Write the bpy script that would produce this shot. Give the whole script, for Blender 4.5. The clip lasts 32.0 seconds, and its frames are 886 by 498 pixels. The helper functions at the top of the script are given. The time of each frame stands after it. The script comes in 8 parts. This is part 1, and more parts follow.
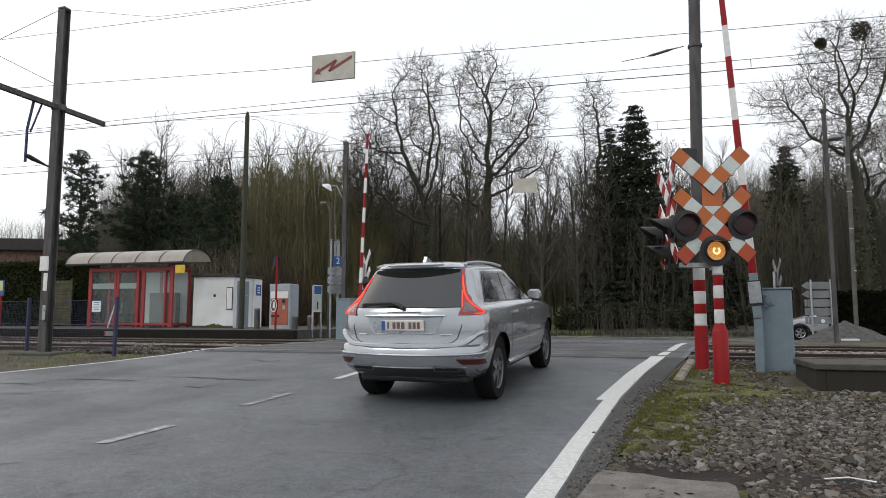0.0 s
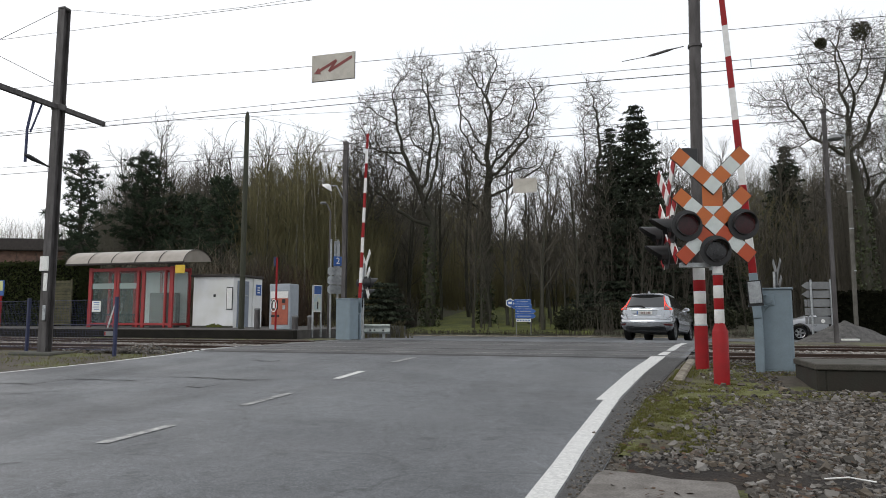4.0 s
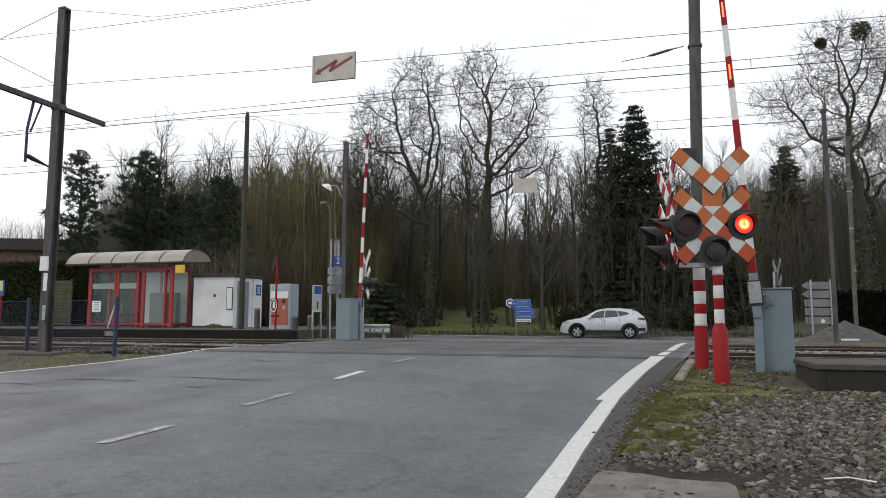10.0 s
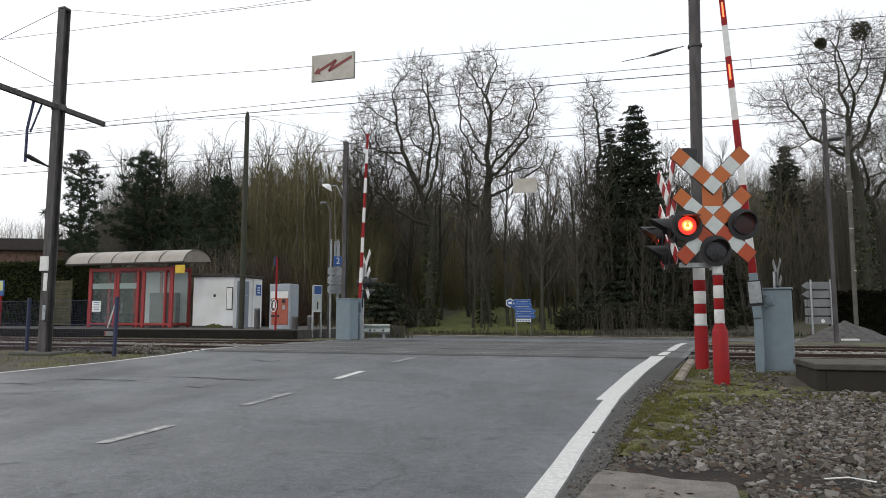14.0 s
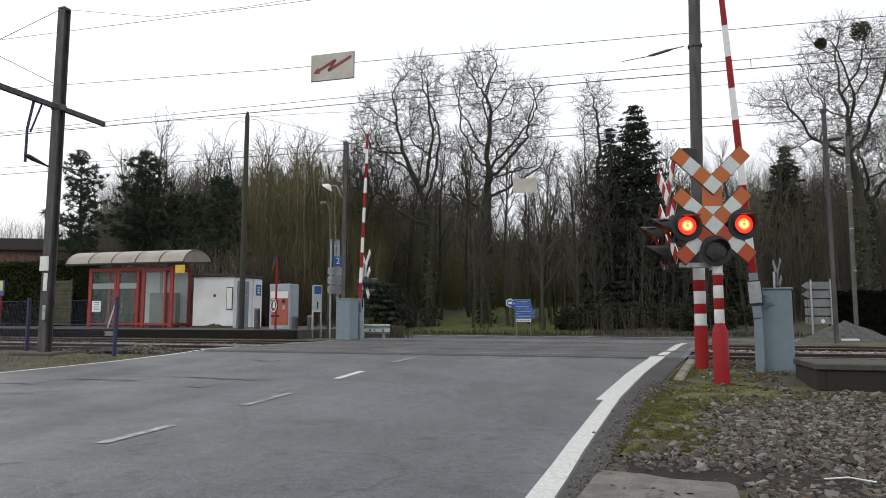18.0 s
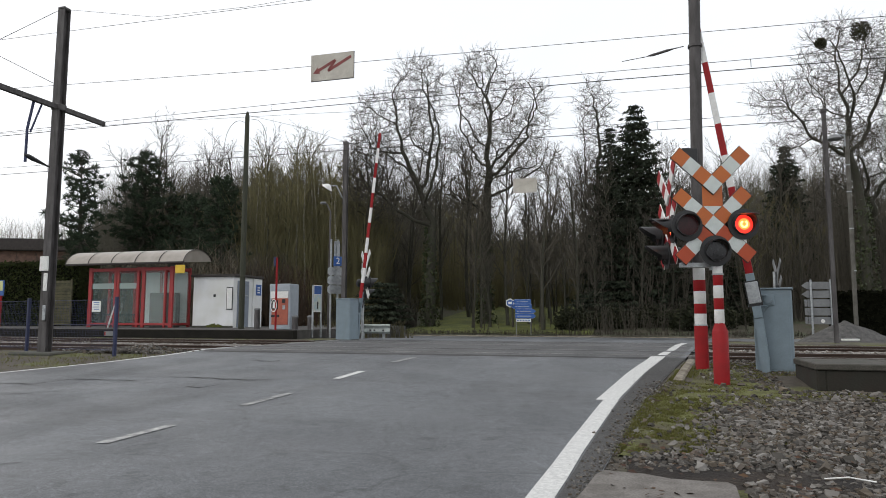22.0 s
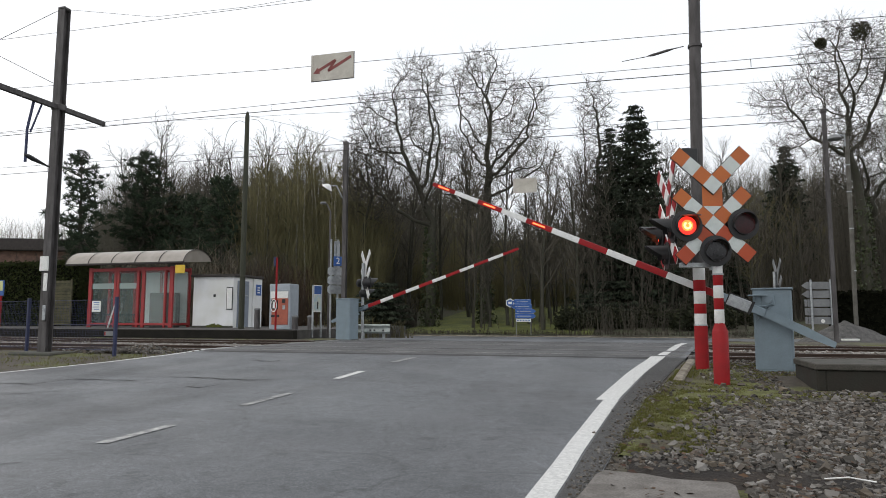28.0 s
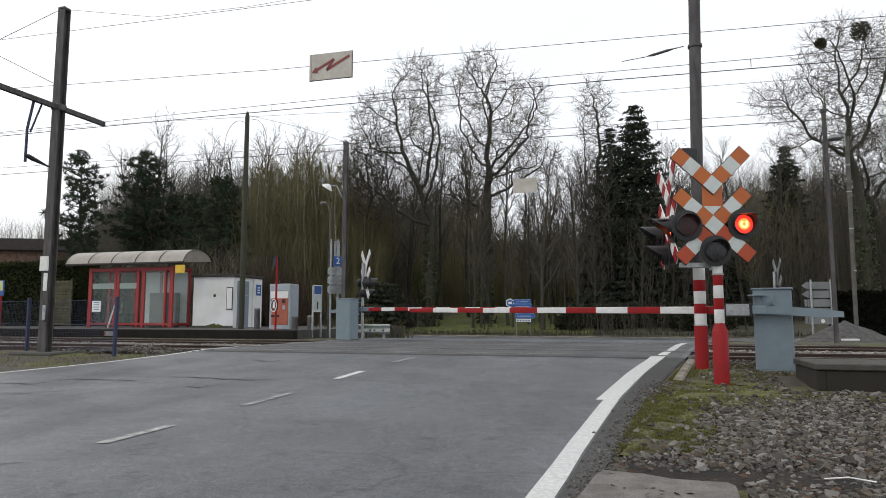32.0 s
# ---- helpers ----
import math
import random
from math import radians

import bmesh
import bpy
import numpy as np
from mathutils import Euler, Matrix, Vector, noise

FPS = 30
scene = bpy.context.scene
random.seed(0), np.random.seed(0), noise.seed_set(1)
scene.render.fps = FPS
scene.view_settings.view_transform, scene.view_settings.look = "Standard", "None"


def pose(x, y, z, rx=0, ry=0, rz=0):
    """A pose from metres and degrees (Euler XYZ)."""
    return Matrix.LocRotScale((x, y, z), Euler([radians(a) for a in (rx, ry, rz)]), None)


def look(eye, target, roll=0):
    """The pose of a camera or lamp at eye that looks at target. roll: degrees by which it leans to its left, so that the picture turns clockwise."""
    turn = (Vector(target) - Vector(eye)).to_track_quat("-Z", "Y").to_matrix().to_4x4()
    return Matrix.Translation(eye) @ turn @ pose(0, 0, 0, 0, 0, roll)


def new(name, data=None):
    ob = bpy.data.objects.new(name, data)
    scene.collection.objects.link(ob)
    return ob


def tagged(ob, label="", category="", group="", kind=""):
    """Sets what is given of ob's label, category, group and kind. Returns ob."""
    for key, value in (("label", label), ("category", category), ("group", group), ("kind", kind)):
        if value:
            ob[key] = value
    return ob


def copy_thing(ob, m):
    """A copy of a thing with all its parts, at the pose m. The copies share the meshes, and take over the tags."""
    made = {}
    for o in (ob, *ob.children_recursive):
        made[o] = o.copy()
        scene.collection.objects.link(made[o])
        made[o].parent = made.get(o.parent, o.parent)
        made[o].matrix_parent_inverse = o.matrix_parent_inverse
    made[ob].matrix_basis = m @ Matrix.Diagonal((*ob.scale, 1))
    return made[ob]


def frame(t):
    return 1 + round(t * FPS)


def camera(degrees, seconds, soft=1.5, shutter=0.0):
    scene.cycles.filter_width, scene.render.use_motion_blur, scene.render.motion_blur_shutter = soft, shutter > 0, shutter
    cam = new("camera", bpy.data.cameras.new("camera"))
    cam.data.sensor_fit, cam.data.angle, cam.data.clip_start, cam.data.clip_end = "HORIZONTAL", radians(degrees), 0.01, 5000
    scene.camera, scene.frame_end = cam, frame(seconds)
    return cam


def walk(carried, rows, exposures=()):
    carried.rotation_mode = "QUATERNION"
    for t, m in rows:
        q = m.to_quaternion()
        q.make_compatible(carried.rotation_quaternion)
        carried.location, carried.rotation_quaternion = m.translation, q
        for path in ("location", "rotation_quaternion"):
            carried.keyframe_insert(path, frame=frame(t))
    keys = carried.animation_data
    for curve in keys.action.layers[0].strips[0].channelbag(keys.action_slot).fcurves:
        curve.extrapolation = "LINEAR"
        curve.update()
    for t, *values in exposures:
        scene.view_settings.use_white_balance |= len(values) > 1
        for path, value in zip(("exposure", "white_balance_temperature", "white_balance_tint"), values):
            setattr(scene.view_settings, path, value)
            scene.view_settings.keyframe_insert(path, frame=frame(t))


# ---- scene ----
import collections

# One fixed camera beside the road, looking over the level crossing.
cam = camera(67.2, 32.0, soft=0.9)
EYE = pose(0, 0, 0.71, 95.76, 0, 0)
walk(cam, [(0, EYE), (32, EYE)])

# ---- world and light: a bright overcast day ----
world = bpy.data.worlds.new("overcast")
scene.world = world
world.use_nodes = True
wn, wl = world.node_tree.nodes, world.node_tree.links
wn.clear()
w_out = wn.new("ShaderNodeOutputWorld")
w_bg = wn.new("ShaderNodeBackground")
w_sky = wn.new("ShaderNodeTexSky")
w_sky.sky_type = "NISHITA"
w_sky.sun_disc = False
w_sky.sun_elevation, w_sky.sun_rotation = radians(38), radians(-60)
w_sky.dust_density, w_sky.air_density = 6.0, 1.0
w_cloud = wn.new("ShaderNodeTexNoise")
w_cloud.inputs["Scale"].default_value = 2.2
w_cloud.inputs["Detail"].default_value = 5
w_ramp = wn.new("ShaderNodeValToRGB")
w_ramp.color_ramp.elements[0].color = (9.4, 9.9, 10.6, 1)
w_ramp.color_ramp.elements[1].color = (12.6, 12.7, 12.9, 1)
w_mix = wn.new("ShaderNodeMixRGB")
w_mix.inputs[0].default_value = 0.88
wl.new(w_cloud.outputs["Fac"], w_ramp.inputs[0])
wl.new(w_sky.outputs[0], w_mix.inputs[1])
wl.new(w_ramp.outputs[0], w_mix.inputs[2])
wl.new(w_mix.outputs[0], w_bg.inputs["Color"])
w_bg.inputs["Strength"].default_value = 0.1
wl.new(w_bg.outputs[0], w_out.inputs["Surface"])
sun_lamp = new("sun", bpy.data.lights.new("sun", "SUN"))
sun_lamp.data.energy, sun_lamp.data.angle, sun_lamp.data.color = 0.7, radians(25), (1.0, 0.96, 0.9)
sun_lamp.matrix_world = look((-20, -14, 22), (0, 0, 0))
scene.view_settings.exposure = 0.0


# ---- materials ----
def mat(name, base, rough=0.6, metal=0.0, var=0.25, scale=3.0, grain=60.0, grain_var=0.15, bump=0.15, bump_dist=0.004,
        tint=None, spec=0.5, per_object=0.0, glow=None, glow_strength=0.0, coat=0.0, streak=None, rough_var=0.1):
    """A painted, stained or weathered surface: two scales of variation, bump and uneven gloss."""
    m = bpy.data.materials.new(name)
    m.use_nodes = True
    n, l = m.node_tree.nodes, m.node_tree.links
    b = n["Principled BSDF"]
    b.inputs["Metallic"].default_value = metal
    b.inputs["Coat Weight"].default_value = coat
    b.inputs["Specular IOR Level"].default_value = spec
    co = n.new("ShaderNodeTexCoord")
    vec = co.outputs["Object"]
    if streak:
        mp = n.new("ShaderNodeMapping")
        mp.inputs["Scale"].default_value = streak
        l.new(vec, mp.inputs["Vector"])
        vec = mp.outputs["Vector"]
    big, small = n.new("ShaderNodeTexNoise"), n.new("ShaderNodeTexNoise")
    for t, s, d in ((big, scale, 4), (small, grain, 3)):
        t.inputs["Scale"].default_value = s
        t.inputs["Detail"].default_value = d
        l.new(vec, t.inputs["Vector"])
    dark = tint or tuple(c * 0.45 for c in base)
    ramp = n.new("ShaderNodeValToRGB")
    ramp.color_ramp.elements[0].position, ramp.color_ramp.elements[1].position = 0.32, 0.68
    lo = tuple(c + (d - c) * var * 2 for c, d in zip(base, dark)) if var <= 0.5 else dark
    ramp.color_ramp.elements[0].color = (*[max(0.001, v) for v in lo], 1)
    ramp.color_ramp.elements[1].color = (*base, 1)
    l.new(big.outputs["Fac"], ramp.inputs[0])
    mr = n.new("ShaderNodeMapRange")
    mr.inputs["From Min"].default_value, mr.inputs["From Max"].default_value = 0.3, 0.7
    mr.inputs["To Min"].default_value, mr.inputs["To Max"].default_value = 1 - grain_var, 1 + grain_var
    l.new(small.outputs["Fac"], mr.inputs["Value"])
    value = mr.outputs[0]
    if per_object:
        oi = n.new("ShaderNodeObjectInfo")
        m2 = n.new("ShaderNodeMapRange")
        m2.inputs["To Min"].default_value, m2.inputs["To Max"].default_value = 1 - per_object, 1 + per_object
        l.new(oi.outputs["Random"], m2.inputs["Value"])
        mu = n.new("ShaderNodeMath")
        mu.operation = "MULTIPLY"
        l.new(value, mu.inputs[0])
        l.new(m2.outputs[0], mu.inputs[1])
        value = mu.outputs[0]
    hsv = n.new("ShaderNodeHueSaturation")
    l.new(ramp.outputs[0], hsv.inputs["Color"])
    l.new(value, hsv.inputs["Value"])
    l.new(hsv.outputs[0], b.inputs["Base Color"])
    rr = n.new("ShaderNodeMapRange")
    rr.inputs["To Min"].default_value, rr.inputs["To Max"].default_value = max(0.03, rough - rough_var), min(1, rough + rough_var)
    l.new(big.outputs["Fac"], rr.inputs["Value"])
    l.new(rr.outputs[0], b.inputs["Roughness"])
    if bump:
        bp = n.new("ShaderNodeBump")
        bp.inputs["Strength"].default_value, bp.inputs["Distance"].default_value = bump, bump_dist
        l.new(small.outputs["Fac"], bp.inputs["Height"])
        l.new(bp.outputs[0], b.inputs["Normal"])
    if glow:
        b.inputs["Emission Color"].default_value = (*glow, 1)
        b.inputs["Emission Strength"].default_value = glow_strength
    return m


def island_mat(name, stops, rough=0.9, per=True, spec=0.3):
    """Many small pieces in one mesh, each with its own shade out of a range of colours."""
    m = bpy.data.materials.new(name)
    m.use_nodes = True
    n, l = m.node_tree.nodes, m.node_tree.links
    b = n["Principled BSDF"]
    geo = n.new("ShaderNodeNewGeometry")
    ramp = n.new("ShaderNodeValToRGB")
    el = ramp.color_ramp.elements
    while len(el) < len(stops):
        el.new(0.5)
    for i, c in enumerate(stops):
        el[i].position, el[i].color = i / (len(stops) - 1), (*c, 1)
    l.new(geo.outputs["Random Per Island"], ramp.inputs[0])
    nz = n.new("ShaderNodeTexNoise")
    nz.inputs["Scale"].default_value = 40
    mx = n.new("ShaderNodeMixRGB")
    mx.blend_type = "MULTIPLY"
    mx.inputs[0].default_value = 0.5
    l.new(ramp.outputs[0], mx.inputs[1])
    l.new(nz.outputs["Fac"], mx.inputs[2])
    l.new(mx.outputs[0], b.inputs["Base Color"])
    b.inputs["Roughness"].default_value = rough
    b.inputs["Specular IOR Level"].default_value = spec
    return m


def glass_mat(name, colour, rough=0.03, alpha=None):
    """Dark tinted glass, seen mostly by its reflections, or clear glass that lets the view through."""
    m = bpy.data.materials.new(name)
    m.use_nodes = True
    b = m.node_tree.nodes["Principled BSDF"]
    b.inputs["Base Color"].default_value = (*colour, 1)
    b.inputs["Roughness"].default_value = rough
    b.inputs["IOR"].default_value = 1.5
    if alpha is not None:
        b.inputs["Alpha"].default_value = alpha
    return m


def asphalt_mat(name, base, patches=True, rough=(0.5, 0.72)):
    """Worn tarmac: aggregate, worn wheel lanes, repaired patches, cracks."""
    m = bpy.data.materials.new(name)
    m.use_nodes = True
    n, l = m.node_tree.nodes, m.node_tree.links
    b = n["Principled BSDF"]
    co = n.new("ShaderNodeTexCoord")

    turned = n.new("ShaderNodeMapping")
    turned.inputs["Rotation"].default_value = (0, 0, radians(22))
    l.new(co.outputs["Object"], turned.inputs["Vector"])

    def noise_of(scale, detail=4, stretch=None):
        t = n.new("ShaderNodeTexNoise")
        t.inputs["Scale"].default_value, t.inputs["Detail"].default_value = scale, detail
        if stretch:
            mp = n.new("ShaderNodeMapping")
            mp.inputs["Scale"].default_value = stretch
            l.new(turned.outputs[0], mp.inputs["Vector"])
            l.new(mp.outputs[0], t.inputs["Vector"])
        else:
            l.new(co.outputs["Object"], t.inputs["Vector"])
        return t.outputs["Fac"]

    def fac(v, a, z, lo, hi):
        r = n.new("ShaderNodeMapRange")
        for k, x in (("From Min", a), ("From Max", z), ("To Min", lo), ("To Max", hi)):
            r.inputs[k].default_value = x
        l.new(v, r.inputs["Value"])
        return r.outputs[0]

    def times(*vs):
        v = vs[0]
        for w in vs[1:]:
            k = n.new("ShaderNodeMath")
            k.operation = "MULTIPLY"
            l.new(v, k.inputs[0])
            l.new(w, k.inputs[1])
            v = k.outputs[0]
        return v
    chips = [fac(noise_of(80, 1), 0.6, 0.68, 1.0, 1.6), fac(noise_of(50, 2), 0.3, 0.4, 0.7, 1.0)]
    parts = chips + [fac(noise_of(0.5), 0.3, 0.7, 0.84, 1.14), fac(noise_of(100, 2), 0.32, 0.68, 0.45, 1.5),
             fac(noise_of(35, 3), 0.35, 0.65, 0.84, 1.16), fac(noise_of(13, 3), 0.35, 0.65, 0.87, 1.13), fac(noise_of(1.0, 3, (1.1, 0.09, 1)), 0.35, 0.65, 0.8, 1.15)]
    if patches:
        nz = n.new("ShaderNodeTexNoise")
        nz.inputs["Scale"].default_value, nz.inputs["Detail"].default_value = 2.2, 7
        l.new(co.outputs["Object"], nz.inputs["Vector"])
        wob = n.new("ShaderNodeMixRGB")
        wob.inputs[0].default_value = 0.22
        l.new(co.outputs["Object"], wob.inputs[1])
        l.new(nz.outputs["Color"], wob.inputs[2])
        gate = fac(noise_of(0.35, 3), 0.45, 0.58, 1.0, 0.0)
        for size, width, dark in ((0.42, 0.006, 0.62), (1.3, 0.007, 0.75)):
            vo = n.new("ShaderNodeTexVoronoi")
            vo.feature = "DISTANCE_TO_EDGE"
            vo.inputs["Scale"].default_value = size
            l.new(wob.outputs[0], vo.inputs["Vector"])
            crack = fac(vo.outputs["Distance"], 0.0, width, dark, 1.0)
            top = n.new("ShaderNodeMath")
            top.operation = "MAXIMUM"
            l.new(crack, top.inputs[0])
            l.new(gate, top.inputs[1])
            parts.append(top.outputs[0])
        # repaired areas, slightly darker, with hard wavy edges
        parts.append(fac(noise_of(0.28, 2, (0.6, 1.6, 1)), 0.565, 0.575, 1.0, 0.84))
        parts.append(fac(noise_of(6.0, 5), 0.6, 0.7, 1.0, 0.6))
    v = times(*parts)
    c = n.new("ShaderNodeHueSaturation")
    c.inputs["Color"].default_value = (*base, 1)
    l.new(v, c.inputs["Value"])
    l.new(c.outputs[0], b.inputs["Base Color"])
    l.new(fac(noise_of(0.8), 0.3, 0.7, *rough), b.inputs["Roughness"])
    bp = n.new("ShaderNodeBump")
    bp.inputs["Strength"].default_value, bp.inputs["Distance"].default_value = 0.5, 0.006
    l.new(noise_of(120, 3), bp.inputs["Height"])
    l.new(bp.outputs[0], b.inputs["Normal"])
    return m


def ground_mat(name, soil, moss, moss_at=0.5):
    """Bare earth and old gravel dust, with moss and short grass in patches."""
    m = bpy.data.materials.new(name)
    m.use_nodes = True
    n, l = m.node_tree.nodes, m.node_tree.links
    b = n["Principled BSDF"]
    co = n.new("ShaderNodeTexCoord")
    a, f, s = n.new("ShaderNodeTexNoise"), n.new("ShaderNodeTexNoise"), n.new("ShaderNodeTexNoise")
    for t, k, d in ((a, 0.9, 5), (f, 45, 4), (s, 7, 4)):
        t.inputs["Scale"].default_value, t.inputs["Detail"].default_value = k, d
        l.new(co.outputs["Object"], t.inputs["Vector"])
    r = n.new("ShaderNodeValToRGB")
    r.color_ramp.elements[0].position, r.color_ramp.elements[1].position = moss_at - 0.06, moss_at + 0.06
    r.color_ramp.elements[0].color, r.color_ramp.elements[1].color = (*soil, 1), (*moss, 1)
    l.new(a.outputs["Fac"], r.inputs[0])
    mx = n.new("ShaderNodeMixRGB")
    mx.blend_type = "OVERLAY"
    mx.inputs[0].default_value = 0.8
    l.new(r.outputs[0], mx.inputs[1])
    l.new(f.outputs["Fac"], mx.inputs[2])
    mx2 = n.new("ShaderNodeMixRGB")
    mx2.blend_type = "OVERLAY"
    mx2.inputs[0].default_value = 0.6
    l.new(mx.outputs[0], mx2.inputs[1])
    l.new(s.outputs["Fac"], mx2.inputs[2])
    l.new(mx2.outputs[0], b.inputs["Base Color"])
    b.inputs["Roughness"].default_value = 0.95
    bp = n.new("ShaderNodeBump")
    bp.inputs["Strength"].default_value, bp.inputs["Distance"].default_value = 0.8, 0.02
    l.new(f.outputs["Fac"], bp.inputs["Height"])
    l.new(bp.outputs[0], b.inputs["Normal"])
    return m


ASPHALT = asphalt_mat("asphalt", (0.092, 0.098, 0.105), rough=(0.42, 0.64))
ASPHALT_DARK = asphalt_mat("dark_asphalt", (0.05, 0.049, 0.048), patches=False, rough=(0.85, 0.95))
MARKING = mat("road_paint", (0.62, 0.62, 0.60), 0.75, var=0.3, scale=30, tint=(0.36, 0.36, 0.36), grain=110, grain_var=0.22, bump=0.4)
MARKING_WORN = mat("worn_road_paint", (0.46, 0.46, 0.45), 0.75, var=0.9, scale=14, tint=(0.15, 0.15, 0.15), grain=120, grain_var=0.3, bump=0.4)
MARKING_FAINT = mat("faint_road_paint", (0.36, 0.36, 0.35), 0.75, var=0.9, scale=11, tint=(0.09, 0.093, 0.098), grain=120, grain_var=0.35, bump=0.4)
GROUND = ground_mat("verge_soil", (0.065, 0.055, 0.043), (0.085, 0.088, 0.028), 0.56)
MEADOW = ground_mat("meadow_grass", (0.062, 0.072, 0.013), (0.09, 0.1, 0.015), 0.5)
LEAF_LITTER = ground_mat("leaf_litter", (0.055, 0.046, 0.03), (0.042, 0.048, 0.02), 0.52)
BALLAST = island_mat("ballast_stone", [(0.18, 0.16, 0.14), (0.3, 0.28, 0.25), (0.42, 0.4, 0.37), (0.24, 0.2, 0.17), (0.5, 0.48, 0.45)])
BALLAST_BED = mat("ballast_bed", (0.2, 0.18, 0.16), 0.95, var=0.9, scale=18, grain=70, grain_var=0.45, bump=1, bump_dist=0.03)
RAIL_STEEL = mat("rusty_rail_steel", (0.075, 0.05, 0.038), 0.7, 0.3, var=0.4, scale=6, grain=80, tint=(0.06, 0.04, 0.03))
RAIL_HEAD = mat("polished_rail_head", (0.42, 0.40, 0.38), 0.3, 0.9, var=0.2, streak=(1, 40, 40))
SLEEPER = mat("sleeper_wood", (0.09, 0.075, 0.06), 0.9, var=0.5, scale=8, per_object=0.3, bump=0.5)
CONCRETE = mat("weathered_concrete", (0.34, 0.33, 0.30), 0.9, var=0.7, scale=4, tint=(0.15, 0.14, 0.12), grain=50, bump=0.5)
OLD_CONCRETE = mat("old_grey_concrete_pole", (0.13, 0.125, 0.11), 0.9, var=0.5, scale=4, tint=(0.075, 0.07, 0.06), grain=50, bump=0.4)
PLATFORM_TOP = mat("grey_platform_paving", (0.085, 0.08, 0.074), 0.9, var=0.5, scale=3, grain=40, bump=0.4)
SOIL_DARK = ground_mat("wet_dark_soil", (0.012, 0.009, 0.007), (0.024, 0.017, 0.012), 0.55)
CONCRETE_DARK = mat("blackened_concrete", (0.075, 0.071, 0.064), 0.95, var=0.6, scale=5, tint=(0.04, 0.045, 0.03), grain=45, bump=0.6)
SLAB_TOP = mat("slab_concrete", (0.185, 0.172, 0.158), 0.9, var=0.5, scale=6, tint=(0.1, 0.09, 0.08), grain=70, grain_var=0.25, bump=0.6)
GREY_STEEL = mat("grey_painted_cabinet_steel", (0.20, 0.255, 0.29), 0.5, spec=0.35, var=0.25, scale=5, tint=(0.15, 0.185, 0.205), grain=50, grain_var=0.05, bump=0.05)
GALVANISED = mat("galvanised_steel", (0.42, 0.44, 0.45), 0.45, 0.6, var=0.3, scale=12, grain=60, bump=0.1)
MAST_STEEL = mat("brown_grey_mast_paint", (0.105, 0.098, 0.097), 0.75, 0.1, var=0.5, scale=4, tint=(0.048, 0.043, 0.042), grain=60, bump=0.3, streak=(3, 3, 0.6))
WOOD_POLE = mat("tarred_wooden_pole", (0.05, 0.05, 0.036), 0.9, var=0.5, scale=5, tint=(0.03, 0.035, 0.02), grain=50, bump=0.4, streak=(6, 6, 0.5))
BLUE_PAINT = mat("navy_blue_paint", (0.02, 0.028, 0.085), 0.5, var=0.3, scale=8)
RED_PAINT = mat("red_signal_paint", (0.29, 0.010, 0.013), 0.5, spec=0.22, var=0.3, scale=6, tint=(0.2, 0.012, 0.013), grain=70, grain_var=0.07)
RED_FRAME = mat("red_shelter_paint", (0.34, 0.022, 0.024), 0.5, var=0.35, scale=5, tint=(0.25, 0.03, 0.03))
WHITE_PAINT = mat("white_signal_paint", (0.72, 0.72, 0.71), 0.5, var=0.25, scale=8, tint=(0.5, 0.5, 0.48), grain_var=0.06)
REFLECT_GREY = mat("silvery_reflective_film", (0.56, 0.60, 0.58), 0.35, 0.1, var=0.15, scale=8, grain=140, grain_var=0.08)
ORANGE = mat("orange_reflective_film", (0.47, 0.125, 0.022), 0.45, var=0.3, scale=3, tint=(0.40, 0.085, 0.016), grain=140, grain_var=0.08)
ORANGE_RED = mat("orange_red_reflective_film", (0.40, 0.06, 0.012), 0.45, var=0.3, scale=3, tint=(0.33, 0.035, 0.011), grain=140, grain_var=0.08)
BLACK_PAINT = mat("matt_black_paint", (0.02, 0.02, 0.021), 0.5, var=0.3, scale=10)
DARK_LENS = mat("dark_red_lens", (0.045, 0.011, 0.013), 0.35, spec=0.3, var=0.5, scale=30, tint=(0.025, 0.009, 0.01), coat=0.05, bump=0.3, grain=180)
GREY_LENS = mat("unlit_clear_lens", (0.02, 0.02, 0.022), 0.25, spec=0.35, var=0.5, scale=30, coat=0.15, bump=0.3, grain=180)
RED_GLOW = mat("lit_red_lamp", (0.5, 0.02, 0.01), 0.3, glow=(1.0, 0.035, 0.02), glow_strength=1.3)
RED_CORE = mat("hot_red_filament", (0.8, 0.2, 0.05), 0.3, glow=(1.0, 0.42, 0.12), glow_strength=5.0)
RED_MIDDLE = mat("bright_red_lamp", (0.6, 0.05, 0.02), 0.3, glow=(1.0, 0.16, 0.03), glow_strength=3.0)
AMBER_GLOW = mat("lit_amber_lamp", (0.6, 0.3, 0.08), 0.3, var=0.4, scale=60, glow=(1.0, 0.42, 0.09), glow_strength=0.36)
AMBER_CORE = mat("hot_amber_filament", (0.9, 0.6, 0.25), 0.3, glow=(1.0, 0.7, 0.3), glow_strength=1.4)
BOOM_GLOW = mat("lit_boom_lamp", (0.6, 0.05, 0.02), 0.3, glow=(1.0, 0.13, 0.04), glow_strength=3.5)
WHITE_WALL = mat("white_render", (0.72, 0.73, 0.74), 0.85, var=0.3, scale=1.2, tint=(0.5, 0.5, 0.44), grain=40, grain_var=0.05, bump=0.2)
ROOF_FELT = mat("dark_roof_edge", (0.05, 0.042, 0.038), 0.85, var=0.4)
POLYCARB = mat("brownish_translucent_sheet", (0.30, 0.27, 0.235), 0.35, var=0.4, scale=2.5, tint=(0.2, 0.18, 0.15), grain_var=0.05)
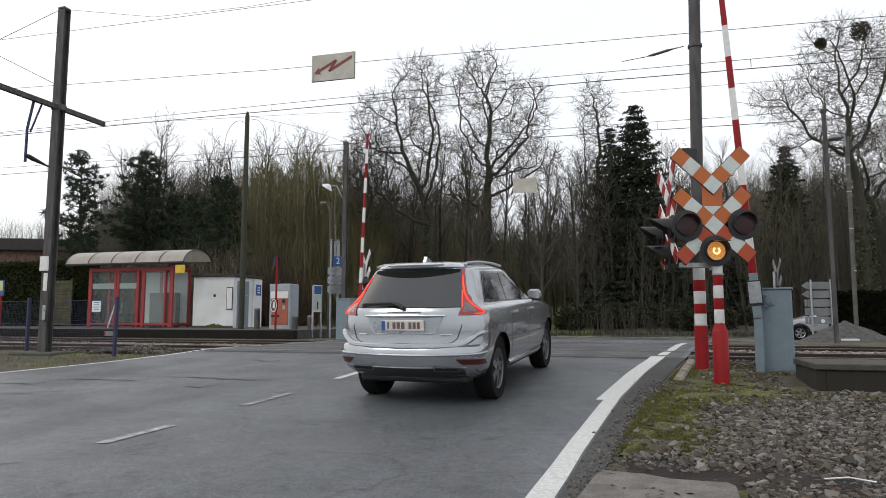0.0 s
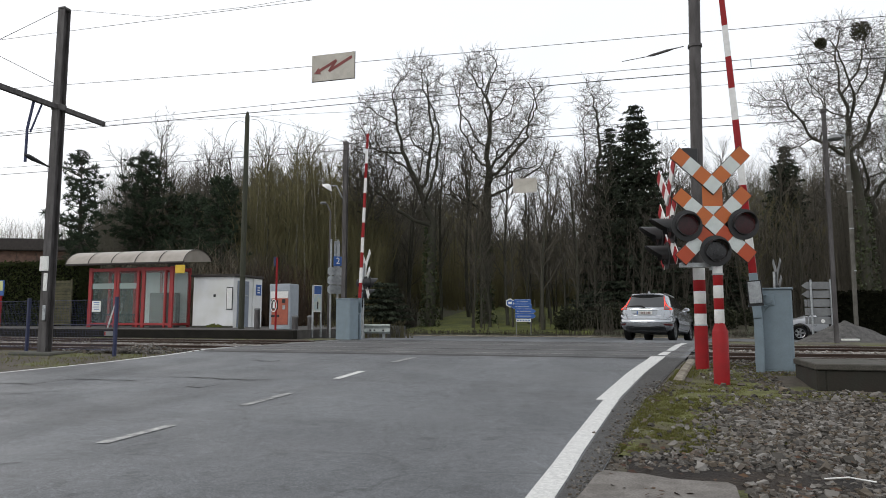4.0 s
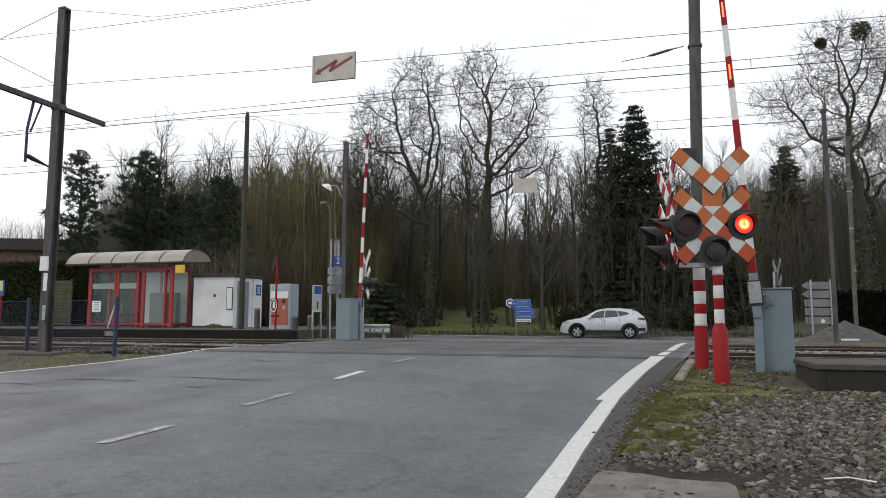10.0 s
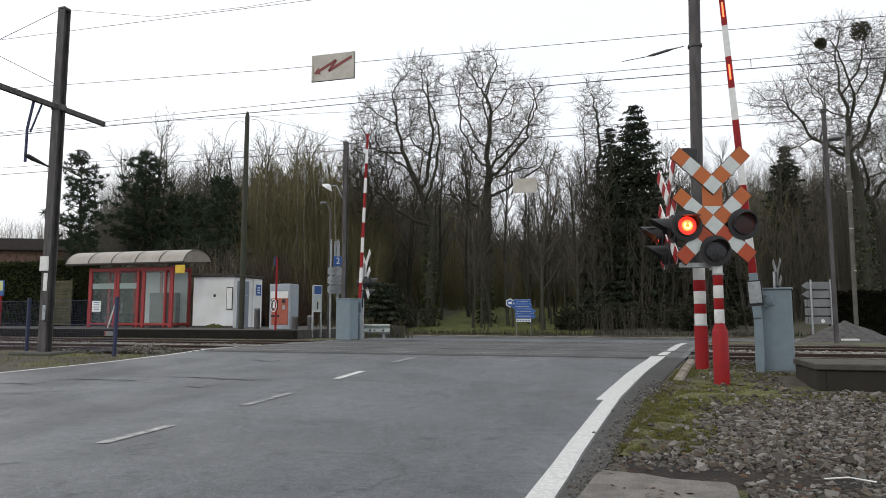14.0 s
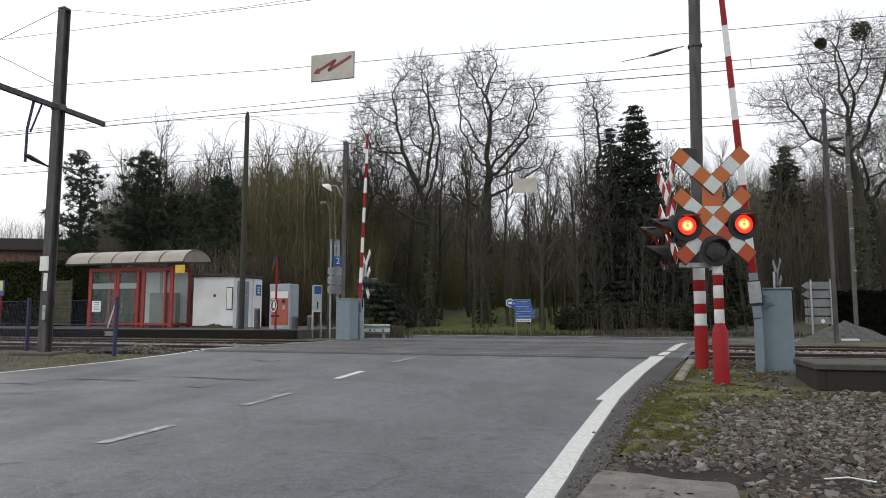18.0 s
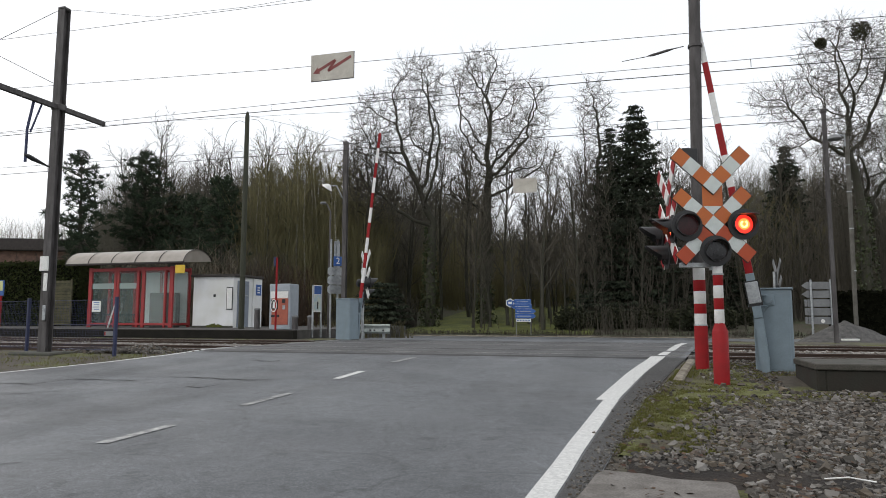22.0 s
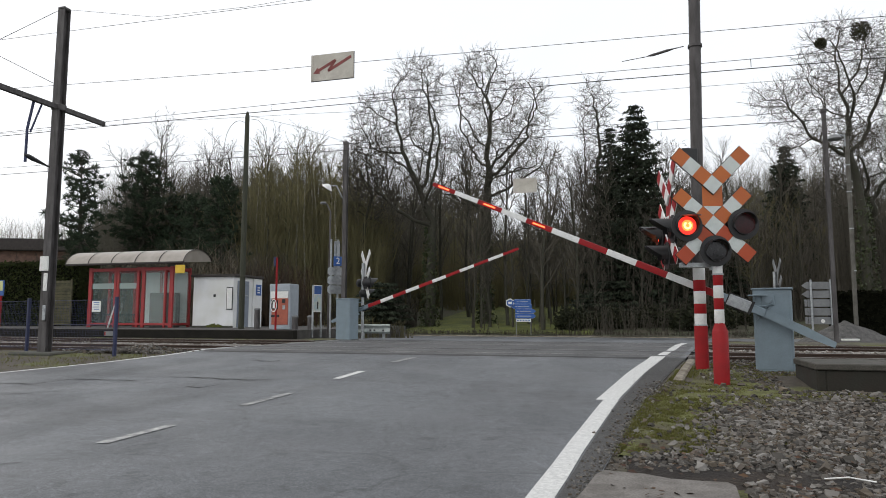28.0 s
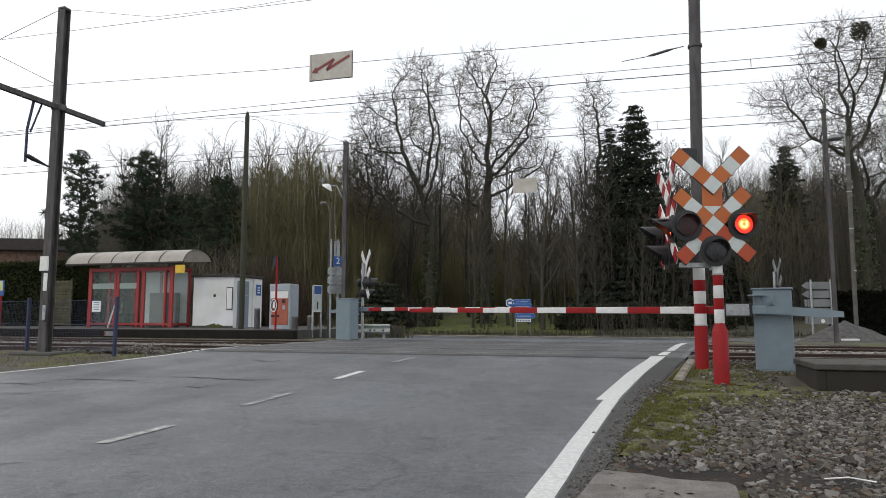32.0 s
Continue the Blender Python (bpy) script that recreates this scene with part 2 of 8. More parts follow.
SHELTER_GLASS = glass_mat("shelter_glass", (0.2, 0.27, 0.26), 0.04, 0.13)
FROST_GLASS = glass_mat("pale_green_glass", (0.5, 0.6, 0.57), 0.15, 0.16)
BAND_GLASS = glass_mat("frosted_band", (0.42, 0.5, 0.47), 0.4, 0.55)
MILK_GLASS = glass_mat("milky_glass", (0.75, 0.83, 0.81), 0.3, 0.85)
SIGN_WHITE = mat("sign_white", (0.74, 0.74, 0.72), 0.5, var=0.2, scale=8, tint=(0.6, 0.6, 0.55))
SIGN_CREAM = mat("dirty_cream_sign", (0.52, 0.49, 0.43), 0.6, var=0.4, scale=3, tint=(0.36, 0.33, 0.28))
SIGN_BLUE = mat("sign_blue", (0.03, 0.11, 0.36), 0.45, var=0.2, scale=8)
SIGN_BROWNRED = mat("faded_red_arrow", (0.24, 0.05, 0.045), 0.6, var=0.3, scale=8)
YELLOW = mat("yellow_plastic", (0.75, 0.5, 0.04), 0.5, var=0.2)
TICKET_ORANGE = mat("orange_red_panel", (0.42, 0.11, 0.065), 0.45, var=0.2, scale=6)
TICKET_GREY = mat("light_blue_grey_casing", (0.36, 0.40, 0.44), 0.5, var=0.2, scale=4)
DOOR_GREY = mat("blue_grey_door", (0.22, 0.25, 0.30), 0.55, var=0.2, scale=5)
BARK = mat("dark_bark", (0.047, 0.042, 0.033), 0.95, var=0.6, scale=3, tint=(0.034, 0.036, 0.02), grain=25, grain_var=0.3, bump=0.6, bump_dist=0.02, streak=(3, 3, 0.7))
TWIG = mat("brown_twigs", (0.092, 0.081, 0.061), 0.95, var=0.5, scale=0.5, tint=(0.05, 0.044, 0.034), per_object=0.25, bump=0)
# distance haze put into the colour: paler than the near twigs
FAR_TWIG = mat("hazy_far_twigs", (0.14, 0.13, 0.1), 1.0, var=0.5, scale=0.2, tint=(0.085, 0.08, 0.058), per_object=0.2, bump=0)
SIGN_BACK = mat("dull_grey_sign_back", (0.21, 0.217, 0.22), 0.65, 0.1, var=0.3, scale=3)
OLIVE_TWIG = mat("olive_twigs", (0.165, 0.145, 0.065), 0.95, var=0.5, scale=0.4, tint=(0.085, 0.078, 0.04), per_object=0.25, bump=0)
BIRCH = mat("pale_birch_bark", (0.30, 0.28, 0.22), 0.9, var=0.9, scale=3, tint=(0.10, 0.09, 0.07), per_object=0.25, streak=(1, 1, 3))
NEEDLES = island_mat("conifer_needles", [(0.026, 0.042, 0.026), (0.044, 0.066, 0.036), (0.058, 0.082, 0.044), (0.034, 0.052, 0.03)])
SPRUCE = island_mat("spruce_needles", [(0.022, 0.03, 0.019), (0.034, 0.045, 0.027), (0.046, 0.058, 0.033), (0.028, 0.034, 0.02)])
IVY = island_mat("ivy_leaves", [(0.03, 0.042, 0.016), (0.05, 0.065, 0.022), (0.07, 0.085, 0.03)], 0.6)
DARK_HEDGE = island_mat("dark_hedge_leaves", [(0.006, 0.007, 0.004), (0.01, 0.011, 0.006), (0.015, 0.015, 0.008)], 0.95, spec=0.05)
DARK_BUSH = island_mat("dark_bush_leaves", [(0.018, 0.022, 0.01), (0.03, 0.035, 0.016), (0.042, 0.044, 0.02)], 0.9)
HEDGE = island_mat("hedge_leaves", [(0.02, 0.028, 0.008), (0.034, 0.048, 0.014), (0.052, 0.062, 0.018), (0.028, 0.029, 0.012)], 0.9, spec=0.15)
BUSH_RED = island_mat("reddish_shrub", [(0.12, 0.05, 0.03), (0.09, 0.05, 0.03), (0.07, 0.05, 0.03)], 0.9)
GRASS = island_mat("grass_blades", [(0.1, 0.108, 0.02), (0.14, 0.148, 0.03), (0.175, 0.15, 0.058), (0.125, 0.135, 0.022)], 0.9)
MISTLETOE = island_mat("mistletoe", [(0.04, 0.05, 0.02), (0.06, 0.06, 0.025), (0.05, 0.045, 0.025)], 0.9)
SILVER_PAINT = mat("silver_car_paint", (0.42, 0.44, 0.465), 0.23, 0.75, var=0.12, scale=1.5, grain=400, grain_var=0.03, bump=0, coat=0.8, rough_var=0.04)
GREY_CAR = mat("grey_car_paint", (0.13, 0.135, 0.145), 0.25, 0.6, var=0.12, scale=1.5, grain=400, grain_var=0.03, bump=0, coat=0.8, rough_var=0.04)
WHITE_CAR = mat("white_car_paint", (0.52, 0.54, 0.57), 0.28, 0.35, var=0.1, scale=1.5, grain=400, grain_var=0.02, bump=0, coat=0.8, rough_var=0.04)
CAR_GLASS = glass_mat("dark_car_glass", (0.016, 0.018, 0.021), 0.05)
CAR_GLASS.node_tree.nodes["Principled BSDF"].inputs["IOR"].default_value = 1.75
BLACK_PLASTIC = mat("black_plastic", (0.018, 0.018, 0.019), 0.6, var=0.3, scale=8)
TYRE = mat("tyre_rubber", (0.012, 0.012, 0.012), 0.95, spec=0.15, var=0.3, scale=20, grain=150)
ALLOY_DARK = mat("dull_alloy_wheel", (0.2, 0.205, 0.21), 0.4, 0.7, var=0.3, scale=20)
ALLOY = mat("alloy_wheel", (0.5, 0.51, 0.52), 0.35, 0.8, var=0.2, scale=20)
CHROME = mat("chrome_trim", (0.75, 0.76, 0.78), 0.1, 1.0, var=0.02, grain_var=0.0, bump=0, rough_var=0.03)
# duct walls: far darker than their cover slabs
DUCT_WALL_CONCRETE = mat("near_black_concrete", (0.024, 0.019, 0.014), 0.95, var=0.6, scale=4, tint=(0.02, 0.02, 0.014), grain=45, bump=0.6)
# platform edge wall: far darker than the platform paving
EDGE_CONCRETE = mat("near_black_platform_edge", (0.02, 0.018, 0.015), 0.95, spec=0.2, var=0.6, scale=3, tint=(0.011, 0.01, 0.008), grain=45, bump=0.6)
LAMP_RED = mat("red_lamp_glass", (0.32, 0.012, 0.01), 0.12, coat=1, bump=0)
LAMP_RED_LIT = mat("lit_red_lamp_strip", (0.6, 0.05, 0.03), 0.2, bump=0, glow=(1.0, 0.05, 0.025), glow_strength=1.1)
HEAD_GLASS = mat("headlamp_glass", (0.5, 0.52, 0.54), 0.08, 0.3, bump=0, coat=1)
PLATE = mat("number_plate_white", (0.62, 0.61, 0.58), 0.5, var=0.1, bump=0)
PLATE_INK = mat("number_plate_ink", (0.16, 0.09, 0.085), 0.5, var=0.1, bump=0)
WIRE = mat("dark_copper_wire", (0.05, 0.05, 0.048), 0.6, 0.3, bump=0)
SAND_PILE = mat("grey_grit_heap", (0.1, 0.096, 0.092), 0.95, var=0.5, scale=5, grain=40, grain_var=0.3, bump=0.8, bump_dist=0.02)
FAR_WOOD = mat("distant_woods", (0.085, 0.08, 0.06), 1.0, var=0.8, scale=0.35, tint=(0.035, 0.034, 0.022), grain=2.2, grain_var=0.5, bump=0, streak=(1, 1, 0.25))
BRICK = mat("far_brick_wall", (0.2, 0.12, 0.09), 0.9, var=0.4, scale=2)


# ---- mesh helpers ----
class Shape:
    """Collects vertices and faces of one mesh."""

    def __init__(self):
        self.v, self.f = [], []

    def add(self, verts, faces, m=None):
        k = len(self.v)
        self.v += [tuple(m @ Vector(p)) for p in verts] if m else [tuple(p) for p in verts]
        self.f += [tuple(k + i for i in f) for f in faces]
        return self

    def box(self, x0, y0, z0, x1, y1, z1, b=0.0, m=None):
        """A box between two corners, with edges chamfered by b."""
        if b <= 0:
            vs = [(x, y, z) for z in (z0, z1) for x, y in ((x0, y0), (x1, y0), (x1, y1), (x0, y1))]
            return self.add(vs, [(3, 2, 1, 0), (4, 5, 6, 7), (0, 1, 5, 4), (1, 2, 6, 5), (2, 3, 7, 6), (3, 0, 4, 7)], m)
        c, h = Vector(((x0 + x1) / 2, (y0 + y1) / 2, (z0 + z1) / 2)), ((x1 - x0) / 2, (y1 - y0) / 2, (z1 - z0) / 2)
        b = min(b, *[q * 0.9 for q in h])
        vs, idx = [], {}
        for sx in (-1, 1):
            for sy in (-1, 1):
                for sz in (-1, 1):
                    for ax in range(3):
                        s = (sx, sy, sz)
                        idx[(sx, sy, sz, ax)] = len(vs)
                        vs.append(tuple(c[i] + s[i] * (h[i] - (0 if i == ax else b)) for i in range(3)))
        fs = []
        for ax in range(3):
            o1, o2 = [i for i in range(3) if i != ax]
            for s in (-1, 1):
                quad = []
                for a, d in ((-1, -1), (1, -1), (1, 1), (-1, 1)):
                    k = [0, 0, 0]
                    k[ax], k[o1], k[o2] = s, a, d
                    quad.append(idx[(*k, ax)])
                fs.append(tuple(quad))
            for a in (-1, 1):
                for d in (-1, 1):
                    k0, k1 = [0, 0, 0], [0, 0, 0]
                    k0[ax], k0[o1], k0[o2] = -1, a, d
                    k1[ax], k1[o1], k1[o2] = 1, a, d
                    fs.append((idx[(*k0, o1)], idx[(*k1, o1)], idx[(*k1, o2)], idx[(*k0, o2)]))
        for sx in (-1, 1):
            for sy in (-1, 1):
                for sz in (-1, 1):
                    fs.append(tuple(idx[(sx, sy, sz, a)] for a in range(3)))
        return self.add(vs, fs, m)

    def tube(self, pts, rads, n=8, cap=True, turn=0.0):
        """A tapered tube along points."""
        k = len(self.v)
        pts = [Vector(p) for p in pts]
        if not hasattr(rads, "__len__"):
            rads = [rads] * len(pts)
        ref = None
        for i, p in enumerate(pts):
            d = (pts[min(i + 1, len(pts) - 1)] - pts[max(i - 1, 0)]).normalized()
            if ref is None:
                ref = Vector((0, 0, 1)) if abs(d.z) < 0.9 else Vector((1, 0, 0))
            a = d.cross(ref)
            a = a.normalized() if a.length > 1e-6 else d.orthogonal().normalized()
            c = a.cross(d)
            ref = c
            for j in range(n):
                w = 2 * math.pi * j / n + turn
                q = p + (a * math.cos(w) + c * math.sin(w)) * rads[i]
                self.v.append(tuple(q))
        for i in range(len(pts) - 1):
            for j in range(n):
                j2 = (j + 1) % n
                self.f.append((k + i * n + j, k + i * n + j2, k + (i + 1) * n + j2, k + (i + 1) * n + j))
        if cap:
            self.f.append(tuple(k + j for j in reversed(range(n))))
            self.f.append(tuple(k + (len(pts) - 1) * n + j for j in range(n)))
        return self

    def prism(self, outline, y0, y1, m=None):
        """An outline in x, z, pulled from y0 to y1."""
        n = len(outline)
        vs = [(x, y0, z) for x, z in outline] + [(x, y1, z) for x, z in outline]
        fs = [tuple(range(n)), tuple(reversed(range(n, 2 * n)))]
        fs += [((i + 1) % n, i, n + i, n + (i + 1) % n) for i in range(n)]
        return self.add(vs, fs, m)

    def lathe(self, prof, n=24, m=None):
        """A profile of (radius, height) turned round z."""
        vs = [(r * math.cos(2 * math.pi * j / n), r * math.sin(2 * math.pi * j / n), z) for r, z in prof for j in range(n)]
        fs = [(i * n + j, i * n + (j + 1) % n, (i + 1) * n + (j + 1) % n, (i + 1) * n + j) for i in range(len(prof) - 1) for j in range(n)]
        fs.append(tuple(reversed(range(n))))
        fs.append(tuple((len(prof) - 1) * n + j for j in range(n)))
        return self.add(vs, fs, m)

    def grid(self, fn, nu, nv):
        """A sheet of points fn(u, v), u and v from 0 to 1."""
        vs = [fn(i / nu, j / nv) for i in range(nu + 1) for j in range(nv + 1)]
        fs = [(i * (nv + 1) + j, (i + 1) * (nv + 1) + j, (i + 1) * (nv + 1) + j + 1, i * (nv + 1) + j + 1) for i in range(nu) for j in range(nv)]
        return self.add(vs, fs)

    def data(self, name, smooth=35.0, tidy=True):
        me = bpy.data.meshes.new(name)
        me.from_pydata(self.v, [], self.f)
        if tidy and len(self.f) < 60000:
            bm = bmesh.new()
            bm.from_mesh(me)
            bmesh.ops.recalc_face_normals(bm, faces=bm.faces)
            bm.to_mesh(me)
            bm.free()
        if smooth:
            me.shade_smooth()
            me.set_sharp_from_angle(angle=radians(smooth))
        return me


def part(name, shape, material, parent=None, label="", m=None, smooth=35.0, tidy=True):
    """One mesh object under a thing or part (or at top level)."""
    me = shape if isinstance(shape, bpy.types.Mesh) else shape.data(name, smooth, tidy)
    if not me.materials:
        me.materials.append(material)
    ob = new(name, me)
    ob.parent = parent
    if m:
        ob.matrix_basis = m
    if label:
        ob["label"] = label
    return ob


def thing(name, m, label, category, group=""):
    ob = new(name)
    ob.empty_display_size = 0.2
    ob.matrix_basis = m
    return tagged(ob, label, category, group)


# ---- plan: u runs along the tracks to the east, q across them away from the camera ----
TRACK = pose(0, 0, 0, 0, 0, -15.57)
PROFILE = ((-60, -0.7), (2, -0.5), (5, -0.42), (8, -0.27), (10.8, -0.09), (12.7, 0.0), (20, 0.0), (24, -0.1), (30.6, -0.44), (31.2, -0.47), (38.2, -0.47), (60, -0.5), (900, -0.5))
NEAR_Q, FAR_Q = 13.67, 17.35


def level(q):
    """The ground's height across the tracks."""
    for (a, b), (c, d) in zip(PROFILE, PROFILE[1:]):
        if q <= c:
            return b + (d - b) * (q - a) / (c - a)
    return PROFILE[-1][1]


def uq(u, q, z=0.0, rz=0.0):
    """The pose of a thing at u, q, turned by rz from the track's direction."""
    return TRACK @ pose(u, q, z, 0, 0, rz)


def to_uq(x, y):
    p = TRACK.inverted() @ Vector((x, y, 0))
    return p.x, p.y


def height(x, y):
    return level(to_uq(x, y)[1])


# ---- ground, roads, tracks ----
def interp(table, t):
    for (a, b), (c, d) in zip(table, table[1:]):
        if t <= c:
            return b + (d - b) * (t - a) / (c - a) if t > a else b
    return table[-1][1]


FAR_ROAD_Z = -0.47
LEFT_EDGE = ((-30, -22.0), (0, -15.6), (4, -13.2), (6.5, -11.6), (8.8, -10.1), (9.5, -9.65), (10.35, -9.2), (11.5, -8.95), (13.9, -8.9), (17.3, -8.45), (20, -8.3), (24, -9.5), (28, -12), (31.6, -17))
RIGHT_EDGE = ((-30, -1.2), (0, -0.55), (4.4, -0.3), (5.3, -0.2), (8.28, 0.15), (10.8, 0.62), (12.55, 0.95), (18.78, 1.75), (22, 2.6), (26, 4.2), (28.5, 6.5), (31.6, 13))


def surface(x, y):
    """The height of the ground or road at x, y."""
    return height(x, y)


def rise(q):
    """The wooded slope beyond the main road."""
    return min(9.0, max(0.0, q - 39.5) * 0.085)


def strip(fn, us, vs):
    """A sheet over the two lists of values, its points given by fn."""
    s = Shape()
    pts = [fn(a, b) for a in us for b in vs]
    n = len(vs)
    return s.add(pts, [(i * n + j, (i + 1) * n + j, (i + 1) * n + j + 1, i * n + j + 1) for i in range(len(us) - 1) for j in range(n - 1)])


def ground_point(u, q):
    p = TRACK @ Vector((u, q, 0))
    z = surface(p.x, p.y)
    on_road = interp(LEFT_EDGE, q) + 0.35 < u < interp(RIGHT_EDGE, q) - 0.35
    if 12.2 < q < 18.9 and not on_road:
        z = -0.34
    elif on_road and -31 < q < 31.5:
        z -= 0.12
    elif 30.8 < q < 38.3:
        z -= 0.15
    else:
        z -= 0.012
        if 0 < q < 11 and interp(RIGHT_EDGE, q) + 0.3 < u < 9:
            z += 0.03 * noise.noise(Vector((u * 1.3, q * 1.3, 0)))
    z += rise(q)
    return (p.x, p.y, z)


us = [-700, -300, -150, -90, -60] + [-50 + i * 1.0 for i in range(36)] + [-14 + i * 0.4 for i in range(70)] + [14 + i * 1.2 for i in range(30)] + [52, 70, 100, 160, 300, 700]
qs = [-60, -30, -15, -6] + [-3 + i * 0.3 for i in range(84)] + [22.2 + i * 0.8 for i in range(30)] + [47 + i * 1.5 for i in range(42)] + [112, 130, 170, 250, 400, 900]
tagged(part("ground", strip(ground_point, us, qs), GROUND), "mossy earth verge around a level crossing", kind="structure")


def road_point(q, k):
    a, b = interp(LEFT_EDGE, q), interp(RIGHT_EDGE, q)
    u = a + (b - a) * k
    p = TRACK @ Vector((u, q, 0))
    return (p.x, p.y, surface(p.x, p.y) + 0.012 * math.sin(math.pi * k) * (0 if 12 < q else 1) * (min(1, max(0, 12 - q) / 6)))


road_q = [-30, -15, -6] + [-3 + 0.5 * i for i in range(30)] + [12 + 0.3 * i for i in range(26)] + [20 + 0.58 * i for i in range(21)]
road = tagged(part("road", strip(road_point, road_q, [i / 14 for i in range(15)]), ASPHALT, m=None), "worn grey patched asphalt road over the crossing", kind="structure")


def far_road_point(u, k):
    return tuple(TRACK @ Vector((u, 31.0 + 7.0 * k, FAR_ROAD_Z + 0.012 + 0.03 * math.sin(math.pi * k))))


tagged(part("road_beyond", strip(far_road_point, [-200 + 10 * i for i in range(41)], [i / 6 for i in range(7)]), ASPHALT), "grey asphalt main road beyond the tracks", kind="structure")


def road_z(u, q):
    a, b = interp(LEFT_EDGE, q), interp(RIGHT_EDGE, q)
    k = (u - a) / (b - a)
    return road_point(q, k)[2]


def marking(name, table, width, material, label, q0, q1, step=0.4):
    """A painted line along u(q), 4 mm proud of the road."""
    n = max(2, int((q1 - q0) / step))
    s = Shape()
    rows = []
    for i in range(n + 1):
        q = q0 + (q1 - q0) * i / n
        u = interp(table, q)
        w = width * (1 + 0.06 * noise.noise(Vector((q * 2, u, 0))))
        for du in (-w / 2, w / 2):
            p = TRACK @ Vector((u + du, q, 0))
            rows.append((p.x, p.y, road_z(u + du, q) + 0.006))
    s.add(rows, [(2 * i, 2 * i + 1, 2 * i + 3, 2 * i + 2) for i in range(n)])
    return tagged(part(name, s, material), label, kind="structure")


EDGE_LINE = ((3, -0.66), (4.35, -0.58), (5.73, -0.47), (8.02, -0.25), (10.1, 0.07), (12.55, 0.5))
marking("edge_line", EDGE_LINE, 0.17, MARKING, "white painted road edge line", 2.0, 8.1)
marking("edge_line", ((8, -0.30), (10.1, 0.03), (12.55, 0.47)), 0.24, MARKING, "broad white painted road edge line", 8.1, 12.6)
marking("edge_line", ((13, 0.55), (15, 0.83), (17.3, 1.11), (18.8, 1.38)), 0.16, MARKING, "white edge line painted over the crossing", 12.9, 14.2)
marking("edge_line", ((13, 0.55), (15, 0.83), (17.3, 1.11), (18.8, 1.38)), 0.16, MARKING, "white edge line painted over the crossing", 14.6, 18.7)
marking("edge_line", ((0, -15.3), (4, -12.9), (6.5, -11.3), (8.8, -10.0), (9.5, -9.6), (10.35, -9.15), (11.5, -8.85), (13.9, -8.85)), 0.12, MARKING, "white painted road edge line", 4.0, 13.9)
marking("edge_line", ((14, -8.75), (17.3, -8.4), (19, -8.3)), 0.12, MARKING_WORN, "worn white edge line over the crossing", 14.3, 18.6)
CENTRE = ((3.0, -4.9), (5, -4.53), (5.8, -4.41), (6.9, -4.32), (7.85, -4.21), (9.05, -4.13), (9.84, -4.05), (10.95, -3.95), (11.8, -3.81))
for q0, q1, m in ((5.0, 5.8, MARKING_WORN), (6.91, 7.85, MARKING_FAINT), (9.05, 9.84, MARKING), (10.95, 11.79, MARKING_FAINT)):
    marking("centre_dash", CENTRE, 0.12, m, "white dash of the centre line", q0, q1, 0.2)
def shoulder_row(q):
    a, b = interp(EDGE_LINE, q) + 0.1, interp(RIGHT_EDGE, q) - 0.005
    return [(*(TRACK @ Vector((u, q, 0))).xy, road_z(u, q) + 0.004) for u in (a, (a + b) / 2, b)]


sh_rows = [shoulder_row(2 + 0.12 * i) for i in range(88)]
sh = Shape()
sh.v = [p for r in sh_rows for p in r]
sh.f = [(3 * i + j, 3 * i + j + 1, 3 * i + j + 4, 3 * i + j + 3) for i in range(87) for j in range(2)]
tagged(part("shoulder", sh, ASPHALT_DARK), "dark broken asphalt edge strip", kind="structure")
# darker roadway between and beside the rails
ASPHALT_CROSSING = asphalt_mat("crossing_asphalt", (0.066, 0.066, 0.067), rough=(0.5, 0.7))
cr = Shape()
cr_q = [12.45 + 0.2 * i for i in range(32)]
for q in cr_q:
    a, b = interp(LEFT_EDGE, q) + 0.2, interp(RIGHT_EDGE, q) - 0.1
    for j in range(31):
        u = a + (b - a) * j / 30
        qq = q + (0.12 * noise.noise(Vector((u * 0.8, q, 5))) if q in (cr_q[0], cr_q[-1]) else 0)
        cr.v.append((*(TRACK @ Vector((u, qq, 0))).xy, road_z(u, qq) + 0.0025))
cr.f = [(31 * i + j, 31 * i + j + 1, 31 * i + j + 32, 31 * i + j + 31) for i in range(31) for j in range(30)]
tagged(part("crossing_surface", cr, ASPHALT_CROSSING), "darker patched asphalt between the rails", kind="structure")
# repaired strips and joints in the tarmac
for q0, q1, u0, u1, mm in ((12.2, 12.42, -8.6, 0.8, ASPHALT_DARK), (18.5, 18.75, -8.2, 1.4, ASPHALT_DARK)):
    s = Shape()
    n = 40
    s.add([(*(TRACK @ Vector((u0 + (u1 - u0) * i / n, q + 0.04 * noise.noise(Vector((i * 0.7, q, 0))), 0))).xy, road_z(u0 + (u1 - u0) * i / n, q) + 0.004) for i in range(n + 1) for q in (q0, q1)],
          [(2 * i, 2 * i + 1, 2 * i + 3, 2 * i + 2) for i in range(n)])
    tagged(part("tar_joint", s, mm), "dark tarred joint across the road", kind="structure")

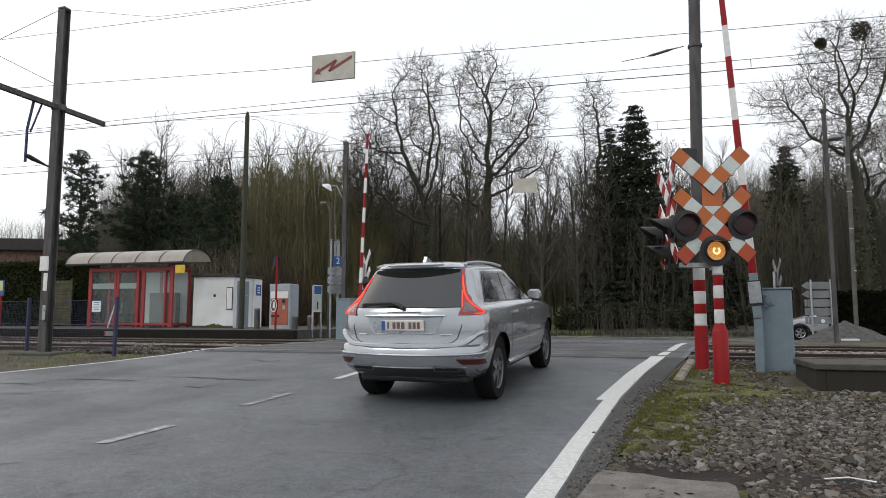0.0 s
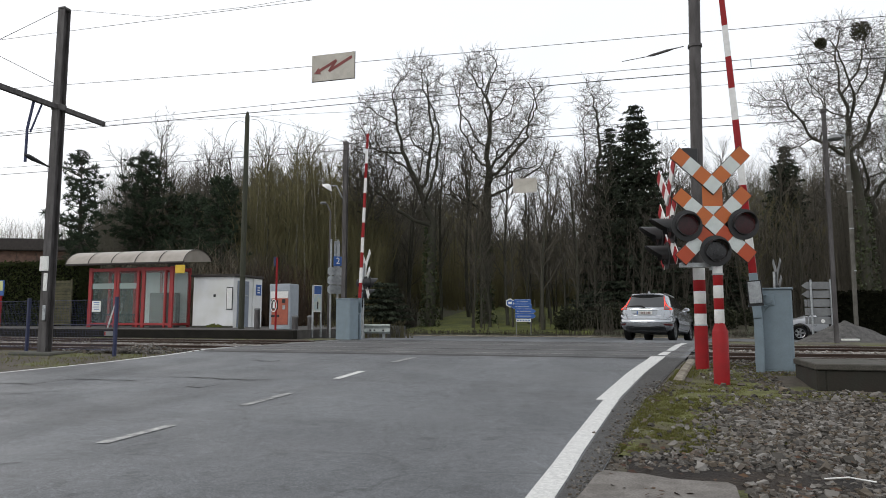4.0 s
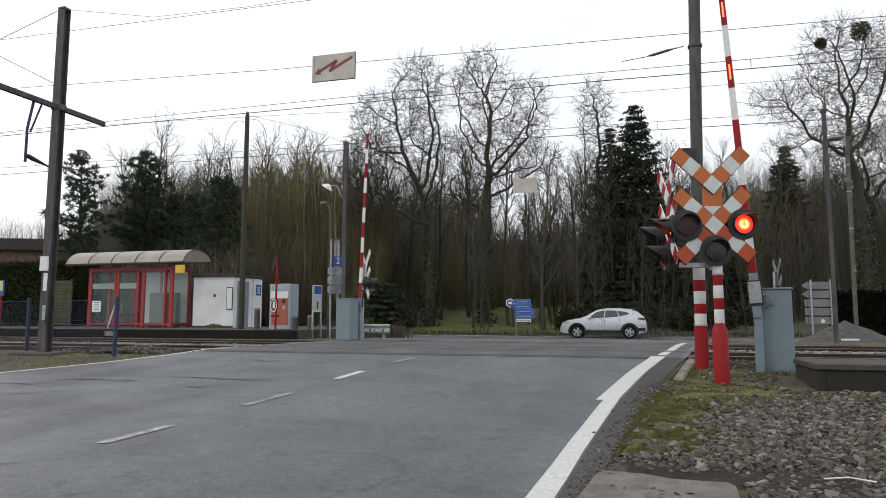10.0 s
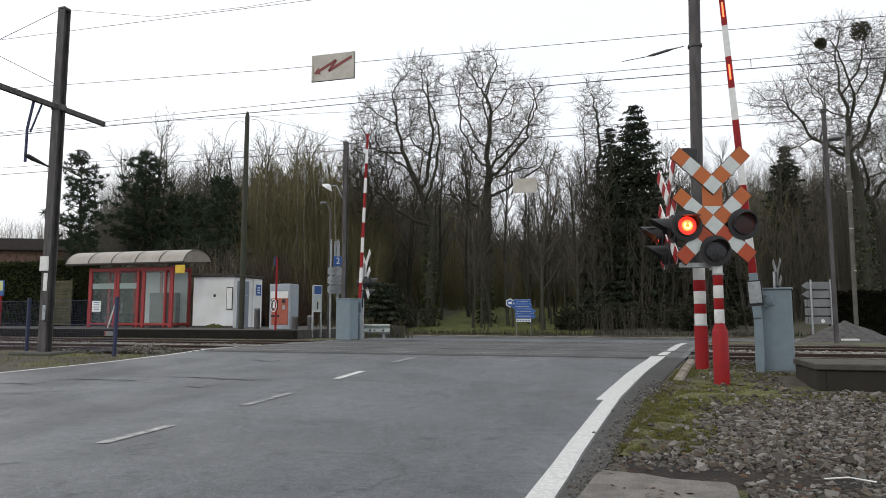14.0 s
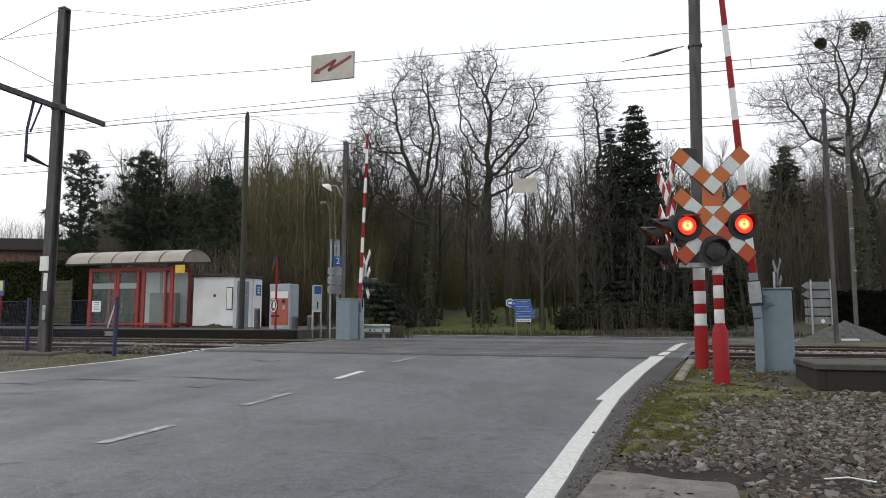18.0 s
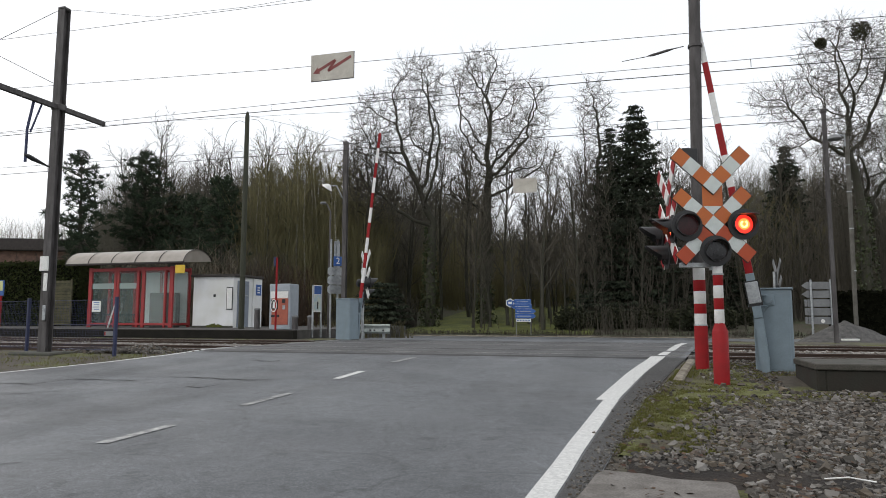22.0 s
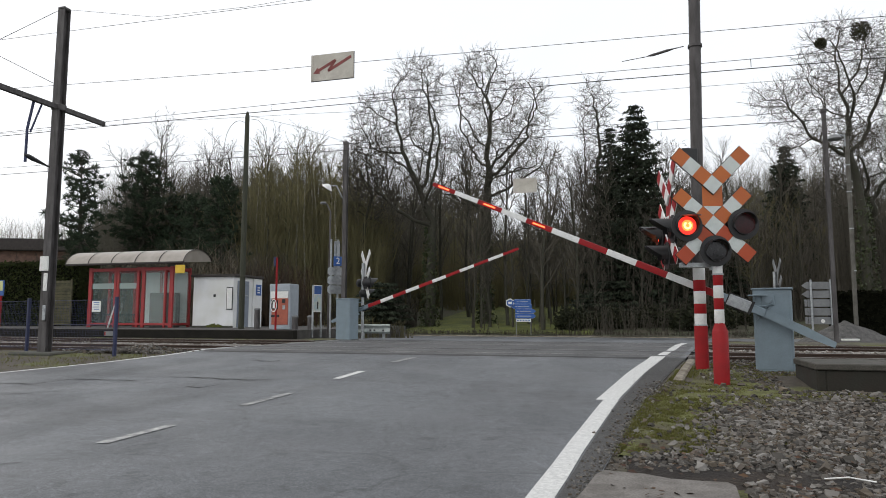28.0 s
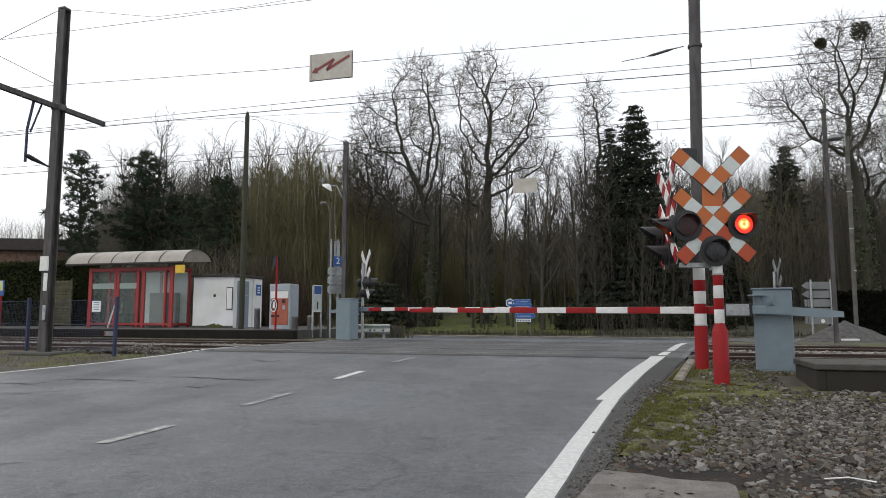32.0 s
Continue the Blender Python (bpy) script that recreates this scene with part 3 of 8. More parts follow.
SEAMS = (((-8.98, 7.87), (-8.35, 7.87), (-8.33, 8.04), (-8.16, 8.39), (-7.27, 8.42), (-6.97, 8.37)), ((-6.8, 8.83), (-6.4, 8.84), (-5.77, 8.77), (-5.29, 8.74), (-4.98, 8.85)), ((-5.95, 8.09), (-5.66, 8.0), (-5.53, 8.4)),
         ((-6.64, 10.87), (-6.14, 10.7), (-6.07, 10.97)), ((-1.74, 5.38), (-1.62, 5.47)), ((-1.68, 4.72), (-1.62, 4.85)), ((-1.37, 4.22), (-1.29, 4.54)), ((-7.98, 7.0), (-7.64, 7.2), (-7.21, 7.62)), ((-6.95, 8.06), (-6.63, 8.37)), ((-4.8, 4.1), (-4.59, 4.29)), ((-1.0, 15.2), (-0.25, 15.42)))
for k, seam in enumerate(SEAMS):
    pts = []
    for (u0, q0), (u1, q1) in zip(seam, seam[1:]):
        n = max(3, int(math.hypot(u1 - u0, q1 - q0) / 0.06))
        pts += [(u0 + (u1 - u0) * i / n, q0 + (q1 - q0) * i / n) for i in range(n)]
    pts.append(seam[-1])
    rows = []
    for i, (u, q) in enumerate(pts):
        w = (0.018 + 0.022 * abs(noise.noise(Vector((i * 0.35, k, 2))))) * min(1, 0.3 + 0.25 * min(i, len(pts) - 1 - i))
        dq = 0.05 * noise.noise(Vector((i * 0.3, k, 9)))
        for d in (-w, w):
            p = TRACK @ Vector((u + d * 0.3, q + dq + d, 0))
            rows.append((p.x, p.y, road_z(u, q) + 0.005))
    tagged(part("tar_seam", Shape().add(rows, [(2 * i, 2 * i + 1, 2 * i + 3, 2 * i + 2) for i in range(len(pts) - 1)]), ASPHALT_DARK), "ragged dark crack in the tarmac", kind="structure")
# broken kerb between road edge and verge
KERB = mat("beige_kerb_stone", (0.26, 0.235, 0.19), 0.9, var=0.7, scale=7, tint=(0.13, 0.11, 0.08), grain=60, grain_var=0.25, bump=0.7)
for u0, q0, u1, q1, w in ((0.615, 9.75, 0.735, 10.5, 0.14), (0.737, 10.515, 0.856, 11.26, 0.14), (0.858, 11.275, 0.985, 12.07, 0.14)):
    d = Vector((u1 - u0, q1 - q0, 0))
    ang = math.degrees(math.atan2(d.y, d.x))
    tagged(part("kerb", Shape().box(0, -w / 2, -0.12, d.length, w / 2, 0.03, 0.025), KERB, m=uq(u0, q0, level(q0), ang) @ pose(0, 0, 0, 0, -math.degrees(math.atan2(level(q1) - level(q0), d.length)), 0)), "worn beige kerb stone at the road edge", kind="structure")

for i in range(36):
    tagged(part("kerb", Shape().box(-38 + i * 2.0, 38.06, FAR_ROAD_Z - 0.1, -36.02 + i * 2.0, 38.24, FAR_ROAD_Z + 0.07 + 0.012 * math.sin(i * 2.3), 0.02), KERB, m=TRACK), "worn pale kerb stone along the main road", kind="structure")
# ballast beds on both sides of the road
for side, u0, u1 in (("west", -90, -9.0), ("east", 1.0, 90)):
    s = strip(lambda u, q: tuple(TRACK @ Vector((u, q, -0.34 if q in (12.1, 18.95) else -0.16 + 0.03 * noise.noise(Vector((u * 2, q * 2, 1)))))),
              [u0 + (u1 - u0) * i / 160 for i in range(161)], [12.1, 12.5, 13, 13.6, 14.2, 14.8, 15.5, 16.2, 16.8, 17.4, 18, 18.5, 18.95])
    tagged(part("ballast_bed_" + side, s, BALLAST_BED), "brown ballast bed under the tracks", kind="structure")


def rail_shape(length):
    """A flat-bottom rail along x."""
    prof = [(-0.07, -0.155), (0.07, -0.155), (0.07, -0.143), (0.012, -0.12), (0.012, -0.04), (0.034, -0.028), (0.034, -0.003), (-0.034, -0.003), (-0.034, -0.028), (-0.012, -0.04), (-0.012, -0.12), (-0.07, -0.143)]
    s = Shape()
    n = len(prof)
    s.add([(x, a, b) for x in (0, length) for a, b in prof], [(i, (i + 1) % n, n + (i + 1) % n, n + i) for i in range(n)])
    return s


rail_mesh = {}
for name, track_q in (("near", NEAR_Q), ("far", FAR_Q)):
    for side in (-1, 1):
        for u0, u1 in ((-88.0, -8.95), (1.25, 88.0)):
            q = track_q + side * 0.7525
            key = round(u1 - u0, 2)
            if key not in rail_mesh:
                rail_mesh[key] = rail_shape(u1 - u0).data("rail")
                rail_mesh[key].materials.append(RAIL_STEEL)
            r = tagged(part("rail", rail_mesh[key], RAIL_STEEL, m=uq(u0, q)), "brown rusted steel rail with a worn shiny head", "rail", "rails of the two tracks")
            part("rail_head", Shape().box(0, -0.032, -0.003, u1 - u0, 0.032, 0.001), RAIL_HEAD, r, "polished running surface")
        # rail flush in the crossing's roadway, with its flangeway
        s = Shape().box(-8.95, -0.034, -0.02, 1.25, 0.034, 0.006)
        r = tagged(part("crossing_rail", s, RAIL_HEAD, m=uq(0, track_q + side * 0.7525)), "steel rail sunk flush in the roadway", "rail", "rails of the two tracks")
        s = Shape().box(-8.95, -0.04, -0.02, 1.25, 0.04, 0.005)
        part("flangeway", s, BLACK_PLASTIC, r, "dark groove beside the rail", m=pose(0, -side * 0.075, 0))
sleeper_mesh = Shape().box(-0.125, -1.25, -0.3, 0.125, 1.25, -0.157, 0.015).data("sleeper")
sleeper_mesh.materials.append(SLEEPER)
sleepers = {q: thing("sleepers", uq(0, q), "row of dark timber sleepers under the rails", "sleepers") for q in (NEAR_Q, FAR_Q)}
for q, par in sleepers.items():
    for i in range(38):
        part("sleeper", sleeper_mesh, SLEEPER, par, m=pose(-9.6 - i * 0.62, 0, 0))
    for i in range(28):
        part("sleeper", sleeper_mesh, SLEEPER, par, m=pose(1.6 + i * 0.62, 0, 0))


def stones(name, count, place, size, material, label, seed):
    """Loose broken stones as one mesh of small rough lumps; place gives x, y, z."""
    rnd = random.Random(seed)
    base = [(x, y, z) for z in (-1, 1) for x, y in ((-1, -1), (1, -1), (1, 1), (-1, 1))]
    faces = [(3, 2, 1, 0), (4, 5, 6, 7), (0, 1, 5, 4), (1, 2, 6, 5), (2, 3, 7, 6), (3, 0, 4, 7)]
    v, f = [], []
    for _ in range(count):
        x, y, z = place(rnd)
        r = size * rnd.uniform(0.45, 1.5)
        m = Euler((rnd.uniform(0, 6), rnd.uniform(0, 6), rnd.uniform(0, 6))).to_matrix()
        k = len(v)
        sq = (rnd.uniform(0.6, 1.1), rnd.uniform(0.45, 0.85), rnd.uniform(0.35, 0.7))
        for p in base:
            w = m @ Vector((p[0] * sq[0] * rnd.uniform(0.5, 1.15), p[1] * sq[1] * rnd.uniform(0.5, 1.15), p[2] * sq[2] * rnd.uniform(0.5, 1.15))) * r
            v.append((x + w.x, y + w.y, z + w.z * 0.8 + r * 0.15))
        f += [tuple(k + i for i in t) for t in faces]
    me = bpy.data.meshes.new(name)
    me.from_pydata(v, [], f)
    me.materials.append(material)
    ob = new(name, me)
    return tagged(ob, label, name.replace("_", " "), kind="stuff")


def on_bed(u0, u1):
    def place(r):
        u, q = r.uniform(u0, u1), r.uniform(12.2, 18.9)
        p = TRACK @ Vector((u, q, 0))
        edge = min(q - 12.1, 18.95 - q)
        return p.x, p.y, -0.135 - max(0, 0.35 - edge) * 0.5
    return place


stones("ballast_stones", 9000, on_bed(1.1, 16), 0.035, BALLAST, "brown and grey track ballast stones", 5)
stones("ballast_stones", 11000, on_bed(-30, -9.1), 0.035, BALLAST, "brown and grey track ballast stones", 6)

def between_tracks(r):
    u, q = (r.uniform(1.3, 15) if r.random() < 0.45 else r.uniform(-26, -9.2)), r.uniform(14.6, 16.4)
    p = TRACK @ Vector((u, q, 0))
    return p.x, p.y, -0.1 + 0.05 * math.sin(math.pi * (q - 14.6) / 1.8)


stones("ballast_stones", 5200, between_tracks, 0.036, BALLAST, "pale ballast stones heaped between the tracks", 7)

# raised platform on the far side
s = Shape()
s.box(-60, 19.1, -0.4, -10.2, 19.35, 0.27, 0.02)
plat = tagged(part("platform_edge", s, EDGE_CONCRETE, m=TRACK), "near-black concrete platform edge wall", kind="structure")
tagged(part("platform", Shape().box(-60, 19.35, -0.4, -10.2, 30, 0.262), PLATFORM_TOP, m=TRACK), "low grey concrete station platform", kind="structure")


# ---- masts, wires ----
def crossed_board(s_by_mat, cx, cz, ang, half0, half1, width, colours, y):
    """A striped board of a crossing sign from half0 to half1 along the angle; colours are material keys in turn."""
    n = len(colours)
    d = Vector((math.cos(ang), math.sin(ang)))
    w = Vector((-d.y, d.x)) * width / 2
    c = Vector((cx, cz))
    for i, col in enumerate(colours):
        a, b = half0 + (half1 - half0) * i / n, half0 + (half1 - half0) * (i + 1) / n
        pts = [c + d * a - w, c + d * b - w, c + d * b + w, c + d * a + w]
        s_by_mat.setdefault(col, Shape()).prism([(p.x, p.y) for p in pts], y - 0.006, y + 0.006)


def lamp_head(par, x, z, y, lit, core, dark, name, r=0.125, hood=(0.1, 0.17)):
    """A round lamp: black backing disc, deep hood, glowing lens behind a hinged shutter that shows the unlit face."""
    turn = pose(x, y, z, 90, 0, 0)
    prof = Shape().lathe([(r + 0.085, -0.012), (r + 0.085, 0.0), (r + 0.03, 0.004)], 28)
    head = part(name, prof, BLACK_PAINT, par, "black lamp head with a deep hood", m=turn)
    sh = Shape()
    n = 20
    for i in range(n + 1):
        a = math.radians(-25 + 230 * i / n)
        depth = hood[0] + hood[1] * max(0, math.sin(a)) ** 0.7
        for rr in (r + 0.02, r + 0.03):
            sh.v += [(rr * math.cos(a), rr * math.sin(a), 0.0), (rr * math.cos(a), rr * math.sin(a), depth)]
    for i in range(n):
        k = 4 * i
        sh.f += [(k, k + 1, k + 5, k + 4), (k + 3, k + 2, k + 6, k + 7), (k + 1, k + 3, k + 7, k + 5)]
    k0, rim_n = len(sh.v), 24
    for rr, zz in ((r + 0.012, 0.0), (r + 0.012, 0.05), (r + 0.018, 0.05), (r + 0.018, 0.0)):
        sh.v += [(rr * math.cos(2 * math.pi * i / rim_n), rr * math.sin(2 * math.pi * i / rim_n), zz) for i in range(rim_n)]
    for j in range(3):
        sh.f += [(k0 + j * rim_n + i, k0 + j * rim_n + (i + 1) % rim_n, k0 + (j + 1) * rim_n + (i + 1) % rim_n, k0 + (j + 1) * rim_n + i) for i in range(rim_n)]
    part("hood", sh, BLACK_PAINT, head)
    part("housing", Shape().lathe([(0.05, -0.24), (r, -0.2), (r + 0.02, -0.02), (r + 0.02, -0.012)], 20), BLACK_PAINT, head)
    part("lens", Shape().lathe([(r, 0.004), (r * 0.98, 0.008), (r * 0.6, 0.014), (0.01, 0.016)], 24), lit, head, "glowing lens")
    part("lens_middle", Shape().lathe([(r * 0.62, 0.0145), (r * 0.55, 0.0165), (0.01, 0.018)], 20), core[1], head, "hot middle of the lens")
    part("filament", Shape().tube([(0.04 * math.cos(t), 0.04 * math.sin(t), 0.018) for t in [math.radians(a) for a in range(120, 421, 20)]], 0.013, 6), core[0], head, "bright lamp coil")
    sd = Shape().lathe([(r * 1.08, 0.0), (r * 1.05, 0.006), (r * 0.5, 0.014), (0.01, 0.016)], 24)
    sd.v = [(px, py - r, pz) for px, py, pz in sd.v]
    shutter = part("shutter", sd, dark, head, "unlit lens face", m=pose(0, r, 0.03))
    return head, shutter


def crossing_signal(m, label, bands, lamps=True, post_r=0.064, post=True, back=False, hood=(0.1, 0.17), post_x=0.0):
    """A double-track warning cross with lamps on a striped post, its face towards -y; the origin is on the ground."""
    sig = thing("crossing_signal", m, label, "crossing signal", "crossing signals")
    shutters = {}
    if bands in ("plain", "grey"):
        part("post", Shape().tube([(0, 0.03, 0), (0, 0.03, 2.75)], 0.05, 12), GALVANISED, sig)
    elif post:
        off = pose(post_x, 0, 0)
        part("base_sleeve", Shape().lathe([(0.102, -0.05), (0.102, 0.68), (0.097, 0.69), (post_r, 0.78), (post_r, 0.79)], 24), RED_PAINT, sig, "thick red base sleeve", m=off)
        zs, cols = [0.78, 0.97, 1.12, 1.29, 1.43, 1.56], ["w", "r", "w", "r", "w"]
        for a, b, c in zip(zs, zs[1:], cols):
            part("post_band", Shape().lathe([(post_r - 0.002, a), (post_r, a + 0.003), (post_r, b)], 20), WHITE_PAINT if c == "w" else RED_PAINT, sig, m=off)
        part("collar", Shape().lathe([(post_r + 0.012, 1.43), (post_r + 0.012, 1.45)], 20), GALVANISED, sig, m=off)
        part("post_top", Shape().tube([(0, 0.03, 1.5), (0, 0.03, 2.75)], 0.05, 12), GALVANISED, sig)
        part("bracket", Shape().box(-0.45, 0.0, 1.53, 0.12, 0.07, 1.6, 0.01), GALVANISED, sig)
    o, w = {"orange": ("orange", "film"), "red": ("red", "white"), "plain": ("white", "white"), "grey": ("grey", "grey")}[bands]
    mats = {"orange_low": ORANGE_RED, "red_low": RED_PAINT, "white_low": WHITE_PAINT, "grey_low": SIGN_BACK, "orange": ORANGE, "film": REFLECT_GREY, "red": RED_PAINT, "white": WHITE_PAINT, "grey": SIGN_BACK}
    A, tilt, H = math.radians(43.5), math.radians(2), 0.655
    full = [o + "_low", w, o + "_low", w, o, w, o]
    for cz, ang, h0, h1, cols, y in ((2.10, A + tilt, -H, H, full, -0.05), (2.10, math.pi - A + tilt, -H, H, full, -0.066), (2.655, A + tilt, -0.0935, H, [w, o, w, o], -0.05), (2.655, math.pi - A + tilt, -0.0935, H, [w, o, w, o], -0.066)):
        n = len(cols)
        rim = {}
        crossed_board(rim, 0, cz, ang, min(h0, h1) - 0.008, max(h0, h1) + 0.008, 0.203, ["rim"], y + 0.01)
        part("board_back", rim["rim"], mats[w] if w in ("grey", "white") else BLACK_PAINT, sig)
        for i, c in enumerate(cols):
            one = {}
            a, b = h0 + (h1 - h0) * i / n, h0 + (h1 - h0) * (i + 1) / n
            crossed_board(one, 0, cz, ang, a, b, 0.187, [c], y)
            part("board_panel", one[c], mats[c], sig)
    part("board_plate", Shape().box(-0.135, -0.044, 2.35, 0.135, -0.036, 2.64), mats[o], sig)
    part("plate_wedge", Shape().prism([(-0.13, 2.362), (0.13, 2.362), (0.0, 2.235)], -0.046, -0.0405), mats[w], sig)
    part("backing", Shape().box(-0.3, -0.026, 1.9, 0.3, 0.0, 2.3), BLACK_PAINT, sig)
    if lamps:
        for key, x, z, lit, core, dark in (("left", -0.375, 2.09, RED_GLOW, (RED_CORE, RED_MIDDLE), DARK_LENS), ("right", 0.385, 2.11, RED_GLOW, (RED_CORE, RED_MIDDLE), DARK_LENS), ("white", 0.0, 1.75, AMBER_GLOW, (AMBER_CORE, AMBER_GLOW), GREY_LENS)):
            shutters[key] = lamp_head(sig, x, z, -0.09, lit, core, dark, "signal_lamp", hood=hood)[1]
    return sig, shutters


signal_near, shutters = crossing_signal(pose(3.65, 8.96, -0.17), "orange and silver crossing cross with hooded lamps on a striped post", "orange", hood=(0.05, 0.09), post_x=0.045)

# tall mast beside it, striped at its foot, with the second signal that faces the side road
mast = thing("tall_mast", pose(3.92, 10.2, -0.11, 0, 0, 0), "tall brown-grey steel mast with a red and white banded foot", "mast")
part("footing", Shape().box(-0.2, -0.2, -0.3, 0.2, 0.2, 0.015, 0.02), CONCRETE_DARK, mast, "dark concrete footing")
part("foot_sleeve", Shape().lathe([(0.099, -0.05), (0.099, 0.68), (0.089, 0.69)], 24), RED_PAINT, mast, "red foot sleeve")
for a, b, c in ((0.68, 0.86, "w"), (0.86, 1.01, "r"), (1.01, 1.20, "w"), (1.20, 1.37, "r"), (1.37, 1.60, "w")):
    part("band", Shape().lathe([(0.087, a), (0.089, a + 0.003), (0.089, b)], 24), WHITE_PAINT if c == "w" else RED_PAINT, mast)
part("collar", Shape().lathe([(0.102, 0.675), (0.102, 0.695)], 24), GALVANISED, mast)
part("shaft", Shape().tube([(0, 0, 1.6), (0.17, 0, 9.5)], [0.092, 0.085], 12), MAST_STEEL, mast)
part("junction_box", Shape().box(-0.24, -0.14, 3.18, 0.0, -0.06, 3.4, 0.01), BLACK_PAINT, mast, "black junction box")
part("strap", Shape().lathe([(0.108, 5.06), (0.108, 5.1)], 16, pose(0.075, 0, 0)), MAST_STEEL, mast)
part("bolt", Shape().tube([(0.08, 0, 5.08), (0.17, 0, 5.1)], 0.012, 6), GALVANISED, mast)
part("turnbuckle", Shape().tube([(-0.1, 0, 5.08), (-0.25, 0.05, 5.06), (-0.33, 0.08, 5.045), (-0.55, 0.16, 5.0), (-0.62, 0.18, 4.99)], [0.007, 0.01, 0.022, 0.022, 0.008], 8), MAST_STEEL, mast)
part("stay_wire", Shape().tube([(-0.6, 0.18, 4.99), (-1.0, 0.3, 4.95)], 0.006, 5), WIRE, mast)
side_signal, side_shutters = crossing_signal(pose(3.5, 10.12, -0.12, 0, 0, -95), "red and white crossing cross with hooded lamps facing the side road", "red", post=False, hood=(0.1, 0.22))


def h_beam(length, a=0.26, b=0.24, taper=1.0, t=0.02):
    """A steel mast of H section in one piece, slightly tapered."""
    x, y, w = a / 2, b / 2, t / 2
    out = [(-x, -y), (x, -y), (x, -y + t), (w, -y + t), (w, y - t), (x, y - t), (x, y), (-x, y), (-x, y - t), (-w, y - t), (-w, -y + t), (-x, -y + t)]
    n = len(out)
    s = Shape()
    return s.add([(p * k, q * k, z) for z, k in ((0, 1), (length, taper)) for p, q in out], [(i, (i + 1) % n, n + (i + 1) % n, n + i) for i in range(n)] + [tuple(range(n)), tuple(range(2 * n - 1, n - 1, -1))])


cat_mast = thing("catenary_mast", uq(-11.88, 11.4, -0.06), "tall brown-grey steel mast carrying the railway wires", "mast", "catenary masts")
part("shaft", h_beam(7.55, 0.2, 0.19, 0.9), MAST_STEEL, cat_mast)
part("footing", Shape().box(-0.55, -0.4, -0.25, 0.55, 0.4, 0.03, 0.03), CONCRETE_DARK, cat_mast, "mossy concrete footing")
part("cap", Shape().box(-0.1, -0.095, 7.5, 0.095, 0.09, 7.57, 0.02), MAST_STEEL, cat_mast)
part("crossbeam", Shape().box(-0.045, -1.6, 5.25, 0.045, 1.3, 5.35), MAST_STEEL, cat_mast)
part("clamp", Shape().box(-0.115, -0.11, 5.23, 0.115, 0.11, 5.37, 0.02), MAST_STEEL, cat_mast)
part("drop_arm", Shape().tube([(-0.02, -0.62, 5.24), (-0.1, -0.66, 4.65), (-0.1, -0.66, 3.95)], 0.028, 6), BLUE_PAINT, cat_mast)
part("drop_brace", Shape().tube([(-0.02, -0.42, 5.24), (-0.08, -0.6, 4.6)], 0.02, 6), BLUE_PAINT, cat_mast)
part("insulator", Shape().tube([(-0.08, -0.7, 4.1), (-0.08, -0.6, 4.08), (-0.07, -0.5, 4.05), (-0.02, -0.12, 3.95)], [0.02, 0.05, 0.05, 0.012], 8), BLACK_PAINT, cat_mast)
part("number_box", Shape().box(-0.12, -0.145, 1.72, 0.09, -0.097, 2.03, 0.01), SIGN_WHITE, cat_mast, "pale number plate")
part("tag", Shape().box(-0.02, -0.125, 1.3, 0.08, -0.097, 1.68, 0.01), SIGN_WHITE, cat_mast, "pale enamel tag")
part("lower_tag", Shape().box(0.0, -0.125, 0.68, 0.08, -0.097, 1.0, 0.01), GALVANISED, cat_mast)

mast_far = thing("catenary_mast", uq(-8.95, 20.1, 0.0), "dark steel mast carrying the railway wires", "mast", "catenary masts")
part("shaft", h_beam(6.5, 0.14, 0.14, 0.95), MAST_STEEL, mast_far)
part("top_clamp", Shape().box(-0.08, -0.08, 6.38, 0.08, 0.08, 6.5, 0.01), MAST_STEEL, mast_far)
part("lamp_arm", Shape().tube([(-0.1, 0, 4.6), (-0.3, -0.05, 5.02), (-0.5, -0.1, 5.02)], 0.02, 6), GALVANISED, mast_far)
part("lamp_shade", Shape().lathe([(0.03, 0.12), (0.09, 0.08), (0.2, -0.02), (0.19, -0.04)], 16, pose(-0.6, -0.12, 4.97, 0, 35, 0)), SIGN_WHITE, mast_far, "white enamel street lamp shade")

pole = thing("wooden_pole", uq(-13.22, 20.9, 0.25), "tall greenish tarred wooden pole on the platform", "pole")
part("shaft", Shape().tube([(0, 0, 0), (0, 0, 7.7), (0, 0, 7.88)], [0.105, 0.08, 0.03], 10), WOOD_POLE, pole)
loop = [(0.0 - 0.32 + 0.62 * math.cos(a) * 0.9, -0.05, 6.6 + 0.95 * math.sin(a)) for a in [math.radians(60 + 10 * i) for i in range(25)]]
part("cable_loop", Shape().tube(loop, 0.008, 5), WIRE, pole)
part("cable_loop", Shape().tube([(0.3 - (x + 0.32), y, z) for x, y, z in loop[2:20]], 0.007, 5), WIRE, pole)
lamp_post = thing("lamp_post", uq(-10.0, 21.2, 0.0), "slim grey platform lamp post", "lamp post")
part("shaft", Shape().tube([(0, 0, 0), (0, 0, 2.2), (0, 0, 4.35), (-0.12, 0, 4.6), (-0.22, 0, 4.68)], [0.06, 0.045, 0.03, 0.025, 0.02], 8), MAST_STEEL, lamp_post)
part("lamp", Shape().box(-0.38, -0.06, 4.63, -0.18, 0.06, 4.72, 0.03), SIGN_BACK, lamp_post)


def wire(name, label, q, points, r=0.006):
    """A wire along the tracks through points (u, z) at one q, or (u, q, z)."""
    pts = [tuple(TRACK @ Vector((p[0], q, p[1]) if len(p) == 2 else p)) for p in points]
    return tagged(part(name, Shape().tube(pts, r, 5, cap=False), WIRE), label, "wire", "overhead wires")


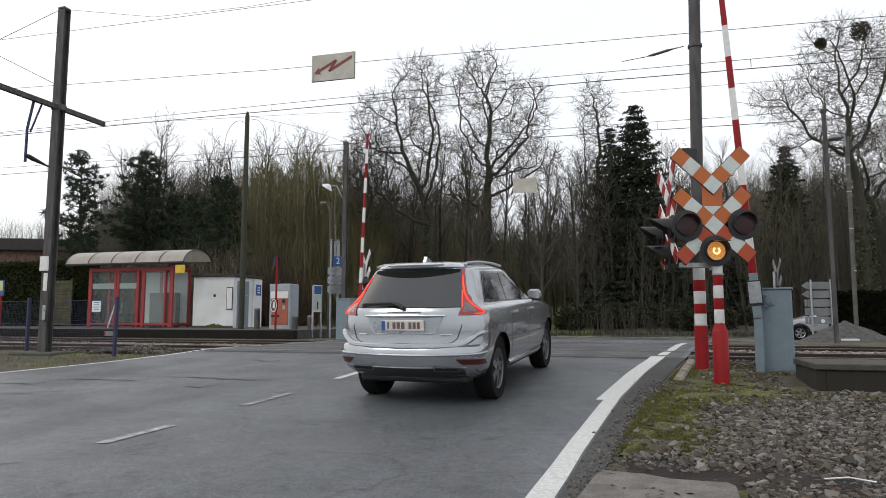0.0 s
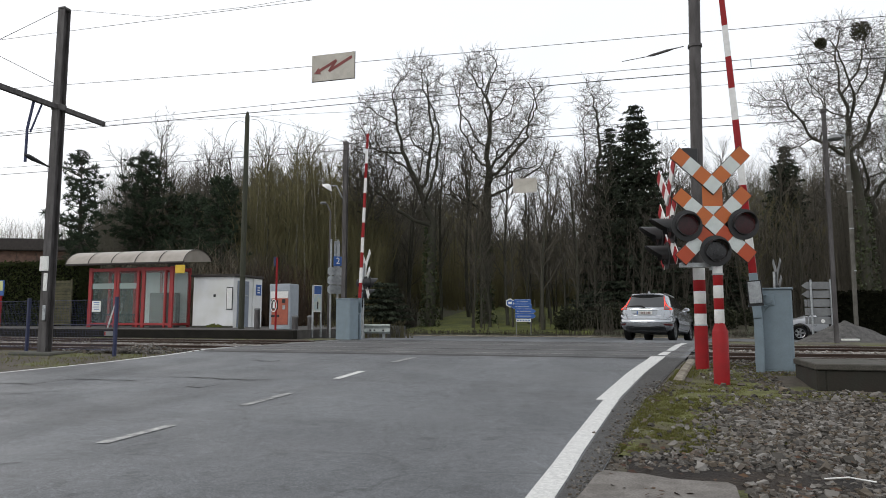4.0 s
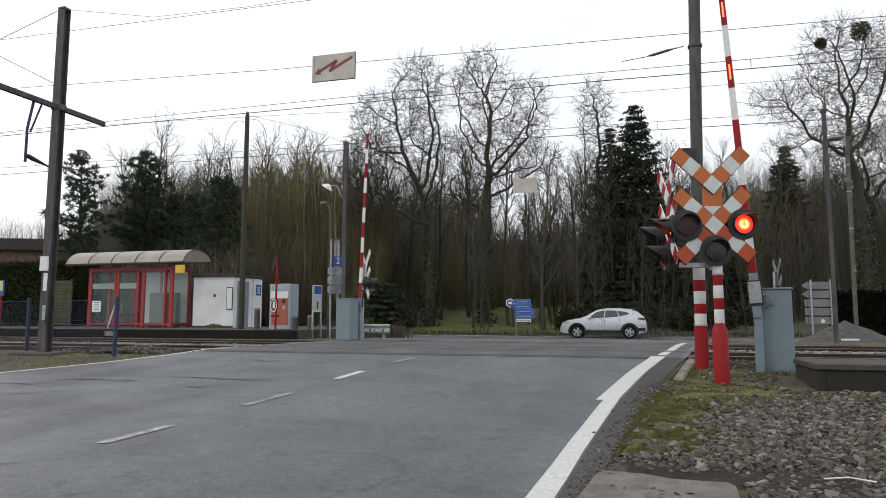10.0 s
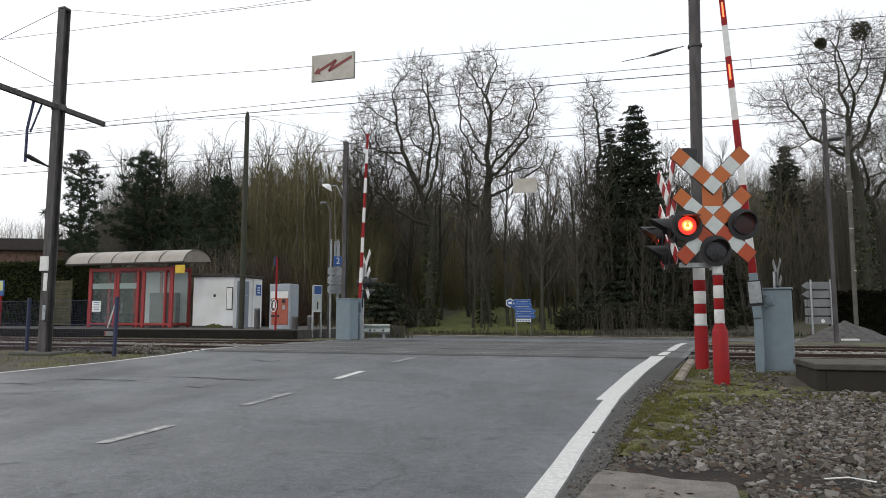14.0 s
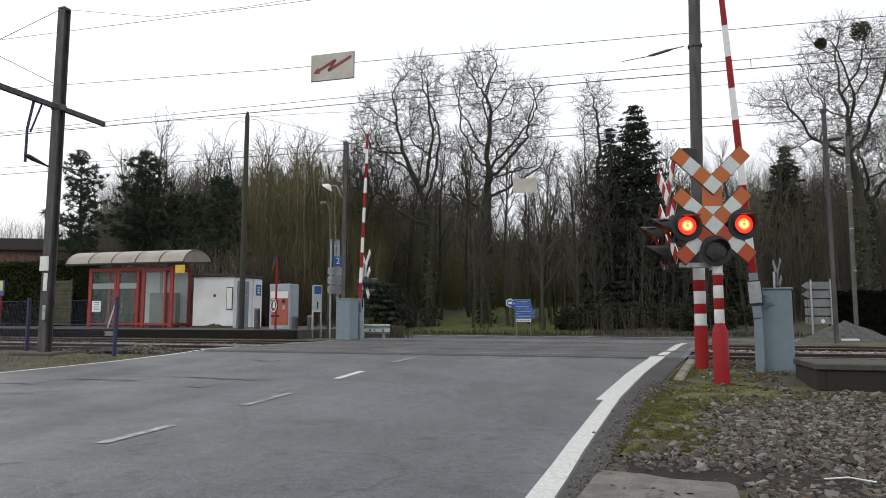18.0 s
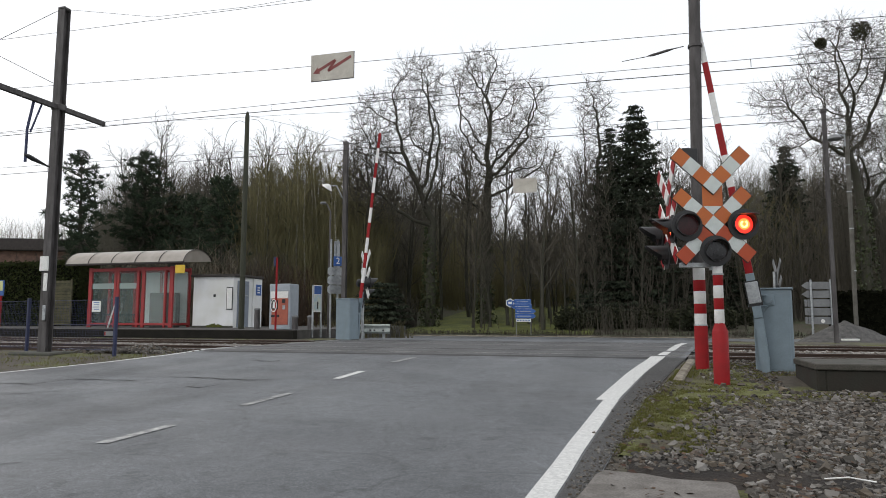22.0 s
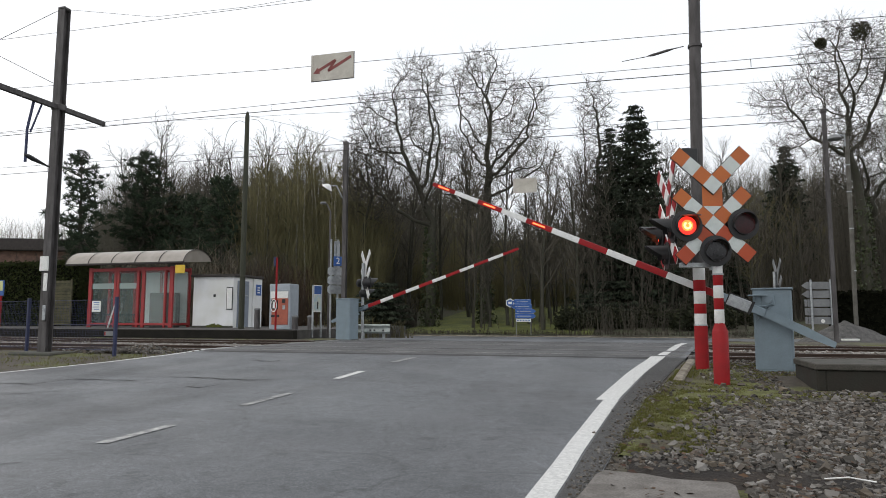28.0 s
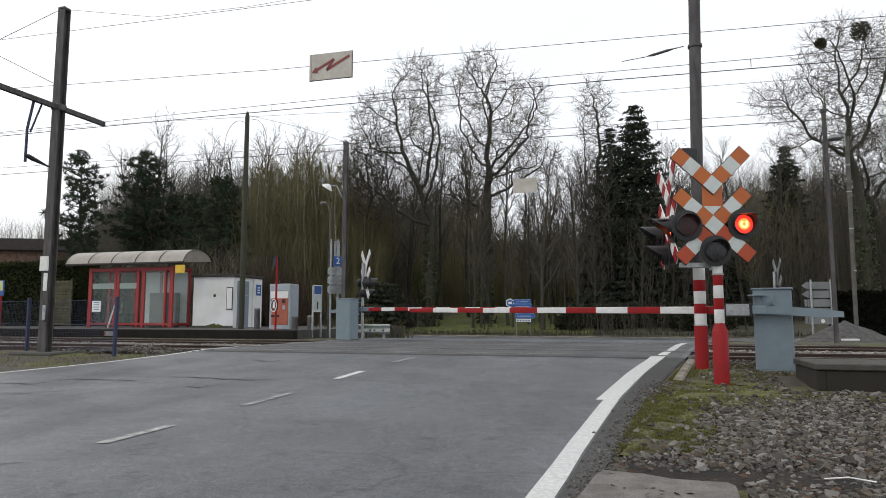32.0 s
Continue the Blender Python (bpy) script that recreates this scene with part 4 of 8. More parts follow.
wire("contact_wire", "dark overhead contact wire above the near track", NEAR_Q, ((-80, 5.5), (-16, 5.52), (-6, 5.53), (-0.3, 5.52), (4.7, 5.47), (40, 5.3)), 0.009)
wire("catenary_wire", "thin overhead catenary wire above the near track", NEAR_Q, ((-80, 5.9), (-40, 6.3), (-16.2, 5.62), (-9.6, 5.67), (-2.4, 5.71), (1.3, 5.69), (4.7, 5.67), (40, 6.2)))
wire("feeder_wire", "thin overhead feeder wire above the near track", NEAR_Q, ((-80, 7.3), (-15.6, 6.8), (-8, 6.53), (-4.9, 6.47), (-1.5, 6.4), (4.7, 6.26), (40, 6.4)))
wire("contact_wire", "dark overhead contact wire above the far track", FAR_Q, ((-80, 5.5), (-20.4, 5.47), (-9.5, 5.47), (-0.6, 5.42), (4.5, 5.37), (60, 5.3)), 0.009)
wire("catenary_wire", "thin overhead catenary wire above the far track", FAR_Q, ((-80, 5.9), (-20.4, 5.7), (-9.5, 5.65), (0.9, 5.62), (2.9, 5.6), (60, 6.0)))
wire("feeder_wire", "thin overhead feeder wire above the far track", FAR_Q, ((-80, 7.6), (-15, 6.84), (-8.7, 6.63), (-6.2, 6.52), (0.4, 6.45), (3.8, 6.41), (60, 6.6)), 0.005)
wire("line_wire", "thin overhead line wire", 12.2, ((-60, 7.9), (-14.6, 7.42), (-6.2, 7.33), (10, 7.2)), 0.005)
wire("line_wire", "thin sagging wire from the mast top", 12.2, ((-12.0, 11.4, 7.5), (-10.2, 12.2, 7.45), (-7.8, 12.2, 7.38), (-4, 12.2, 7.5)), 0.004)
wire("line_wire", "thin wire running down from a wooden pole", 0, ((-13.22, 20.9, 8.0), (-11, 20.5, 7.3), (-8.87, 20.1, 6.45)), 0.005)
wire("stay_wire", "thin stay wire of the catenary mast", 0, ((-12.86, 8.58, 4.68), (-11.95, 11.4, 7.5)), 0.006)
wire("stay_wire", "thin stay wire of the catenary mast", 0, ((-12.8, 8.6, 6.4), (-11.95, 11.4, 5.75)), 0.006)
drop_sh = Shape()
for u in (-28, -22, -16.8, -12.2, -8.0, -5.2, -1.5, 2.4, 6.5):
    drop_sh.tube([(u, NEAR_Q, 5.52), (u, NEAR_Q, 5.68)], 0.006, 4)
    drop_sh.tube([(u - 1.6, FAR_Q, 5.44), (u - 1.6, FAR_Q, 5.64)], 0.006, 4)
tagged(part("wire_droppers", drop_sh, WIRE, m=TRACK), "short droppers between the overhead wires", "wire droppers", kind="stuff")

# hanging danger signs over the road
danger = thing("danger_sign", uq(-6.41, 13.6, 6.41), "dirty cream hanging plate with a faded red lightning arrow", "sign", "hanging signs")
part("plate", Shape().box(-0.53, -0.012, -0.31, 0.53, 0.012, 0.31), SIGN_CREAM, danger)
arrow_sh = Shape()
for (ax, az), (bx, bz) in (((-0.36, -0.08), (0.07, 0.135)), ((0.07, 0.135), (-0.08, -0.085)), ((-0.08, -0.085), (0.45, 0.185))):
    d = Vector((bx - ax, bz - az)).normalized()
    o, e = Vector((-d.y, d.x)) * 0.034, d * 0.02
    arrow_sh.prism([(ax - o.x - e.x, az - o.y - e.y), (bx - o.x + e.x, bz - o.y + e.y), (bx + o.x + e.x, bz + o.y + e.y), (ax + o.x - e.x, az + o.y - e.y)], -0.017, -0.0125)
arrow_sh.prism([(-0.47, -0.13), (-0.30, -0.15), (-0.36, 0.01)], -0.019, -0.0125)
part("arrow", arrow_sh, SIGN_BROWNRED, danger, "faded red lightning arrow")
part("rim", Shape().box(-0.54, 0.013, -0.32, 0.54, 0.02, 0.32), MAST_STEEL, danger, "dark rim")
for x in (-0.5, 0.5):
    part("batten", Shape().box(x - 0.02, -0.02, -0.31, x + 0.02, -0.013, 0.31), SIGN_CREAM, danger)
danger_far = thing("danger_sign", uq(-4.15, 27.9, 6.25, 180), "plain dirty cream back of a hanging plate", "sign", "hanging signs")
part("plate", Shape().box(-0.5, -0.012, -0.31, 0.5, 0.012, 0.31), SIGN_CREAM, danger_far)


# ---- barriers ----
def barrier(m, length, label, cradle=True):
    """A barrier machine: cabinet, and a boom that turns in the plane x, z about the pivot (0, 0, 0.93). The boom points along -x."""
    b = thing("barrier", m, label, "barrier", "level crossing barriers")
    part("cabinet", Shape().box(-0.06, 0.12, 0.0, 0.46, 0.58, 1.24, 0.012), GREY_STEEL, b)
    part("lid", Shape().box(-0.08, 0.1, 1.235, 0.48, 0.6, 1.262, 0.006), GREY_STEEL, b)
    part("door_seam", Shape().box(-0.02, 0.112, 0.06, 0.42, 0.119, 1.18, 0.003), GREY_STEEL, b)
    part("plinth", Shape().box(-0.09, 0.09, -0.35, 0.49, 0.62, 0.02, 0.01), CONCRETE_DARK, b)
    part("shaft_boss", Shape().lathe([(0.085, 0), (0.085, 0.03), (0.05, 0.035), (0.05, 0.06)], 18, pose(0.15, 0.12, 1.08, 90, 0, 0)), GREY_STEEL, b)
    part("bearing_plate", Shape().box(0.06, 0.095, 1.0, 0.24, 0.115, 1.16, 0.008), GREY_STEEL, b)
    part("upper_flange", Shape().box(-0.12, 0.02, 1.14, 0.14, 0.118, 1.16, 0.004), GREY_STEEL, b)
    part("lower_flange", Shape().box(-0.12, 0.02, 0.98, 0.14, 0.118, 1.0, 0.004), GREY_STEEL, b)
    part("brace", Shape().prism([(-0.06, 0.78), (-0.03, 0.76), (0.13, 0.97), (0.1, 0.98)], 0.06, 0.118), GREY_STEEL, b)
    boom = part("boom", Shape().box(-0.55, -0.05, -0.06, 0.12, 0.0, 0.06, 0.008), GREY_STEEL, b, "grey steel boom clamp", m=pose(0, 0, 0.93))
    part("counterweight", Shape().prism([(0.1, -0.05), (0.75, -0.1), (1.1, -0.1), (1.1, -0.02), (0.7, 0.03), (0.1, 0.06)], -0.03, 0.05), GREY_STEEL, boom, "grey steel counterweight arm")
    part("cradle_plate", Shape().box(-0.44, -0.056, -0.1, -0.06, -0.05, 0.1, 0.003), BLACK_PAINT, boom, "dark hatched clamp plate")
    part("clamp_bar", Shape().box(-0.42, -0.075, -0.085, -0.1, -0.05, 0.085, 0.008), GALVANISED, boom)
    n, root = 11, 0.36
    step = (length - root) / n
    lamps = []
    for i in range(n):
        a, c = root + step * i, root + step * (i + 1)
        h0, h1 = 0.053 - 0.018 * i / n, 0.053 - 0.018 * (i + 1) / n
        vs = [(-x, y * (1 if x == a else 1), z) for x, h in ((a, h0), (c, h1)) for y, z in ((-0.02, -h), (0.0, -h * 1.08), (0.02, -h), (0.024, 0), (0.02, h), (0.0, h * 1.08), (-0.02, h), (-0.024, 0))]
        fs = [(j, (j + 1) % 8, 8 + (j + 1) % 8, 8 + j) for j in range(8)] + [tuple(range(8)), tuple(range(15, 7, -1))]
        part("boom_segment", Shape().add(vs, fs), RED_PAINT if i % 2 == (n - 1) % 2 else WHITE_PAINT, boom)
        if i in (n - 1, n - 3, n - 5):
            mid = (a + c) / 2
            sh = Shape().box(-0.12, -0.036, -0.012, 0.12, -0.028, 0.012)
            me = sh.data("boom_lamp")
            me.materials.append(BOOM_GLOW)
            lamps.append(part("boom_lamp", me, BOOM_GLOW, boom, "red warning lamp strip on the boom", m=pose(-mid, 0, 0)))
    return b, boom, lamps


barrier_near, boom_near, lamps_near = barrier(pose(4.645, 9.9, -0.13, 0, 0, -28), 5.97, "grey barrier machine with a red and white striped boom")
barrier_far, boom_far, lamps_far = barrier(pose(-2.6, 20.8, -0.01, 0, 0, 152), 5.55, "grey barrier machine with a striped boom beyond the tracks")
crossing_signal(pose(-2.6, 21.9, -0.3, 0, 0, 112), "white back of a crossing cross with dark lamps beside a barrier", "plain")
crossing_signal(pose(10.78, 21.6, -0.6, 0, 0, 76), "dull grey back of a crossing cross beyond the tracks", "grey", lamps=False)


# ---- station side ----
def lettering(name, text, size, material, parent, m):
    """Words in the built-in font, as a thin mesh."""
    cu = bpy.data.curves.new(name, "FONT")
    cu.body, cu.size, cu.align_x, cu.align_y, cu.extrude = text, size, "CENTER", "CENTER", 0.001
    tmp = new(name, cu)
    me = bpy.data.meshes.new_from_object(tmp.evaluated_get(bpy.context.evaluated_depsgraph_get()))
    bpy.data.objects.remove(tmp)
    me.materials.clear()
    me.materials.append(material)
    return part(name, me, material, parent, m=m)


PZ = 0.262
shelter = thing("platform_shelter", uq(-21.3, 22.5, PZ + 0.06), "red framed glass waiting shelter with a brownish barrel roof", "shelter")
W, D = 3.96, 1.15


def roof_fn(over_w0, over_w1, off=0.0):
    def fn(a, b):
        w = math.radians(8 + 150 * b)
        return (over_w0 + (over_w1 - over_w0) * a, 0.62 - (0.95 + off) * math.cos(w), 2.40 + (0.66 + off) * math.sin(w))
    return fn


n_bay = 5
for i in range(n_bay):
    a, b = -1.0 + 5.65 * i / n_bay, -1.0 + 5.65 * (i + 1) / n_bay
    sh = Shape().grid(roof_fn(a + 0.015, b - 0.015), 1, 14)
    sh.grid(roof_fn(a + 0.015, b - 0.015, -0.02), 1, 14)
    part("roof_panel", sh, POLYCARB, shelter, "curved brownish translucent sheet")
for i in range(n_bay + 1):
    a = -1.0 + 5.65 * i / n_bay
    part("roof_rib", Shape().grid(roof_fn(a - 0.025, a + 0.025, 0.012), 1, 14), ROOF_FELT, shelter)
gable = [(0.62 - 0.93 * math.cos(math.radians(8 + 150 * k / 14)), 2.40 + 0.64 * math.sin(math.radians(8 + 150 * k / 14))) for k in range(15)]
for x in (-0.98, 4.6):
    part("roof_end", Shape().add([(x, y, z) for y, z in gable] + [(x + 0.02, y, z) for y, z in gable], [tuple(range(15)), tuple(range(29, 14, -1))]), POLYCARB, shelter)
part("eave_beam", Shape().box(-0.98, -0.36, 2.44, 4.65, -0.28, 2.52, 0.01), ROOF_FELT, shelter)
part("top_rail", Shape().box(-0.09, 0, 2.2, W, 0.08, 2.33, 0.008), RED_FRAME, shelter)
part("bottom_rail", Shape().box(-0.09, 0, 0.03, W, 0.08, 0.12, 0.008), RED_FRAME, shelter)
part("back_rail", Shape().box(-0.09, D - 0.08, 2.2, W, D, 2.33, 0.008), RED_FRAME, shelter)
posts = [(-0.092, 0.17), (1.16, 0.11), (1.29, 0.12), (2.25, 0.12), (2.5, 0.14), (3.55, 0.09), (3.8, 0.163)]
for x, w in posts:
    part("post", Shape().box(x, -0.004, -0.06, x + w, 0.085, 2.36, 0.008), RED_FRAME, shelter)
part("side_rail", Shape().box(W - 0.1, 0.086, 2.2, W - 0.02, D - 0.082, 2.33, 0.008), RED_FRAME, shelter)
part("side_sill", Shape().box(W - 0.1, 0.086, 0.03, W - 0.02, D - 0.082, 0.12, 0.008), RED_FRAME, shelter)
for x in (-0.09, 1.2, 2.5, W - 0.12):
    part("back_post", Shape().box(x, D - 0.083, -0.06, x + 0.12, D + 0.003, 2.36, 0.008), RED_FRAME, shelter)
for x0, x1, mt in ((0.08, 1.16, SHELTER_GLASS), (1.41, 2.25, SHELTER_GLASS), (2.64, 3.55, FROST_GLASS)):
    g = part("pane", Shape().box(x0, 0.035, 0.12, x1, 0.045, 2.2), mt, shelter, "sheet of glass")
    g.visible_shadow = False
    if mt == SHELTER_GLASS:
        part("pane_band", Shape().box(x0, 0.028, 1.5, x1, 0.033, 1.72), BAND_GLASS, shelter, "pale frosted band")
for x0, x1, mt in ((0.03, 1.2, SHELTER_GLASS), (1.32, 1.72, SHELTER_GLASS), (1.72, 3.84, MILK_GLASS)):
    g = part("back_pane", Shape().box(x0, D - 0.045, 0.12, x1, D - 0.035, 2.2), mt, shelter)
    g.visible_shadow = False
part("bench", Shape().box(0.1, D - 0.5, 0.42, 1.5, D - 0.12, 0.47, 0.01), BLACK_PAINT, shelter, "dark bench seat")
part("notice_case", Shape().box(2.45, 0.55, -0.06, 3.7, 0.85, 1.34, 0.02), MAST_STEEL, shelter, "dark grey case inside")
side_pane = part("side_pane", Shape().box(W - 0.065, 0.09, 0.12, W - 0.055, D - 0.085, 2.2), FROST_GLASS, shelter)
side_pane.visible_shadow = False
part("yellow_bracket", Shape().box(4.05, -0.3, 2.36, 4.6, -0.28, 2.44), ROOF_FELT, shelter)
part("yellow_box", Shape().box(4.28, -0.33, 2.05, 4.72, -0.28, 2.38, 0.02), YELLOW, shelter, "yellow validator sign")
tagged(part("leaning_broom", Shape().tube([(0.08, 0, 0), (0.4, 0.06, 1.15)], [0.035, 0.02], 7), SIGN_WHITE, m=uq(-20.15, 22.2, PZ)), "pale stick leaning before the shelter glass", "stick")

hut = thing("station_hut", uq(-16.68, 22.9, PZ), "small white rendered station hut with a flat dark roof", "hut")
part("wall", Shape().box(0, 0, 0, 1.82, 2.0, 2.0, 0.01), WHITE_WALL, hut)
part("roof", Shape().box(-0.08, -0.1, 2.0, 1.92, 2.1, 2.09, 0.01), ROOF_FELT, hut, "flat dark roof edge")
part("plinth", Shape().box(-0.01, -0.012, 0.0, 1.83, 0, 0.08), CONCRETE_DARK, hut)
part("vent", Shape().box(0.93, -0.02, 1.2, 1.03, 0.0, 1.31, 0.005), BLACK_PAINT, hut, "small black vent")
part("notice_frame", Shape().box(1.52, -0.03, 0.7, 1.8, 0.0, 1.58, 0.008), BLACK_PAINT, hut, "dark framed notice")
part("notice", Shape().box(1.55, -0.036, 0.74, 1.77, -0.028, 1.54), SIGN_WHITE, hut)
door = part("door", Shape().box(1.82, 0.25, 0.02, 1.85, 1.05, 1.85, 0.005), DOOR_GREY, hut, "blue-grey steel door")
part("handle", Shape().box(1.85, 0.32, 0.9, 1.89, 0.36, 1.05, 0.008), GALVANISED, door)
part("door_rail", Shape().box(1.85, 0.3, 1.25, 1.856, 1.0, 1.3), GALVANISED, door)
part("corner_pier", Shape().box(1.82, 1.35, 0, 1.88, 2.0, 1.98, 0.01), WHITE_WALL, hut)
part("blue_sign", Shape().box(1.885, 1.5, 1.3, 1.9, 1.9, 1.75, 0.005), SIGN_BLUE, hut, "blue pictogram sign")
for k, zz in enumerate((1.42, 1.52, 1.62)):
    part("sign_bar", Shape().box(1.9, 1.6, zz - 0.025, 1.904, 1.8, zz + 0.025), SIGN_WHITE, hut)


def bollard(m):
    b = thing("bollard", m, "dark grey bollard with a grey cap", "bollard", "platform bollards")
    part("post", Shape().lathe([(0.1, 0), (0.1, 0.9)], 16), MAST_STEEL, b)
    part("cap", Shape().lathe([(0.11, 0.9), (0.11, 0.94), (0.07, 0.98), (0.01, 0.99)], 16), SIGN_BACK, b)
    return b


first = bollard(uq(-12.5, 20.75, PZ) @ Matrix.Diagonal((1, 1, 0.75, 1)))
for u, q, z in ((-10.9, 20.5, 0.0), (-10.33, 20.5, 0.0)):
    copy_thing(first, uq(u, q, z))

ticket = thing("ticket_machine", uq(-11.95, 20.6, PZ), "grey ticket machine with an orange-red front", "ticket machine")
part("casing", Shape().box(0, 0, 0, 0.8, 0.6, 1.56, 0.02), TICKET_GREY, ticket)
part("header", Shape().box(0.01, -0.02, 1.32, 0.79, 0.0, 1.55, 0.006), TICKET_GREY, ticket)
part("front_panel", Shape().box(0.1, -0.025, 0.16, 0.72, 0.0, 1.06, 0.008), TICKET_ORANGE, ticket, "orange-red front panel")
part("upper_panel", Shape().box(0.05, -0.03, 1.06, 0.72, 0.0, 1.3, 0.006), SIGN_WHITE, ticket)
part("screen", Shape().box(0.08, -0.05, 0.68, 0.34, -0.02, 1.0, 0.008), BLACK_PAINT, ticket, "dark touch screen")
part("screen_glass", Shape().box(0.16, -0.058, 0.72, 0.32, -0.05, 0.95), SIGN_WHITE, ticket)
part("coin_slot", Shape().box(0.5, -0.05, 0.9, 0.62, -0.02, 1.03, 0.006), BLACK_PAINT, ticket)
part("card_slot", Shape().box(0.52, -0.045, 0.68, 0.62, -0.02, 0.82, 0.006), GALVANISED, ticket)
part("tray", Shape().box(0.1, -0.06, 0.42, 0.4, -0.02, 0.5, 0.01), ROOF_FELT, ticket)
flag = thing("stop_sign_post", uq(-11.3, 19.9, PZ), "thin red post with a blue plate and a white ring", "sign post")
part("post", Shape().tube([(0, 0, 0), (0, 0, 2.4)], 0.035, 10), RED_PAINT, flag)
part("blue_plate", Shape().box(-0.1, -0.05, 2.1, -0.02, 0.0, 2.42, 0.006), BLUE_PAINT, flag)
part("ring_sign", Shape().tube([(0.15 * math.cos(a) * 0.7 - 0.06, -0.05, 0.8 + 0.2 * math.sin(a)) for a in [2 * math.pi * i / 20 for i in range(21)]], 0.014, 6), SIGN_WHITE, flag)
info = thing("information_panel", uq(-10.09, 20.5, 0.0, 76), "narrow information panel with a blue and white poster", "information panel")
for x in (-0.22, 0.2):
    part("post", Shape().box(x, 0, 0, x + 0.04, 0.05, 1.75), GALVANISED, info)
part("board", Shape().box(-0.2, -0.01, 0.85, 0.2, 0.06, 1.75, 0.008), SIGN_WHITE, info)
part("poster_head", Shape().box(-0.18, -0.016, 1.45, 0.18, -0.011, 1.72), SIGN_BLUE, info)
part("poster", Shape().box(-0.18, -0.016, 0.9, 0.18, -0.011, 1.43), mat("pale_blue_poster", (0.42, 0.55, 0.62), 0.5, var=0.5, scale=6, tint=(0.6, 0.62, 0.5)), info)
part("figure", Shape().box(-0.04, -0.02, 0.95, 0.03, -0.016, 1.2), BLACK_PAINT, info, "dark mark on the poster")

cluster = thing("road_sign_backs", uq(-9.35, 20.25, 0.0, 52), "grey backs of road signs on two steel posts", "sign post")
for x in (-0.15, 0.1):
    part("post", Shape().tube([(x, 0, 0), (x, 0, 3.25)], 0.03, 10), GALVANISED, cluster)
for z in (1.45, 1.75, 2.05):
    part("plate", Shape().prism([(-0.29, z + 0.06), (-0.22, z), (0.22, z), (0.29, z + 0.06), (0.29, z + 0.21), (0.22, z + 0.27), (-0.22, z + 0.27), (-0.29, z + 0.21)], -0.06, -0.04), GALVANISED, cluster)
part("tall_plate", Shape().box(-0.02, 0.04, 2.0, 0.2, 0.06, 3.2, 0.01), GALVANISED, cluster)
two = part("number_plate_blue", Shape().box(-0.1, -0.1, 2.36, 0.2, -0.07, 2.68, 0.01), SIGN_BLUE, cluster, "blue platform number sign")
lettering("numeral", "2", 0.3, SIGN_WHITE, two, pose(0.05, -0.104, 2.52, 90, 0, 0))

guard = thing("guard_rail", pose(-2.37, 22.0, 0.03, 0, 0, -12), "short pale steel guard rail with arrow marks", "guard rail")
prof = [(0.0, 0.42), (-0.06, 0.38), (0.0, 0.3), (-0.0, 0.26), (-0.06, 0.18), (0.0, 0.12)]
part("beam", Shape().add([(x, y + dy, z) for dy in (0, 0.012) for x in (-0.68, 0.66) for y, z in prof], [(i, i + 1, 7 + i, 6 + i) for i in range(5)] + [(12 + i, 13 + i, 19 + i, 18 + i) for i in range(5)]), mat("grey_green_guard_rail", (0.42, 0.46, 0.44), 0.55, 0.2, var=0.4, scale=6), guard)
for x in (-0.3, 0.4):
    part("post", Shape().box(x, 0.01, -0.2, x + 0.07, 0.1, 0.4), GALVANISED, guard)
for x in (-0.02, 0.12, 0.42):
    part("mark", Shape().box(x, -0.068, 0.2, x + 0.06, -0.062, 0.25), BLACK_PAINT, guard)

# mesh fence on blue posts beside the near track
fence = thing("mesh_fence", uq(-9.9, 11.16, -0.08, 169.1), "fine wire mesh fence on navy blue posts", "fence")
for x in (0.0, 2.83, 5.6):
    part("post", Shape().box(x - 0.03, -0.03, -0.1, x + 0.03, 0.03, 1.18, 0.006), BLUE_PAINT, fence, "navy blue steel post")
for i, z in enumerate((0.12, 0.62, 1.12)):
    part("wire", Shape().tube([(0, 0, z), (5.6, 0, z)], 0.005, 5), BLUE_PAINT, fence)
mesh = Shape()
for i in range(112):
    mesh.box(i * 0.05 - 0.0012, -0.001, 0.1, i * 0.05 + 0.0012, 0.001, 1.12)
for i in range(20):
    mesh.box(0, -0.001, 0.1 + i * 0.05, 5.6, 0.001, 0.1024 + i * 0.05)
tagged(part("mesh", mesh, BLUE_PAINT, fence, "fine welded wire mesh", smooth=0), kind="stuff")
notice = part("notice", Shape().box(0.45, 0.012, 0.88, 0.72, 0.02, 1.1, 0.004), SIGN_WHITE, fence, "small white notice with blue lines")
for k in range(4):
    part("line", Shape().box(0.5, 0.02, 1.06 - k * 0.045, 0.67 - 0.02 * (k % 2), 0.023, 1.075 - k * 0.045), SIGN_BLUE, notice)
low = part("low_notice", Shape().box(0.02, 0.012, 0.4, 0.3, 0.02, 0.49, 0.004), SIGN_BACK, fence, "small white and red plate")
part("mark", Shape().box(0.26, 0.02, 0.41, 0.29, 0.023, 0.48), RED_PAINT, low)

